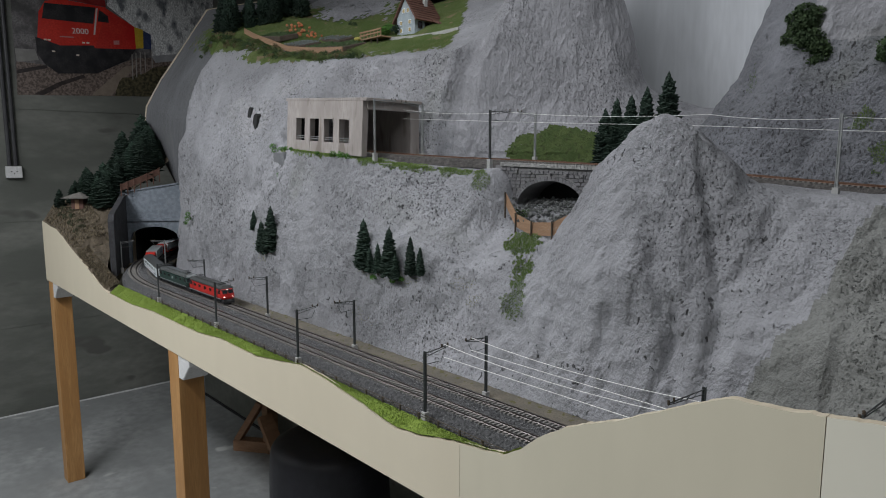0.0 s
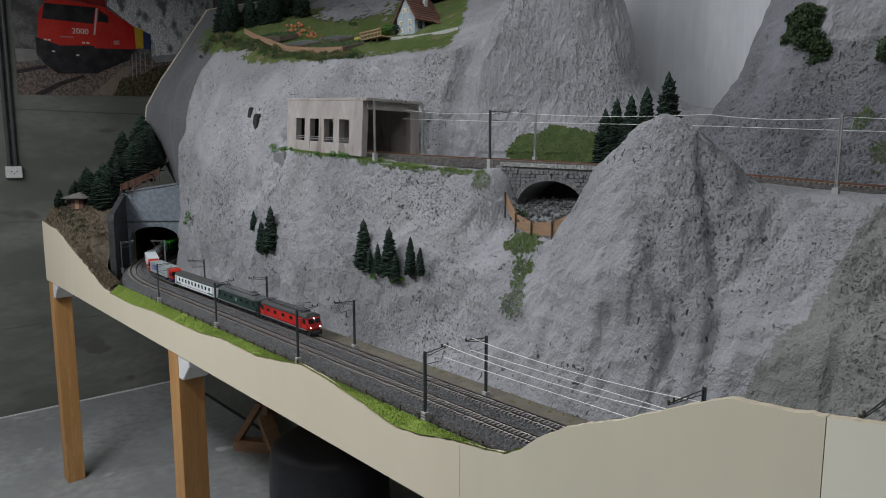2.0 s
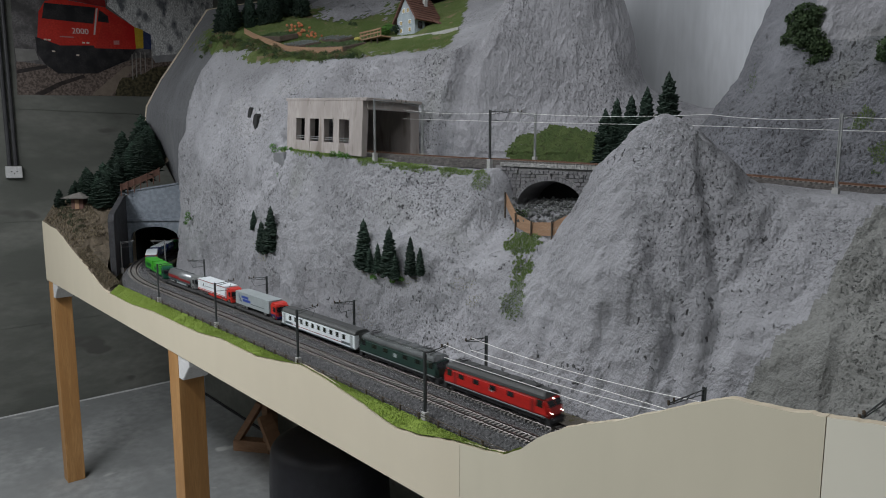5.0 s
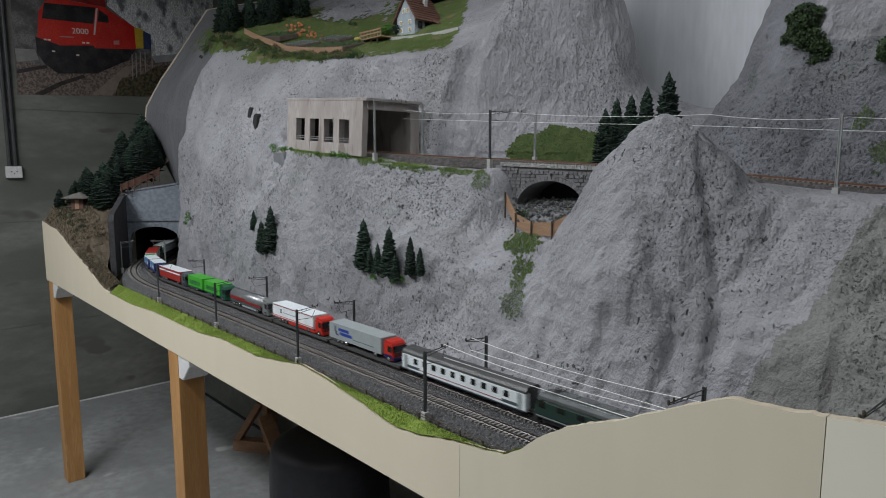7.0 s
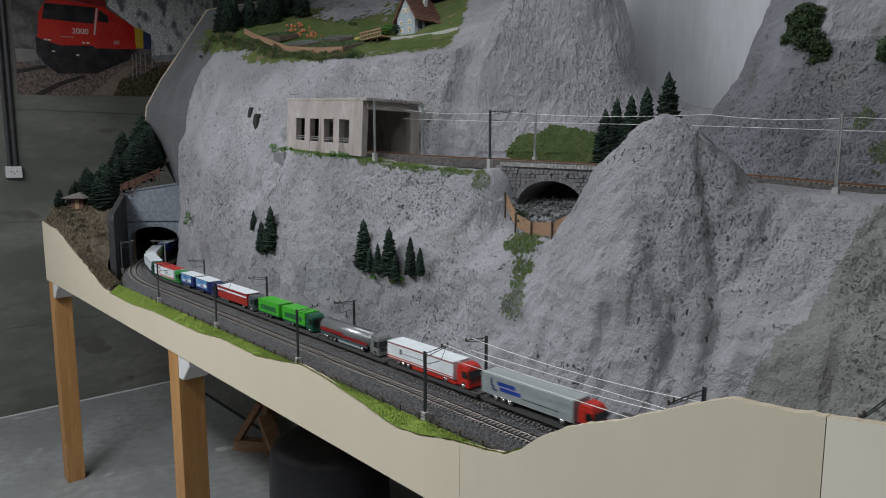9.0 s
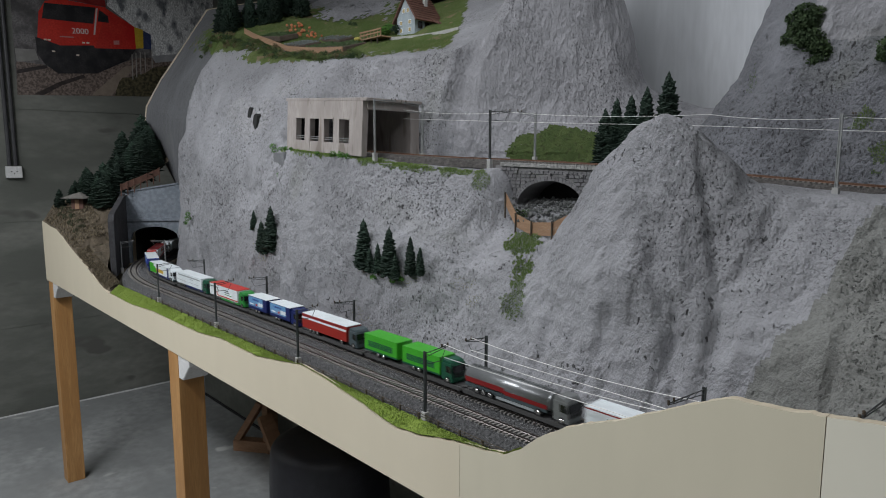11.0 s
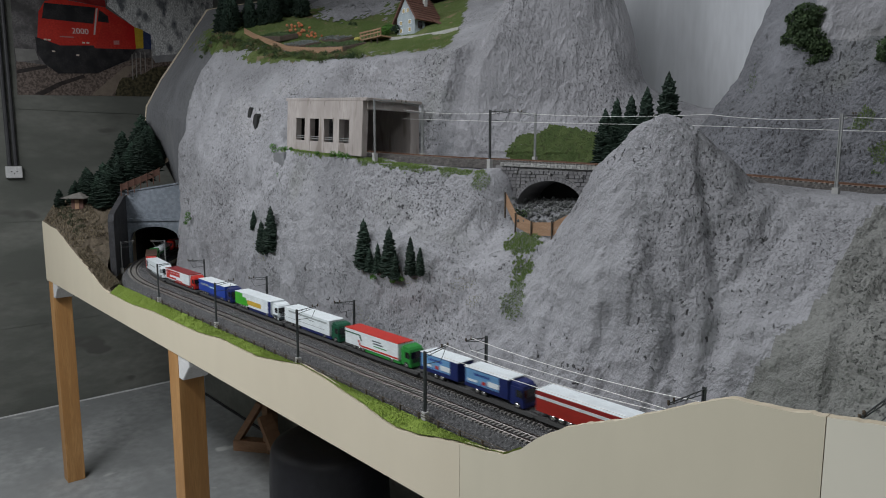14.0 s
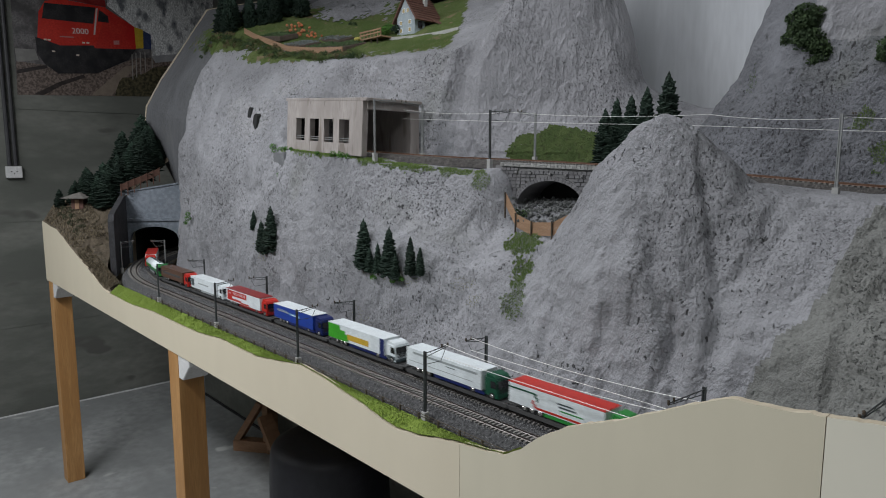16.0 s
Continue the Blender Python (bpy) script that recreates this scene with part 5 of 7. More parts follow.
def cab(parent, x1, colour, lower=None, high=0.048, deflector=True):
    """Forward-control cab whose front stands at x1."""
    x0 = x1 - 0.026
    bm = bmesh.new()
    w = W2 - 0.0012
    prism(bm, [(x0, Z0 + 0.006), (x1, Z0 + 0.003), (x1 + 0.0003, Z0 + 0.013), (x1 - 0.0022, 0.0425), (x1 - 0.005, 0.0432), (x0, 0.0432)], "y", -w, w)
    bmesh.ops.bevel(bm, geom=[e for e in bm.edges if min(e.verts[0].co.x, e.verts[1].co.x) > x1 - 0.007], offset=0.0014, segments=2, affect="EDGES")
    c = part("cab", bm, colour, parent)
    if deflector:
        bm = bmesh.new()
        prism(bm, [(x0, 0.0433), (x1 - 0.0045, 0.0433), (x1 - 0.009, high - 0.001), (x0 + 0.002, high + 0.001)], "y", -w + 0.0015, w - 0.0015)
        part("roof_fairing", bm, colour, c)
    bm = bmesh.new()
    lean = Matrix.Translation((x1 - 0.0006, 0, 0.0345)) @ Euler((0, -0.09, 0)).to_matrix().to_4x4()
    box(bm, -0.0006, 0.0006, -w + 0.0018, w - 0.0018, -0.0055, 0.006, 0, lean)
    part("windscreen", bm, P_GLASS, c)
    bm = bmesh.new()
    box(bm, x1 - 0.001, x1 + 0.0012, -w + 0.0008, w - 0.0008, Z0 + 0.003, Z0 + 0.0085, 0.0006)
    part("bumper", bm, lower or colour, c)
    bm = bmesh.new()
    for zz in (0.0215, 0.0240, 0.0265):
        box(bm, x1 - 0.0008, x1 + 0.0007, -w + 0.005, w - 0.005, zz, zz + 0.0014)
    part("grille", bm, P_BLACK, c)
    for side in (-1, 1):
        pane(c, x1 - 0.0145, x1 - 0.0045, 0.029, 0.0395, side, name="side_window", w=w)
        if lower:
            pane(c, x0 + 0.001, x1 - 0.002, Z0 + 0.0062, 0.0235, side, lower, name="lower_panel", w=w)
        bm = bmesh.new()
        cyl(bm, (x1 - 0.0025, side * w, 0.0365), (x1 - 0.001, side * (w + 0.0028), 0.036), 0.0005, seg=5)
        box(bm, x1 - 0.0022, x1 - 0.0004, side * (w + 0.0028) - 0.001, side * (w + 0.0028) + 0.001, 0.0295, 0.0365, 0.0004)
        part("mirror", bm, P_BLACK, c)
        lorry_wheel(parent, x1 - 0.011, side)
    return c


def cargo_box(parent, x0, x1, side_mat, roof_mat, zb=0.0195, zt=0.0505, graphics=()):
    bm = bmesh.new()
    box(bm, x0, x1, -W2, W2, zb, zt - 0.0012, 0.0006)
    b = part("cargo_box", bm, side_mat, parent)
    bm = bmesh.new()
    box(bm, x0 - 0.0003, x1 + 0.0003, -W2 - 0.0003, W2 + 0.0003, zt - 0.0012, zt, 0.0004)
    part("box_roof", bm, roof_mat, b)
    L, H = x1 - x0, zt - zb - 0.0014
    for u0, u1, v0, v1, m in graphics:
        for side in (-1, 1):
            pane(b, x0 + u0 * L, x0 + u1 * L, zb + v0 * H, zb + v1 * H, side, m, name="painted_panel", out=0.00025 + 0.00012 * (m in (P_WHITE, P_YELLOW, P_TRED)))
    return b


def chassis(parent, x0, x1, skirt=None):
    bm = bmesh.new()
    box(bm, x0, x1, -0.008, 0.008, Z0 + 0.0055, 0.0194, 0.0005)
    part("chassis", bm, P_BLACK, parent)
    if skirt:
        for side in (-1, 1):
            pane(parent, x0 + (x1 - x0) * 0.36, x1 - 0.004, Z0 + 0.0035, 0.0193, side, skirt, name="side_skirt", w=W2 - 0.0008)


def semi(label, L, side_mat, roof_mat, cab_mat, cab_low=None, skirt=None, graphics=()):
    """Articulated lorry, L long, its middle at the origin."""
    top = tagged(empty("articulated_lorry"), label, "lorry", "lorries on the rolling road")
    h = L / 2
    x_box = h - 0.033
    cargo_box(top, -h, x_box, side_mat, roof_mat, graphics=graphics)
    chassis(top, -h + 0.004, h - 0.022, skirt)
    cab(top, h, cab_mat, cab_low)
    for side in (-1, 1):
        for x in (-h + 0.030, -h + 0.044, -h + 0.058, h - 0.052):
            lorry_wheel(top, x, side)
    return top


def drawbar(label, L, side_mat, roof_mat, cab_mat, graphics=()):
    """Lorry with a drawbar trailer: two boxes."""
    top = tagged(empty("drawbar_lorry"), label, "lorry", "lorries on the rolling road")
    h = L / 2
    b = (L - 0.029 - 0.016) / 2
    cargo_box(top, -h, -h + b, side_mat, roof_mat, graphics=graphics)
    cargo_box(top, -h + b + 0.016, h - 0.029, side_mat, roof_mat, graphics=graphics)
    chassis(top, -h + 0.004, -h + b - 0.002)
    chassis(top, -h + b + 0.018, h - 0.02)
    bm = bmesh.new()
    box(bm, -h + b - 0.004, -h + b + 0.02, -0.0012, 0.0012, Z0 + 0.005, Z0 + 0.0075)
    part("drawbar", bm, P_BLACK, top)
    cab(top, h, cab_mat, None)
    for side in (-1, 1):
        for x in (-h + b * 0.42, -h + b * 0.58, -h + b + 0.016 + b * 0.3, -h + b + 0.016 + b * 0.45):
            lorry_wheel(top, x, side)
    return top


def tanker(label, L, shell_mat, stripe_mat, cab_mat):
    top = tagged(empty("tank_lorry"), label, "lorry", "lorries on the rolling road")
    h = L / 2
    bm = bmesh.new()
    a, b = -h, h - 0.034
    ring = [(a, 0.0125), (a + 0.0025, 0.0155), (b - 0.0025, 0.0155), (b, 0.0125)]
    for (xa, ra), (xb, rb) in zip(ring, ring[1:]):
        bmesh.ops.create_cone(bm, segments=28, radius1=ra, radius2=rb, depth=xb - xa, cap_ends=True, matrix=Matrix.Translation(((xa + xb) / 2, 0, 0.034)) @ Matrix.Rotation(radians(90), 4, "Y"))
    part("tank_shell", bm, shell_mat, top, smooth=True)
    for side in (-1, 1):
        pane(top, a + 0.004, (a + b) / 2, 0.0265, 0.0345, side, stripe_mat, name="stripe", w=0.0150, out=0.0006)
        pane(top, (a + b) / 2, b - 0.004, 0.0245, 0.0305, side, stripe_mat, name="stripe", w=0.0150, out=0.0006)
        pane(top, a + 0.004, b - 0.004, 0.0195, 0.0243, side, P_SLATE, name="lower_panel", w=0.0142, out=0.0012)
    for x in np.linspace(a + 0.02, b - 0.02, 4):
        bm = bmesh.new()
        cyl(bm, (x, 0, 0.049), (x, 0, 0.0515), 0.0032, seg=12)
        part("manhole", bm, P_SILVER, top)
    bm = bmesh.new()
    box(bm, a + 0.006, b - 0.006, -0.003, 0.003, 0.0494, 0.0502)
    part("walkway", bm, P_SILVER, top)
    chassis(top, -h + 0.004, h - 0.022)
    cab(top, h, cab_mat)
    for side in (-1, 1):
        pane(top, -h + 0.07, h - 0.06, Z0 + 0.004, 0.019, side, P_LGREY, name="side_guard", w=W2 - 0.002)
        for x in (-h + 0.030, -h + 0.044, -h + 0.058, h - 0.052):
            lorry_wheel(top, x, side)
    return top


TRAIN = []          # thing, place of its middle at the start, half distance of its bogies, height over the rails


def couple(ob, rear, front, half=None):
    TRAIN.append((ob, (rear + front) / 2 - CURVE_X, half or (front - rear) * 0.33))


couple(loco("electric_locomotive", "red electric locomotive with grey roof and lit headlights", 0.220, P_RED, P_ROOF, (-0.066, -0.033, 0.003, 0.038), True), -1.838, -1.612)
couple(loco("electric_locomotive", "dark green electric locomotive with silver-grey roof edge", 0.224, P_GREEN, P_SILVER, (-0.062, -0.028, 0.028, 0.062), False), -2.074, -1.846)
couple(coach(0.288), -2.370, -2.082)

LOADS = [
    (-2.600, -2.377, lambda L: semi("grey box lorry with blue lettering and a red cab", L, P_LGREY, P_LGREY, P_TRED, P_NAVY, None,
                                    [(0.115, 0.135, 0.5, 0.88, P_NAVY), (0.13, 0.155, 0.3, 0.55, P_NAVY), (0.15, 0.19, 0.26, 0.36, P_NAVY), (0.19, 0.40, 0.60, 0.80, P_BLUE), (0.22, 0.46, 0.34, 0.54, P_BLUE), (0.48, 0.86, 0.28, 0.33, P_SLATE)])),
    (-2.836, -2.612, lambda L: semi("white box lorry with red stripes and a red cab", L, P_WHITE, P_WHITE, P_TRED, None, P_TRED,
                                    [(0.0, 1.0, 0.02, 0.1, P_CRIM), (0.0, 1.0, 0.16, 0.21, P_TRED), (0.0, 1.0, 0.93, 0.99, P_CRIM), (0.2, 0.24, 0.45, 0.75, P_SLATE), (0.27, 0.62, 0.5, 0.56, P_LGREY)])),
    (-3.068, -2.846, lambda L: tanker("silver tank lorry with a red stripe and grey cab", L, P_TANK, P_CRIM, P_TANKCAB)),
    (-3.333, -3.076, lambda L: drawbar("bright green drawbar lorry with two boxes and a dark green cab", L, P_LIME, P_LIME, P_DGREEN,
                                       [(0.12, 0.86, 0.3, 0.66, P_DGREEN), (0.15, 0.83, 0.35, 0.61, P_LIME), (0.18, 0.8, 0.42, 0.55, P_DGREEN), (0, 1, 0.0, 0.1, P_DGREEN)])),
    (-3.560, -3.343, lambda L: semi("dark red box lorry with white roof and slate cab", L, P_BRICK, P_WHITE, P_SLATE, None, None, [(0.0, 0.995, 0.66, 0.80, P_WHITE), (0.0, 0.95, 0.84, 0.97, P_CRIM), (0.02, 0.17, 0.69, 0.75, P_BRICK)])),
    (-3.812, -3.566, lambda L: drawbar("blue and white drawbar lorry with two picture-painted boxes", L, P_NAVY, P_WHITE, P_NAVY,
                                       [(0.03, 0.8, 0.22, 0.97, P_SKY), (0.03, 0.8, 0.22, 0.34, P_BLUE), (0.08, 0.3, 0.34, 0.46, P_WHITE), (0.55, 0.8, 0.34, 0.62, P_WHITE), (0.3, 0.55, 0.36, 0.52, P_LGREY), (0.42, 0.5, 0.32, 0.50, P_TRED), (0.22, 0.6, 0.70, 0.84, P_BLUE), (0.27, 0.55, 0.74, 0.80, P_NAVY)])),
    (-4.038, -3.822, lambda L: semi("white box lorry with red roof and green cab", L, P_WHITE, P_TRED, P_LEAF, None, P_LEAF,
                                    [(0.31, 1.0, 0.06, 0.16, P_TRED), (0.285, 0.31, 0.10, 0.28, P_TRED), (0.265, 0.29, 0.26, 0.44, P_TRED), (0.0, 0.29, 0.74, 0.82, P_DGREEN), (0.29, 0.315, 0.58, 0.80, P_DGREEN), (0.31, 0.335, 0.42, 0.62, P_DGREEN), (0.53, 0.70, 0.66, 0.73, P_SLATE), (0.55, 0.73, 0.50, 0.58, P_SLATE), (0.56, 0.80, 0.34, 0.40, P_LEAF)])),
    (-4.276, -4.044, lambda L: semi("white box lorry with grey lettering and a green cab", L, P_WHITE, P_WHITE, P_DGREEN, None, P_NAVY,
                                    [(0.1, 0.95, 0.76, 0.88, P_LGREY), (0.04, 0.9, 0.3, 0.33, P_LGREY), (0.55, 0.68, 0.62, 0.66, P_SLATE)])),
    (-4.524, -4.290, lambda L: semi("white box lorry with green and yellow picture and white cab", L, P_WHITE, P_WHITE, P_WHITE, P_SLATE, P_NAVY,
                                    [(0.0, 0.22, 0.02, 0.98, P_LIME), (0.22, 0.32, 0.02, 0.7, P_LIME), (0.32, 0.38, 0.05, 0.5, P_LIME), (0.36, 0.74, 0.2, 0.56, P_YELLOW), (0.4, 0.7, 0.36, 0.5, P_BROWN), (0.93, 1.0, 0.0, 1.0, P_NAVY)])),
    (-4.752, -4.534, lambda L: semi("blue box lorry with white roof and blue cab", L, P_BLUE, P_WHITE, P_NAVY, None, P_NAVY, [(0.10, 0.40, 0.58, 0.66, P_LGREY), (0.10, 0.36, 0.70, 0.74, P_LGREY), (0.42, 0.68, 0.50, 0.66, P_SKY), (0.45, 0.66, 0.55, 0.60, P_WHITE)])),
    (-5.003, -4.770, lambda L: semi("white and red box lorry with red roof and red cab", L, P_WHITE, P_CRIM, P_TRED, P_CRIM, P_CRIM,
                                    [(0.04, 0.18, 0.10, 0.92, P_TRED), (0.18, 0.62, 0.48, 0.92, P_TRED), (0.18, 0.45, 0.10, 0.26, P_TRED), (0.45, 0.70, 0.04, 0.14, P_TRED), (0.22, 0.58, 0.62, 0.82, P_WHITE), (0.08, 0.16, 0.60, 0.75, P_WHITE)])),
    (-5.235, -5.013, lambda L: semi("white box lorry with white cab", L, P_WHITE, P_WHITE, P_WHITE, None, P_LGREY, [(0.02, 0.14, 0.2, 0.85, P_SLATE), (0.3, 0.7, 0.5, 0.6, P_LGREY)])),
    (-5.468, -5.245, lambda L: semi("brown box lorry with red cab", L, P_BROWN, P_BROWN, P_TRED, None, None, [(0.1, 0.9, 0.4, 0.6, P_GREYF)])),
    (-5.700, -5.478, lambda L: tanker("white and green tank lorry with green cab", L, P_WHITE, P_LEAF, P_LEAF)),
    (-5.932, -5.710, lambda L: semi("white and red box lorry with red cab", L, P_WHITE, P_TRED, P_TRED, None, P_TRED, [(0.0, 1.0, 0.05, 0.25, P_TRED)])),
]
for rear, front, build in LOADS:
    length = front - rear
    couple(wagon(front - rear + 0.009), rear - 0.0045, front + 0.0045)
    couple(build(length - 0.018), rear, front - 0.018, length * 0.33)


def motions():
    """The train follows the far track at an even speed."""
    for ob, middle, half in TRAIN:
        rows = []
        for k in range(65):
            t = k * 0.25
            s = middle + V_SPEED * t
            a, b = main_line(s + half)[0], main_line(s - half)[0]
            c, d = (a + b) / 2, a - b
            rows.append((t, pose(c.x, c.y, RAIL_Z, 0, 0, math.degrees(math.atan2(d.y, d.x)))))
        walk(ob, rows)


# ---------------------------------------------------------------- stone bridge
def bridge():
    """Masonry arch bridge under the mountain line, its face towards the gully, stone by stone."""
    xa, xb, yf, zt = -0.915, -0.665, 1.005, 1.341
    slope = -0.030
    top = tagged(empty("stone_bridge"), "grey masonry arch bridge with a pale parapet", "bridge", kind="structure")
    cx, spring, rx, rz = -0.80, 1.258, 0.083, 0.054
    arch = [(cx - rx * math.cos(t), spring + rz * math.sin(t)) for t in np.linspace(0, math.pi, 19)]
    bm = bmesh.new()
    prism(bm, [(xa - 0.03, 1.19), (cx - rx, 1.19)] + arch + [(cx + rx, 1.19), (xb + 0.06, 1.19), (xb + 0.06, zt + slope * (xb + 0.06 - xa)), (xa - 0.03, zt)], "y", yf, yf + 0.15)
    part("spandrel_core", bm, M_MORTAR, top)
    # face stones
    rng = random.Random(5)
    unit = {}

    def stone_mesh(w, h):
        key = (round(w, 3), round(h, 3))
        if key not in unit:
            b = bmesh.new()
            box(b, -w / 2, w / 2, -0.0016, 0.0016, -h / 2, h / 2)
            for v in b.verts:
                if v.co.y < 0:
                    v.co.x *= 0.93
                    v.co.z *= 0.88
            me_ = bpy.data.meshes.new("stone")
            b.to_mesh(me_)
            b.free()
            me_.materials.append(M_STONE)
            unit[key] = me_
        return unit[key]
    h = 0.0068
    z, row = 1.215, 0
    while z < zt - 0.004:
        x = xa - 0.025 + (row % 2) * 0.006
        while x < xb + 0.05:
            w = rng.choice((0.010, 0.012, 0.014))
            mx, mz = x + w / 2, z + h / 2
            e = ((mx - cx) / (rx + 0.012)) ** 2 + (max(0, mz - spring) / (rz + 0.012)) ** 2
            if not (e < 1 or (mz < spring and abs(mx - cx) < rx + 0.006)) and mz < zt + slope * (mx - xa) - 0.006:
                s = new("stone", stone_mesh(w - 0.0008, h - 0.0007))
                s.location = (mx, yf - 0.0006 + rng.uniform(-0.0004, 0.0003), mz)
                s.parent = top
            x += w
        z += h
        row += 1
    for i in range(31):
        t = math.pi * (i + 0.5) / 31
        b = bmesh.new()
        q = [(cx - math.cos(u) * (rx + o), spring + math.sin(u) * (rz + o)) for o, u in ((0.0, t - 0.046), (0.0, t + 0.046), (0.0085, t + 0.046), (0.0085, t - 0.046))]
        prism(b, q, "y", yf - 0.0035, yf + 0.002)
        part("arch_stone", b, M_STONE, top)
    # dark inside
    b = bmesh.new()
    q = [(x, z) for x, z in arch]
    prism(b, [(cx - rx, 1.2)] + q + [(cx + rx, 1.2)], "y", yf + 0.06, yf + 0.07)
    part("vault_end", b, M_DARK, top)
    # parapet blocks and corbels
    pal = mat("pale_parapet_stone", (0.36, 0.36, 0.35), (0.24, 0.24, 0.235), 60, 0.85, bump=0.3, bump_scale=250, vary=0.2)
    x = xa - 0.012
    while x < xb + 0.05:
        w = rng.uniform(0.0075, 0.0105)
        zz = zt + slope * (x - xa)
        b = bmesh.new()
        box(b, x, x + w - 0.0009, yf - 0.006, yf + 0.006, zz - 0.0015, zz + 0.0028, 0.0004)
        part("parapet_stone", b, pal, top)
        b = bmesh.new()
        box(b, x, x + w - 0.0009, yf - 0.005, yf + 0.006, zz + 0.0031, zz + 0.0062, 0.0004)
        part("parapet_stone", b, pal, top)
        x += w
    for x in (-0.885, -0.848, -0.80, -0.762, -0.725, -0.69):
        b = bmesh.new()
        zz = zt + slope * (x - xa)
        box(b, x - 0.0035, x + 0.0035, yf - 0.006, yf, zz - 0.015, zz - 0.011, 0.0005)
        part("corbel", b, M_MORTAR, top)


bridge()

# boards that hold the rubble
fence = tagged(empty("debris_fence"), "curved brown board fence that holds loose rubble", "fence")
fp = [(-0.876, 0.962, 1.264), (-0.838, 0.95, 1.226), (-0.79, 0.94, 1.214), (-0.742, 0.94, 1.217), (-0.700, 0.952, 1.240), (-0.693, 0.975, 1.256)]
for a, b in zip(fp, fp[1:]):
    a, b = Vector(a), Vector(b)
    bm = bmesh.new()
    for k in range(2):
        z0, z1 = -0.002 + k * 0.0125, 0.0102 + k * 0.0125
        d = (b - a)
        nrm = Vector((-d.y, d.x, 0)).normalized() * 0.0015
        vs = [bm.verts.new(p) for p in (a + Vector((0, 0, z0)), b + Vector((0, 0, z0)), b + Vector((0, 0, z1)), a + Vector((0, 0, z1)))]
        ws = [bm.verts.new(v.co + nrm) for v in vs]
        bm.faces.new(vs)
        bm.faces.new(ws[::-1])
        for i in range(4):
            bm.faces.new((vs[i], ws[i], ws[(i + 1) % 4], vs[(i + 1) % 4]))
    bmesh.ops.recalc_face_normals(bm, faces=bm.faces[:])
    part("board", bm, M_WOODF, fence)
for a in fp:
    bm = bmesh.new()
    box(bm, a[0] - 0.0012, a[0] + 0.0012, a[1] - 0.003, a[1] - 0.0005, a[2] - 0.026, a[2] + 0.025)
    part("post", bm, M_BARK, fence)
rng = random.Random(11)
ROCKS = []
for k in range(4):
    bm = bmesh.new()
    bmesh.ops.create_icosphere(bm, subdivisions=1, radius=1.0)
    for v in bm.verts:
        v.co *= 0.75 + 0.45 * noise.noise(v.co * 1.3 + Vector((k * 7, 0, 0)))
    me = bpy.data.meshes.new("rubble_stone")
    bm.to_mesh(me)
    bm.free()
    me.materials.append(M_RUBBLE)
    ROCKS.append(me)
rubble = tagged(empty("rubble"), "loose grey rubble stones under the bridge", "rubble")
for k in range(420):
    x, y = rng.uniform(-0.895, -0.702), rng.uniform(0.945, 1.065)
    if ((x + 0.80) / 0.105) ** 2 + ((y - 1.04) / 0.098) ** 2 > 1:
        continue
    o = new("stone", ROCKS[k % 4])
    s = rng.uniform(0.003, 0.0065)
    o.matrix_basis = Matrix.Translation((x, y, max(ground(x, y, 1.15) + 0.001, 1.236 + 0.22 * (y - 0.95)) + rng.uniform(-0.002, 0.003))) @ Euler((rng.random() * 6, rng.random() * 6, 0)).to_matrix().to_4x4() @ Matrix.Diagonal((s, s, s * 0.8, 1))
    o.parent = rubble
shrub("rubble_weed", [(-0.865, 0.972, 1.256, 0.008), (-0.852, 0.968, 1.250, 0.008), (-0.84, 0.98, 1.252, 0.008), (-0.83, 0.965, 1.245, 0.008)], M_NEEDLE_L, "dull green weeds among the rubble", "weeds", 0.002)

# two small lookout windows in the upper rock
for x, z, w, hh in ((-1.85, 1.478, 0.010, 0.029), (-1.775, 1.450, 0.014, 0.034)):
    k = np.unravel_index(np.argmin((ROCK[:, :, 0] - x) ** 2 + (ROCK[:, :, 2] - z) ** 2), ROCK.shape[:2])
    yy = float(ROCK[k][1])
    bm = bmesh.new()
    out = [(-1.0, -1.0), (-0.9, 0.2), (-0.7, 0.85), (0.1, 1.0), (0.75, 0.8), (0.95, 0.1), (0.85, -0.5), (1.0, -1.0)]
    vs = prism(bm, [(x + u * w, z + v * hh) for u, v in out], "y", yy - 0.002, yy + 0.05)
    for v in vs:                # the opening leans back with the rock
        v.co.y += 0.15 * (v.co.z - z)
    tagged(link_mesh("rock_window", bm, M_DARK), "dark lookout opening in the pale rock", "opening", kind="structure")
patch("pale_plaster", [(-1.82, 0.88, 1.475, 0.11, 0.08, 0.07), (-1.72, 0.93, 1.56, 0.07, 0.08, 0.03), (-1.93, 0.88, 1.51, 0.06, 0.08, 0.04)], rock_material((0.325, 0.325, 0.34), "pale_plaster"), "pale unpainted plaster round the lookout openings", lift=0.0004, cut=0.9)

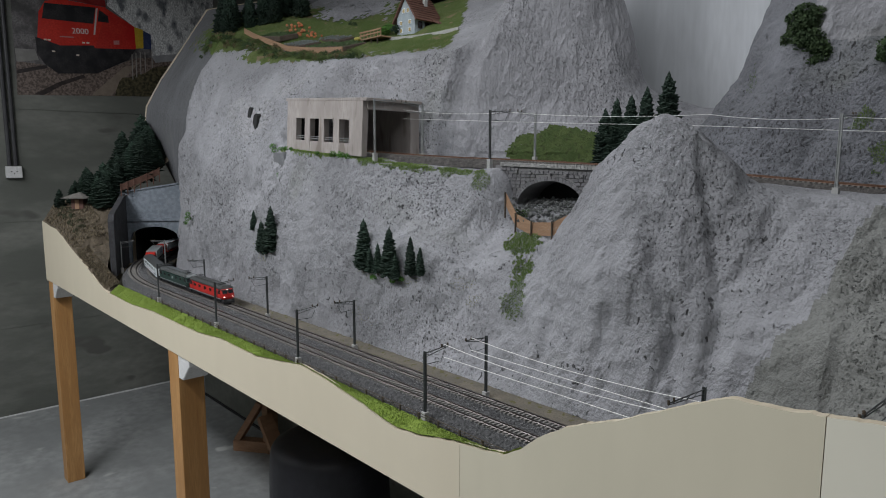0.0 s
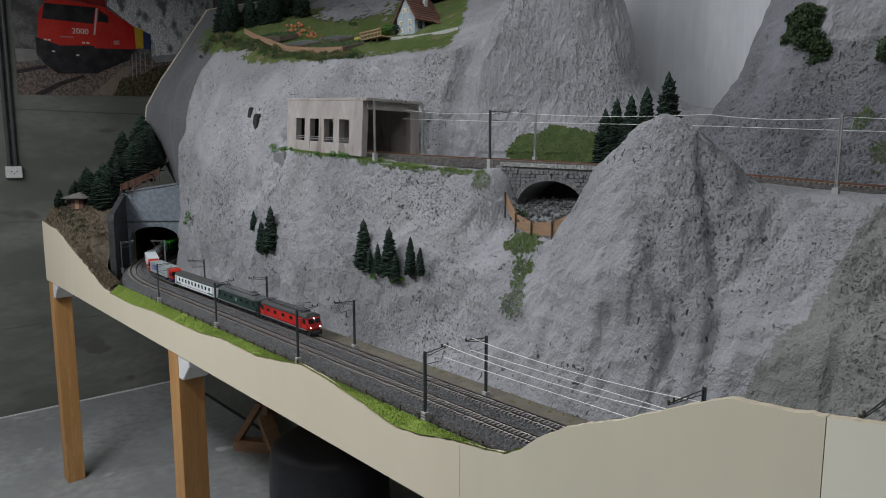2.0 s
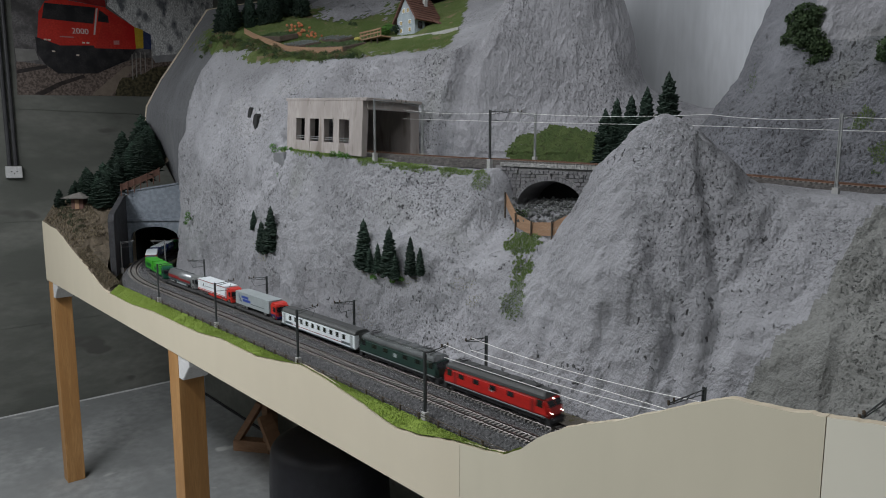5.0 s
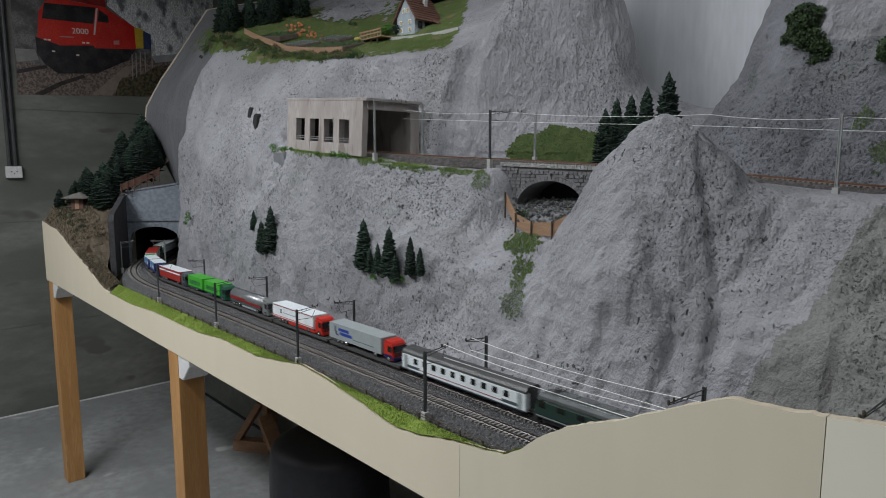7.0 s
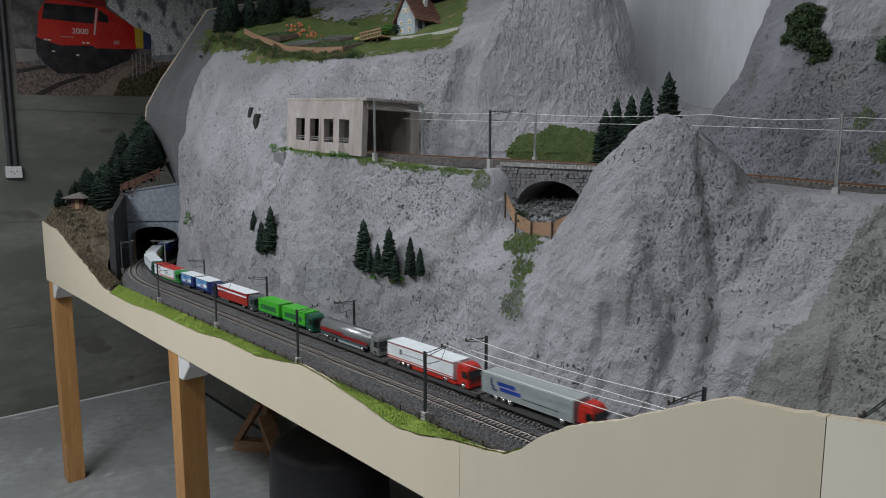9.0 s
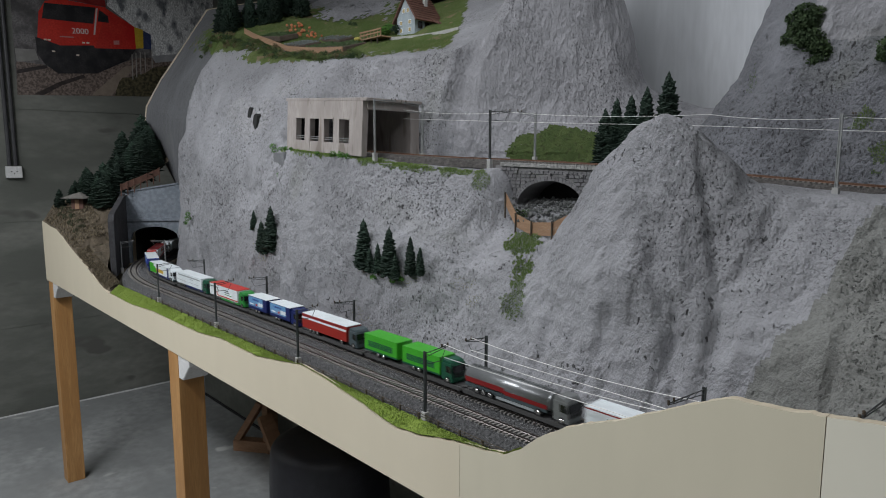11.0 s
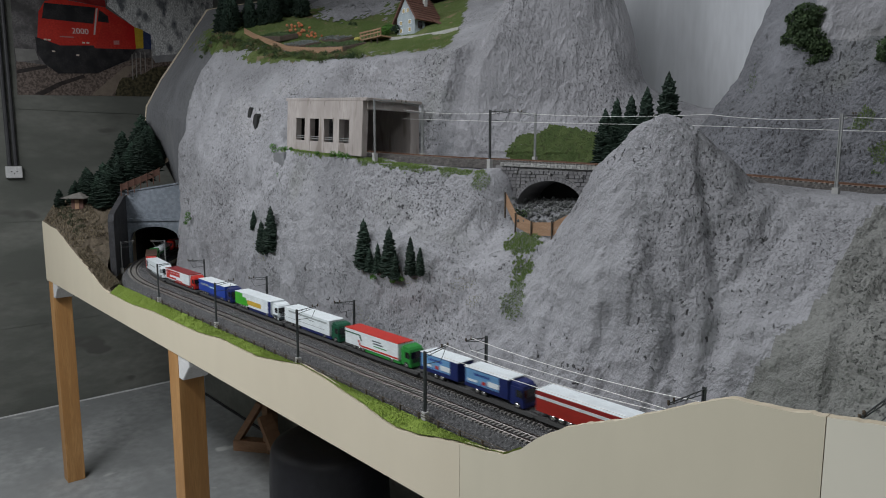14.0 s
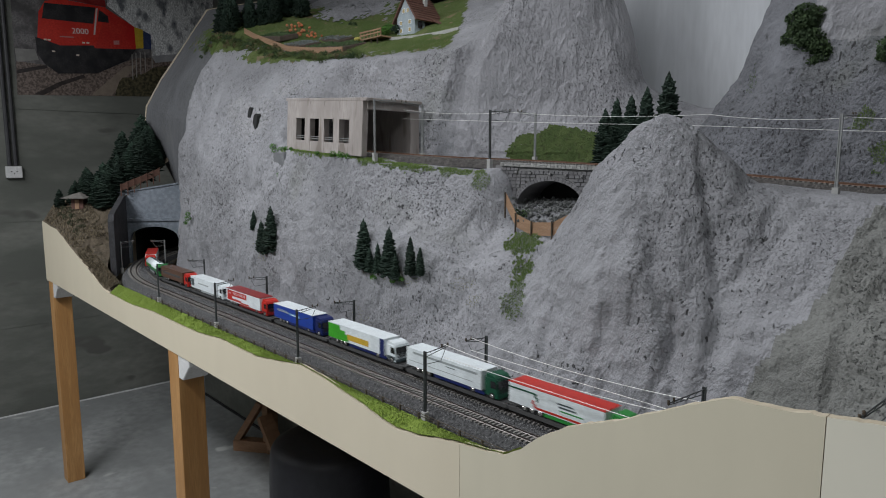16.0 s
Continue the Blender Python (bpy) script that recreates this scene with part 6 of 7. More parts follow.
# ---------------------------------------------------------------- alp: house, garden, fences
def house():
    top = tagged(empty("farmhouse", pose(-1.585, 1.335, ground(-1.585, 1.30, 1.6) - 0.006, 0, 0, 4)), "white and blue model farmhouse with a steep brown tiled roof", "house")
    wallm = mat("house_plaster", (0.34, 0.40, 0.44), (0.42, 0.47, 0.50), 60, 0.8)
    tile = mat("brown_roof_tile", (0.125, 0.058, 0.042), (0.17, 0.085, 0.062), 80, 0.8, vary=0.2)
    timber = mat("house_timber", (0.07, 0.05, 0.045), (0.1, 0.08, 0.07), 60, 0.8)
    w, d, h, rh = 0.038, 0.05, 0.047, 0.056
    bm = bmesh.new()
    prism(bm, [(-w, -0.02), (w, -0.02), (w, h), (0, h + rh), (-w, h)], "y", -d, d)
    body = part("wall", bm, wallm, top)
    for sx in (-1, 1):
        bm = bmesh.new()
        prism(bm, [(sx * (w + 0.012), h - 0.016), (0, h + rh + 0.002), (0, h + rh + 0.007), (sx * (w + 0.015), h - 0.013)], "y", -d - 0.008, d + 0.008)
        roof = part("roof", bm, tile, top)
        for i in range(9):
            f = (i + 0.5) / 9.5
            bm = bmesh.new()
            xx, zz = sx * (w + 0.0135) * f, (h + rh + 0.007) + (h - 0.013 - h - rh - 0.007) * f
            box(bm, xx - 0.0035, xx + 0.0035, -d - 0.0085, d + 0.0085, zz - 0.0008, zz + 0.0008, 0, None)
            part("tile_course", bm, tile, roof)
    bm = bmesh.new()
    box(bm, 0.010, 0.020, 0.01, 0.022, h + 0.03, h + rh + 0.022, 0.001)
    part("chimney", bm, M_FOOT, top, "pale chimney")
    for y in (-d,):
        for x, z in ((-0.02, 0.03), (0.018, 0.03), (-0.02, 0.008), (0.018, 0.008), (-0.008, 0.064), (0.010, 0.064)):
            bm = bmesh.new()
            box(bm, x - 0.006, x + 0.006, y - 0.0015, y, z - 0.006, z + 0.007)
            wnd = part("window", bm, P_WHITE, body)
            bm = bmesh.new()
            box(bm, x - 0.0045, x + 0.0045, y - 0.002, y - 0.0014, z - 0.0045, z + 0.0055)
            part("pane", bm, mat("warm_pane", (0.42, 0.33, 0.16), None, rough=0.2), wnd)
    for y0 in (-0.028, 0.0, 0.028):
        bm = bmesh.new()
        box(bm, w, w + 0.0015, y0 - 0.009, y0 + 0.009, 0.012, 0.032)
        wnd = part("window", bm, timber, body)
        bm = bmesh.new()
        box(bm, w + 0.0014, w + 0.002, y0 - 0.007, y0 + 0.007, 0.014, 0.030)
        part("pane", bm, P_GLASS, wnd)
    bm = bmesh.new()
    box(bm, w + 0.001, w + 0.035, 0.015, d + 0.02, -0.02, 0.026, 0.001)
    part("annex", bm, timber, top, "dark timber annex")
    bm = bmesh.new()
    prism(bm, [(w + 0.0005, 0.042), (w + 0.042, 0.024), (w + 0.042, 0.028), (w + 0.0005, 0.047)], "y", 0.01, d + 0.025)
    part("annex_roof", bm, tile, top)
    return top


house()
shrub("round_bush", [(-1.665, 1.27, 1.745, 0.016), (-1.645, 1.27, 1.75, 0.016)], M_BUSH, "bright green round bush beside the farmhouse", "bush", 0.003, 220)
shrub("round_bush", [(-1.618, 1.275, 1.745, 0.015)], M_NEEDLE, "dark green bush beside the farmhouse", "bush", 0.003, 220)
shrub("round_bush", [(-1.98, 1.37, 1.822, 0.016), (-1.97, 1.375, 1.815, 0.014)], M_NEEDLE_L, "dark bush before the rock outcrop", "bush", 0.003, 180)


def rail_fence(name, pts, h, label, rails=(0.45, 0.9), material=None, board=0.0012):
    top = tagged(empty(name), label, "fence")
    for i, p in enumerate(pts):
        bm = bmesh.new()
        box(bm, p[0] - 0.0012, p[0] + 0.0012, p[1] - 0.0012, p[1] + 0.0012, p[2] - 0.012, p[2] + h)
        part("post", bm, material or M_WOODF, top)
    for a, b in zip(pts, pts[1:]):
        for r in rails:
            bm = bmesh.new()
            cyl(bm, Vector(a) + Vector((0, 0, h * r)), Vector(b) + Vector((0, 0, h * r)), board, seg=6)
            part("rail", bm, material or M_WOODF, top)
    return top


# plank border of the kitchen garden
border = [(-2.27, 1.105, 1.795), (-2.16, 1.09, 1.768), (-2.03, 1.085, 1.742), (-1.94, 1.09, 1.724), (-1.83, 1.10, 1.712), (-1.74, 1.11, 1.700), (-1.68, 1.125, 1.697)]
gb = tagged(empty("garden_border"), "brown plank border of the terraced kitchen garden", "border")
border = [(x, y, ground(x, y, 1.55) + 0.003) for x, y, z in border]
for a, b in zip(border, border[1:]):
    for k in range(2):
        bm = bmesh.new()
        m0 = Vector(a).lerp(Vector(b), 0.5)
        d = Vector(b) - Vector(a)
        mm = Matrix.Translation(m0 + Vector((0, 0, 0.001 + 0.009 * k))) @ d.to_track_quat("X", "Z").to_matrix().to_4x4()
        box(bm, -d.length / 2, d.length / 2, -0.002, 0.002, -0.004, 0.0042, 0, mm)
        part("plank", bm, M_WOODF, gb)
M_SOIL = mat("garden_soil", (0.09, 0.07, 0.055), (0.13, 0.10, 0.08), 90, 0.95, bump=0.6, bump_scale=300)


def bed(name, x0, x1, y0, y1, z, slope, label, rows, crop, stones=False):
    """A raised bed with rows of plants."""
    top = tagged(empty(name, Matrix.Translation(((x0 + x1) / 2, (y0 + y1) / 2, ground((x0 + x1) / 2, (y0 + y1) / 2, 1.55) + 0.006)) @ Euler((slope, 0.14, 0)).to_matrix().to_4x4()), label, "garden bed", "kitchen garden beds")
    w, d = (x1 - x0) / 2, (y1 - y0) / 2
    bm = bmesh.new()
    box(bm, -w, w, -d, d, -0.014, 0.002, 0.002)
    part("soil", bm, M_SOIL, top)
    r = random.Random(rows)
    for k in range(rows):
        bm = bmesh.new()
        xx = -w + 2 * w * (k + 0.5) / rows
        for i in range(9):
            leaf_clump(bm, (xx + r.uniform(-0.002, 0.002), -d + 2 * d * (i + 0.5) / 9, 0.0045), 0.004, 22, r, leaf=0.0022)
        part("plant_row", bm, crop, top)
    return top


M_CROP = mat("crop_green", (0.07, 0.13, 0.05), (0.12, 0.17, 0.08), 90, 0.9)
M_CROPG = mat("crop_grey", (0.26, 0.28, 0.29), (0.17, 0.2, 0.18), 90, 0.9)
bed("garden_bed", -2.17, -2.03, 1.11, 1.18, 1.772, 0.28, "brown garden bed with dark rows of plants", 6, M_CROP)
bed("garden_bed", -2.01, -1.90, 1.11, 1.19, 1.744, 0.28, "garden bed with grey-green rows", 5, M_CROPG)
bed("garden_bed", -1.89, -1.79, 1.12, 1.21, 1.731, 0.28, "garden bed with green vegetable rows", 5, M_CROP)
bed("garden_bed", -1.78, -1.69, 1.13, 1.22, 1.722, 0.28, "garden bed with brown and green rows", 5, M_CROP)
bed("garden_bed", -1.98, -1.84, 1.22, 1.28, 1.768, 0.3, "grey garden bed behind the vegetable rows", 4, M_CROPG)
M_PUMP = mat("pumpkin_orange", (0.55, 0.14, 0.05), (0.6, 0.25, 0.12), 60, 0.6, vary=0.2)
r = random.Random(21)
fl = tagged(empty("flower_bed"), "orange and red flowers in a bed", "flowers")
for k in range(30):
    bm = bmesh.new()
    x = r.uniform(-2.17, -1.97)
    y = 1.24 + (x + 2.17) * -0.1 + r.uniform(-0.03, 0.03)
    bmesh.ops.create_icosphere(bm, subdivisions=1, radius=r.uniform(0.003, 0.006), matrix=Matrix.Translation((x, y, ground(x, y, 1.55) + r.uniform(0.002, 0.008))))
    part("blossom", bm, M_PUMP, fl)
bm = bmesh.new()
bmesh.ops.create_icosphere(bm, subdivisions=2, radius=0.011, matrix=Matrix.Translation((-1.76, 1.235, ground(-1.76, 1.235, 1.55) + 0.008)) @ Matrix.Diagonal((1.3, 1, 0.7, 1)))
tagged(link_mesh("yellow_flowers", bm, mat("yellow_bloom", (0.5, 0.42, 0.1), (0.3, 0.3, 0.1), 120, 0.9, bump=0.8, bump_scale=300)), "pale yellow flower cushion in the garden", "flowers")
# timber deck on posts before the house
deck = tagged(empty("timber_deck"), "brown timber deck with railing on posts", "deck")
for k in range(8):
    bm = bmesh.new()
    x = -1.72 + k * 0.0135
    box(bm, x, x + 0.0125, 1.215, 1.262, 1.716, 1.7195)
    part("plank", bm, M_WOODF, deck)
for x in (-1.70, -1.665, -1.635):
    bm = bmesh.new()
    box(bm, x - 0.0014, x + 0.0014, 1.217, 1.220, 1.672, 1.7158)
    part("post", bm, M_BARK, deck)
for zz in (1.727, 1.736):
    bm = bmesh.new()
    box(bm, -1.72, -1.614, 1.2135, 1.2155, zz, zz + 0.004)
    part("rail", bm, M_WOODF, deck)
for k in range(7):
    bm = bmesh.new()
    x = -1.718 + k * 0.017
    box(bm, x, x + 0.0025, 1.2157, 1.2177, 1.7196, 1.742)
    part("baluster", bm, M_WOODF, deck)
# pale path wall up to the right of the house
pw = smooth_line([(-1.62, 1.255, ground(-1.62, 1.255, 1.55)), (-1.53, 1.265, ground(-1.53, 1.265, 1.55)), (-1.45, 1.285, ground(-1.45, 1.285, 1.55)), (-1.38, 1.31, ground(-1.38, 1.31, 1.55))], 0.01)
bm = bmesh.new()
sweep(bm, pw, [(-0.003, -0.012), (-0.003, 0.006), (0.003, 0.006), (0.003, -0.012)])
tagged(link_mesh("path_kerb", bm, M_FOOT), "pale kerb along the alp path", "kerb")

# shed and hedge on the hill
shed = tagged(empty("shed", pose(-2.86, 0.685, hill_z(-2.86, 0.685) - 0.004, 0, 0, -50)), "small brown wooden shed with a pale hipped roof", "shed")
bm = bmesh.new()
box(bm, -0.022, 0.022, -0.018, 0.018, -0.01, 0.026)
part("wall", bm, mat("shed_wood", (0.11, 0.055, 0.045), (0.15, 0.08, 0.06), 60, 0.8, stretch=(6, 6, 0.5)), shed)
bm = bmesh.new()
vs = [bm.verts.new(p) for p in ((-0.042, -0.036, 0.022), (0.042, -0.036, 0.022), (0.042, 0.036, 0.022), (-0.042, 0.036, 0.022), (-0.012, 0, 0.038), (0.012, 0, 0.038))]
for f in ((0, 1, 5, 4), (1, 2, 5), (2, 3, 4, 5), (3, 0, 4), (3, 2, 1, 0)):
    bm.faces.new([vs[i] for i in f])
part("roof", bm, mat("pale_shingle", (0.17, 0.16, 0.145), (0.12, 0.11, 0.10), 60, 0.9), shed)
bm = bmesh.new()
box(bm, 0.0221, 0.0235, -0.006, 0.006, -0.008, 0.018)
part("door", bm, M_WOODF, shed)
for o in shed.children:
    for v in o.data.vertices:
        v.co *= 1.4
M_DRY = mat("dry_scrub", (0.04, 0.05, 0.025), (0.08, 0.08, 0.045), 60, 0.95)
for k in range(12):
    x, y = -2.93 + 0.024 * k, 0.632 + 0.006 * (k % 3)
    shrub("bank_shrub", [(x, y, hill_z(x, y) - 0.012 * (k % 2), 0.014), (x + 0.012, y - 0.012, hill_z(x, y) - 0.022, 0.013)], M_DRY, "dry brown scrub on the bank", "bush", 0.0028, 120, "scrub on the bank")
board_red = mat("dark_fence_board", (0.115, 0.055, 0.04), (0.16, 0.085, 0.06), 50, 0.8)
hf = [Vector((-2.665, 0.772 + 0.024 * k, 1.240 + 0.0098 * k)) for k in range(7)]
hill_fence = tagged(empty("hill_fence"), "reddish brown board fence above the tunnel portal", "fence")
for a, b in zip(hf, hf[1:]):
    for k in range(3):
        bm = bmesh.new()
        d = b - a
        box(bm, -d.length / 2 + 0.0003, d.length / 2 - 0.0003, -0.0012, 0.0012, -0.0038, 0.0038, 0, Matrix.Translation((a + b) / 2 + Vector((0, 0, 0.001 + 0.0082 * k))) @ d.to_track_quat("X", "Z").to_matrix().to_4x4())
        part("board", bm, board_red, hill_fence)
for a in hf:
    bm = bmesh.new()
    box(bm, a.x + 0.0014, a.x + 0.0042, a.y - 0.0016, a.y + 0.0016, a.z - 0.03, a.z + 0.024)
    part("post", bm, board_red, hill_fence)
# low lineside fence
lf = [(x, 0.6125, 0.963) for x in np.arange(-1.9, -0.42, 0.045)]
rail_fence("lineside_fence", lf, 0.010, "low dark wooden fence beside the ballast", (0.55, 0.95), M_BARK, 0.0006)

# ---------------------------------------------------------------- cellar: poster, outlet, cable, bin, trestle
poster = tagged(empty("wall_poster"), "large photo poster of a red locomotive and snowy trees", "poster")
PX = -4.0495


def sheet(name, pts, material, depth):
    bm = bmesh.new()
    prism(bm, pts, "x", PX, PX + 0.0008 + depth * 0.0004)
    return part(name, bm, material, poster)


def printed(name, a, b, s, **k):
    up = [tuple(min(0.95, c * 1.45) for c in q) if q else None for q in (a, b)]
    return mat(name, up[0], up[1], s, 0.25, **k)


sheet("paper", [(0.704, 1.688), (1.441, 1.725), (1.78, 2.321), (1.78, 2.40), (0.709, 2.36)], printed("print_dark_trees", (0.04, 0.037, 0.038), (0.16, 0.15, 0.152), 14, detail=6), 0)
sheet("snow_tree_print", [(1.178, 2.37), (1.77, 2.395), (1.77, 2.173), (1.58, 1.973), (1.387, 1.953), (1.389, 2.073), (1.3, 2.105), (1.163, 2.201)], printed("print_snow_trees", (0.06, 0.065, 0.08), (0.66, 0.68, 0.70), 13, low=0.37, high=0.50, detail=7, stretch=(1, 1.6, 1.0)), 1)
sheet("pale_strip", [(0.708, 1.922), (0.799, 1.927), (0.813, 1.874), (0.712, 1.854)], printed("print_platform", (0.20, 0.195, 0.185), (0.15, 0.145, 0.14), 30), 1)
sheet("gravel", [(0.71, 1.859), (0.838, 1.852), (0.899, 1.817), (1.09, 1.834), (1.3, 1.933), (1.58, 1.967), (1.443, 1.726), (0.704, 1.689)], printed("print_gravel", (0.05, 0.038, 0.033), (0.21, 0.165, 0.145), 95, detail=6), 1)
sheet("path", [(1.053, 1.709), (1.157, 1.713), (1.303, 1.896), (1.234, 1.879)], printed("print_path", (0.19, 0.155, 0.125), (0.15, 0.12, 0.10), 40), 2)
sheet("shrubs", [(1.173, 1.714), (1.20, 1.79), (1.22, 1.818), (1.26, 1.822), (1.295, 1.841), (1.34, 1.85), (1.394, 1.888), (1.473, 1.906), (1.421, 1.725)], printed("print_shrubs", (0.02, 0.02, 0.014), (0.10, 0.085, 0.05), 60, detail=6), 3)
dark_rail = printed("print_rail", (0.022, 0.018, 0.018), (0.04, 0.032, 0.03), 40)
sheet("rail_line", [(0.711, 1.816), (0.847, 1.853), (0.85, 1.836), (0.71, 1.796)], dark_rail, 2)
sheet("rail_line", [(0.773, 1.694), (0.895, 1.766), (1.021, 1.818), (1.03, 1.803), (0.913, 1.752), (0.827, 1.697)], dark_rail, 2)
red = printed("print_red", (0.40, 0.018, 0.012), (0.47, 0.03, 0.018), 12)
black = printed("print_black", (0.010, 0.010, 0.012), (0.03, 0.028, 0.03), 20)
sheet("loco_side", [(1.152, 2.189), (1.3, 2.105), (1.303, 1.982), (1.089, 1.964)], printed("print_red_side", (0.34, 0.012, 0.012), (0.40, 0.03, 0.02), 12), 4)
sheet("loco_front", [(0.815, 2.002), (0.828, 2.121), (0.859, 2.177), (0.925, 2.201), (1.157, 2.19), (1.089, 1.964), (0.918, 1.955), (0.811, 1.978)], red, 5)
sheet("loco_roof", [(0.859, 2.18), (0.90, 2.23), (1.15, 2.25), (1.157, 2.193), (0.925, 2.203)], printed("print_dark_red", (0.14, 0.01, 0.01), (0.2, 0.02, 0.02), 20), 4)
sheet("loco_window", [(0.856, 2.169), (1.103, 2.182), (1.087, 2.093), (0.841, 2.089)], black, 6)
sheet("yellow_van", [(1.3, 2.105), (1.347, 2.095), (1.344, 1.992), (1.303, 1.986)], printed("print_yellow", (0.42, 0.29, 0.03), (0.36, 0.24, 0.03), 20), 5)
sheet("van_side", [(1.35, 2.09), (1.389, 2.073), (1.387, 1.992), (1.346, 1.987)], printed("print_blue_van", (0.025, 0.035, 0.09), (0.04, 0.05, 0.1), 20), 5)
sheet("loco_under", [(0.804, 1.991), (0.918, 1.96), (1.08, 1.978), (1.089, 1.964), (1.303, 1.982), (1.257, 1.918), (1.09, 1.829), (0.899, 1.812), (0.838, 1.857), (0.807, 1.913)], black, 6)
sheet("cab_pillar", [(1.105, 2.177), (1.114, 2.179), (1.093, 2.037), (1.084, 2.036)], printed("print_pale", (0.42, 0.36, 0.34), None, 10), 6)
sheet("side_window", [(1.12, 2.174), (1.164, 2.145), (1.167, 2.109), (1.11, 2.109)], black, 6)
sheet("trackside_wall", [(1.387, 1.953), (1.56, 1.985), (1.55, 1.945), (1.407, 1.917)], printed("print_grey_wall", (0.26, 0.26, 0.27), (0.17, 0.17, 0.18), 20), 3)
for y, z0, z1 in ((1.274, 1.812, 1.953), (1.296, 1.825, 1.961), (1.320, 1.843, 1.969), (1.346, 1.862, 1.973), (1.385, 1.887, 1.981)):
    sheet("printed_post", [(y, z0), (y + 0.003, z1), (y + 0.007, z1), (y + 0.004, z0)], printed("print_post", (0.2, 0.19, 0.18), None, 10), 7)
for y, z in ((0.849, 1.982), (0.867, 1.983), (1.032, 1.987), (1.053, 1.988), (0.884, 1.926), (0.999, 1.918)):
    sheet("printed_lamp", [(y - 0.007, z - 0.004), (y + 0.007, z - 0.004), (y + 0.007, z + 0.004), (y - 0.007, z + 0.004)], printed("print_lamp", (0.5, 0.42, 0.36), None, 10), 7)
sheet("lettering_bar", [(0.918, 2.003), (0.985, 2.007), (0.985, 2.013), (0.918, 2.009)], printed("print_small_letters", (0.4, 0.2, 0.18), (0.3, 0.1, 0.1), 200), 7)
sheet("lettering_bar", [(1.185, 1.995), (1.215, 1.998), (1.215, 2.020), (1.185, 2.016)], printed("print_side_letters", (0.42, 0.2, 0.18), (0.35, 0.1, 0.1), 200), 7)
cu = bpy.data.curves.new("number", "FONT")
cu.body, cu.size, cu.extrude = "2000", 0.041, 0.0002
tx = bpy.data.objects.new("number", cu)
nm = bpy.data.meshes.new_from_object(tx)
nm.materials.append(printed("print_white", (0.55, 0.5, 0.48), None, 10))
no = new("number", nm)
no.parent = poster
no.matrix_basis = Matrix.Translation((PX + 0.0042, 0.978, 2.030)) @ Matrix(((0, 0, 1, 0), (1, 0, 0, 0), (0.1, 1, 0, 0), (0, 0, 0, 1)))

socket = tagged(empty("power_outlet", pose(-4.05, 0.656, 1.292)), "white surface-mounted power outlet with a dark conduit", "power outlet")
bm = bmesh.new()
box(bm, 0, 0.03, -0.036, 0.036, -0.030, 0.030, 0.004)
part("cover", bm, M_BRACKET, socket)
for dy, dz in ((-0.012, 0.003), (0.012, 0.003), (0.0, -0.008)):
    bm = bmesh.new()
    cyl(bm, (0.0301, dy, dz), (0.0308, dy, dz), 0.0032, seg=10)
    part("socket_hole", bm, P_BLACK, socket)
cond = tagged(empty("conduit"), "dark grey cable conduit down the wall", "conduit", kind="structure")
for y in (0.640, 0.668):
    bm = bmesh.new()
    cyl(bm, (-4.036, y, 1.322), (-4.036, y, 2.6), 0.010, seg=10)
    part("pipe", bm, mat("conduit_plastic", (0.05, 0.05, 0.055), (0.07, 0.07, 0.075), 30, 0.5), cond)
bm = bmesh.new()
sweep(bm, smooth_line([(-4.02, -1.0, 0.006), (-4.03, 0.5, 0.006), (-4.02, 1.4, 0.006), (-4.03, 3.0, 0.006)], 0.1), [(-0.003, -0.006), (0.003, -0.006), (0.003, 0.0), (-0.003, 0.0)])
tagged(link_mesh("floor_cable", bm, M_BRACKET), "white cable along the foot of the wall", "cable")


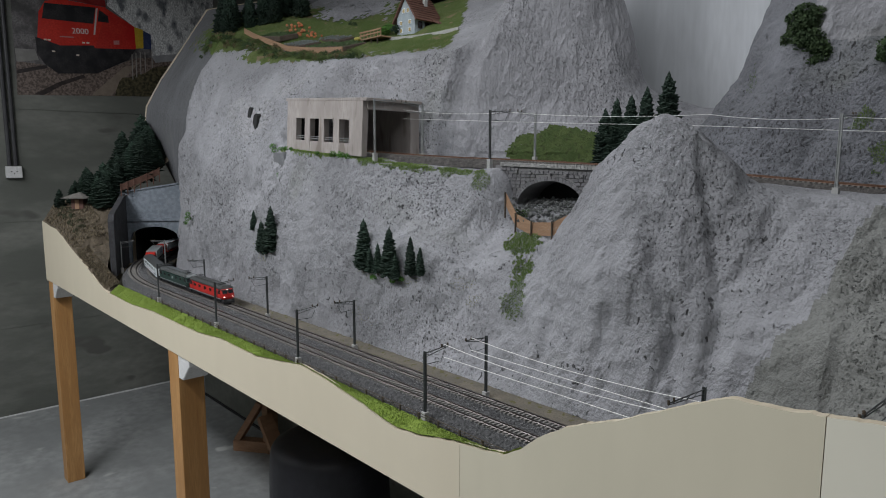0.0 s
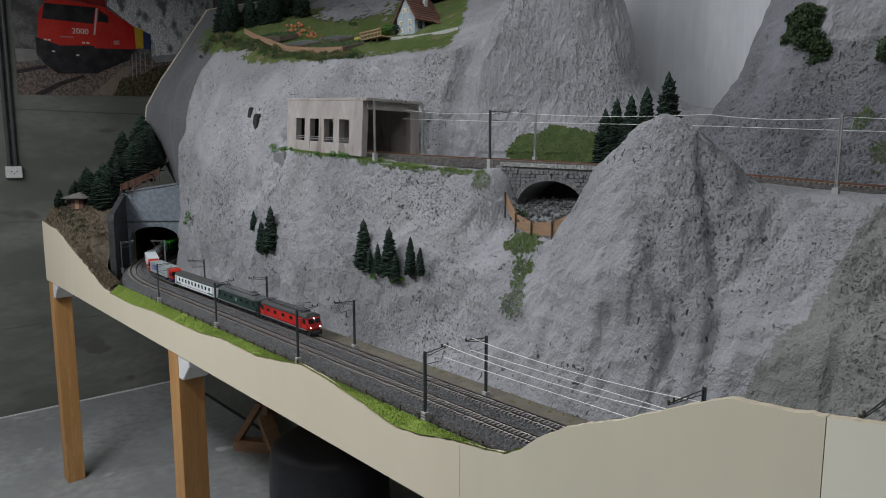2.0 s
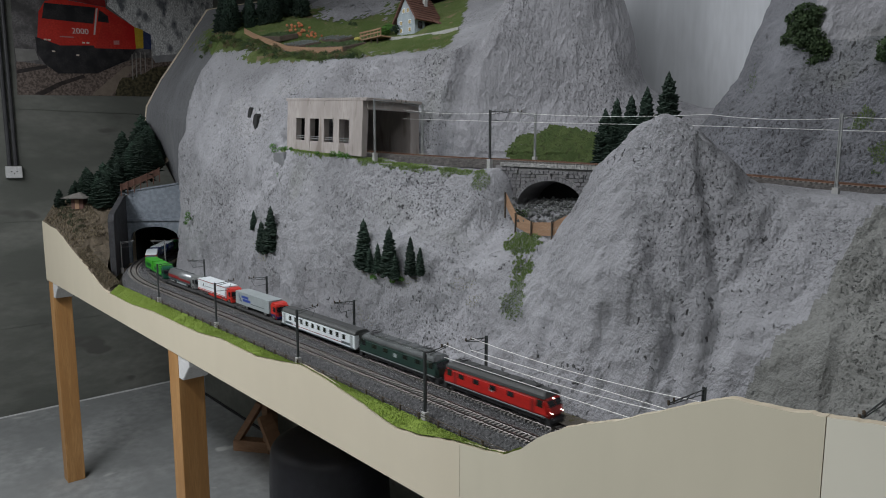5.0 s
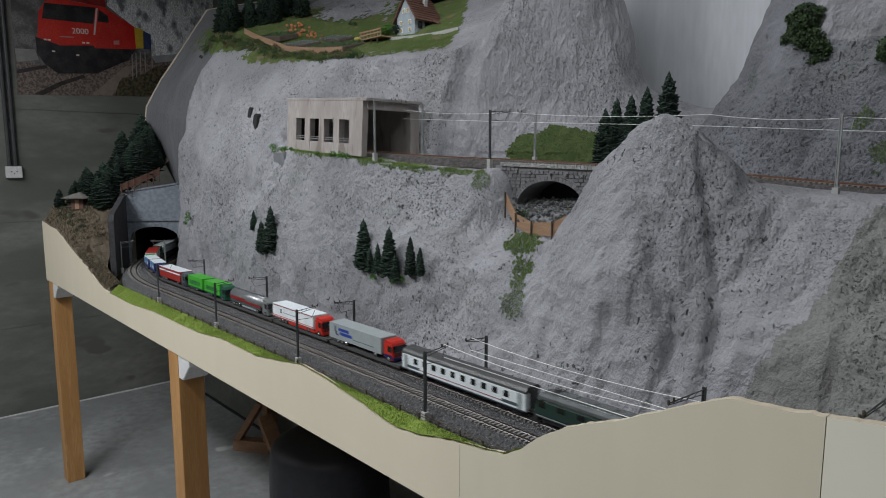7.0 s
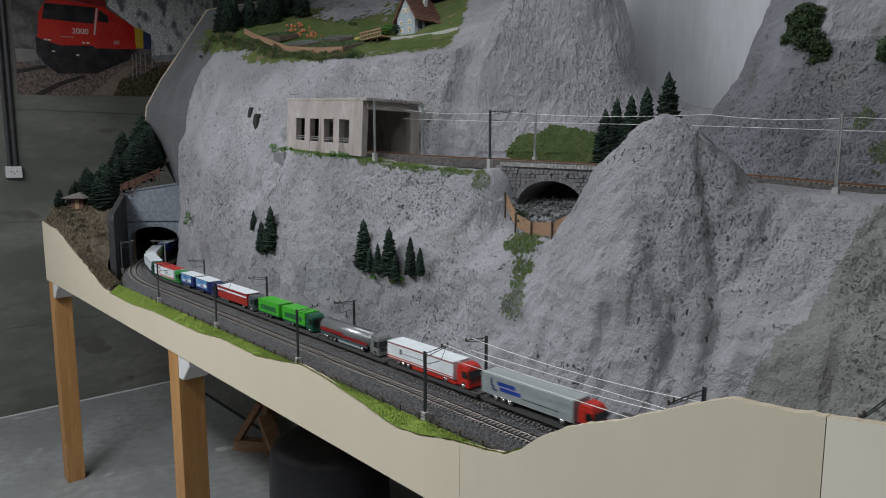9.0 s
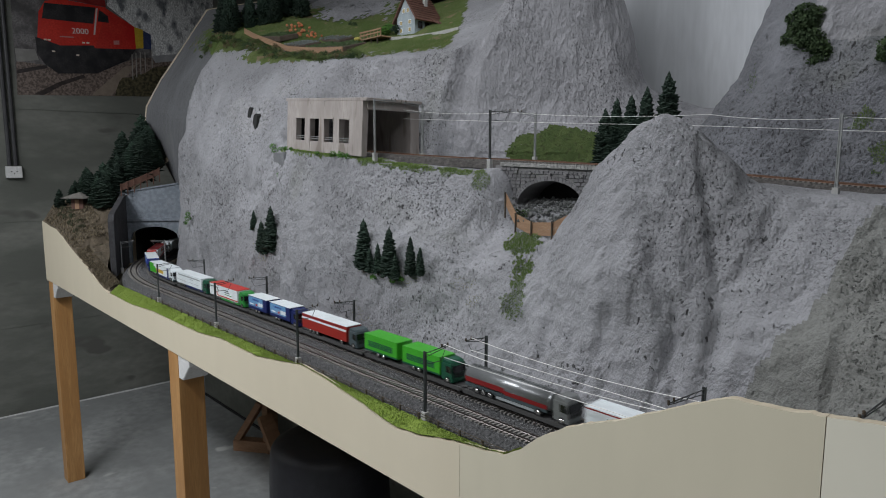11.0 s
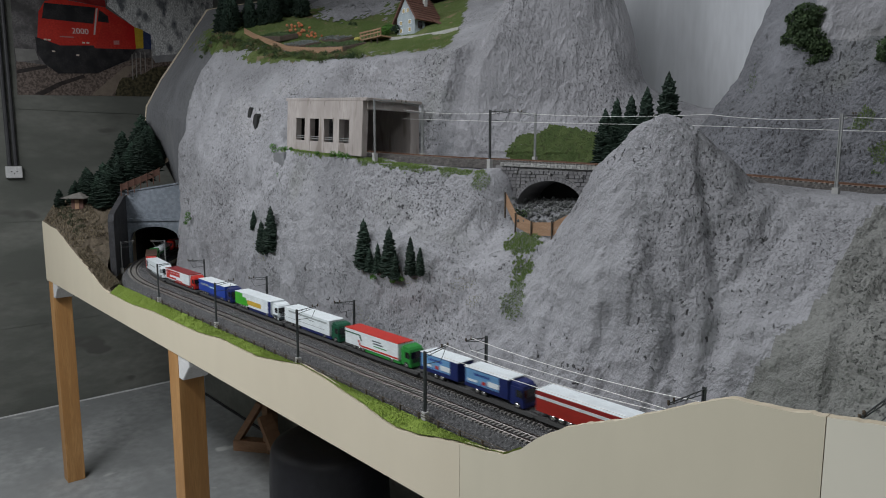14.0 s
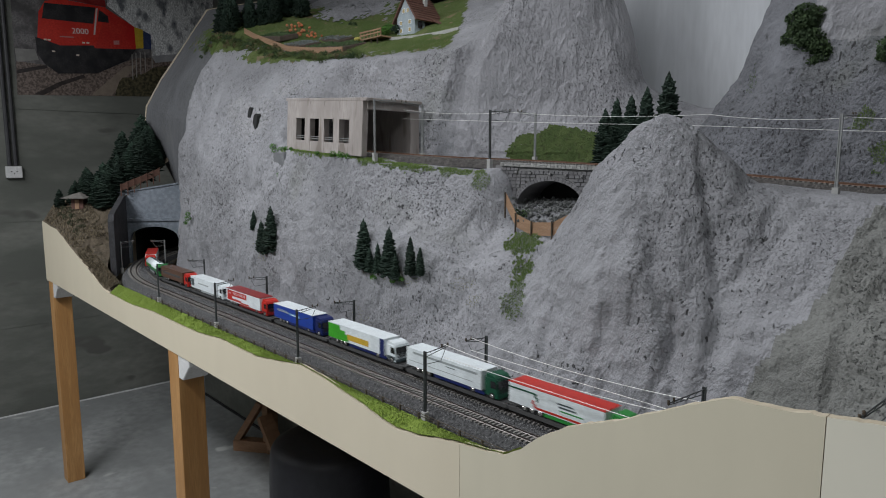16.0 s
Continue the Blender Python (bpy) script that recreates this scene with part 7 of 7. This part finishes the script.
def bin_():
    """A round bin under a black sack that hangs in folds."""
    top = tagged(empty("covered_bin", pose(-1.655, 1.03, 0)), "round bin under a black sack hanging in folds", "bin")
    n, prof_ = 96, [(0.0, 0.520), (0.05, 0.519), (0.10, 0.516), (0.14, 0.511), (0.163, 0.503), (0.173, 0.490), (0.177, 0.470), (0.179, 0.42), (0.181, 0.33), (0.184, 0.22), (0.187, 0.10), (0.188, 0.004)]
    pts = np.zeros((n + 1, len(prof_), 3))
    for i in range(n + 1):
        a = 2 * math.pi * i / n
        for j, (r, z) in enumerate(prof_):
            f = max(0.0, (0.49 - z) / 0.49)
            fold = 0.010 * f ** 0.6 * (noise.noise(Vector((math.cos(a) * 3.4, math.sin(a) * 3.4, z * 1.2))) + 0.5 * noise.noise(Vector((math.cos(a) * 9, math.sin(a) * 9, z * 2))))
            pts[i, j] = ((r + fold) * math.cos(a), (r + fold) * math.sin(a), z + 0.003 * noise.noise(Vector((r * math.cos(a) * 14, r * math.sin(a) * 14, 1.0))) * (z > 0.4))
    grid_mesh("sack", pts, mat("black_cloth", (0.013, 0.013, 0.018), (0.022, 0.022, 0.029), 30, 0.5, bump=0.25, bump_scale=260), top)


bin_()
tres = tagged(empty("trestle"), "rough brown wooden trestle with braces under the layout", "trestle")
M_OLDWOOD = mat("old_brown_wood", (0.30, 0.165, 0.095), (0.40, 0.235, 0.14), 12, 0.7, stretch=(1, 1, 4), bump=0.1)
# the beam at the foot mostly stands in for a shadow on the floor
for nm_, a, b, w, thick in (("post", (-2.71, 1.37, 0.0), (-2.71, 1.37, 0.866), 0.027, 0.027), ("brace", (-2.665, 1.32, 0.20), (-2.52, 1.33, 0.012), 0.034, 0.012), ("brace", (-2.74, 1.345, 0.24), (-2.84, 1.275, 0.05), 0.027, 0.014),
                            ("foot_beam", (-2.85, 1.262, 0.026), (-2.47, 1.55, 0.026), 0.026, 0.026)):
    a, b = Vector(a), Vector(b)
    bm = bmesh.new()
    d = b - a
    box(bm, -w, w, -thick, thick, -d.length / 2, d.length / 2, 0.002, Matrix.Translation((a + b) / 2) @ d.to_track_quat("Z", "Y").to_matrix().to_4x4())
    part(nm_, bm, M_OLDWOOD, tres)
for dx, dz in ((-0.012, 0.0), (0.014, -0.012)):
    bm = bmesh.new()
    cyl(bm, (-2.655 + dx, 1.3065, 0.19 + dz), (-2.655 + dx, 1.3035, 0.19 + dz), 0.004, seg=10)
    part("screw", bm, P_CHROME, tres)
slab("partition_panel", -3.66, -0.9, 1.452, 1.476, 0.012, 0.82, M_CONC, "grey panel closing the space under the layout")
slab("partition_skirting", -3.66, -0.9, 1.443, 1.4515, 0.0, 0.011, P_BLACK, "black strip along the panel's foot", cat="trim")

bm = bmesh.new()
box(bm, -1.60, -1.545, 0.846, 0.875, 1.325, 1.372, 0.002)
tagged(link_mesh("retaining_block", bm, mat("grey_slab", (0.16, 0.165, 0.175), (0.21, 0.215, 0.225), 30, 0.8, bump=0.3)), "small grey retaining slab below the gallery", "slab", kind="structure")


motions()
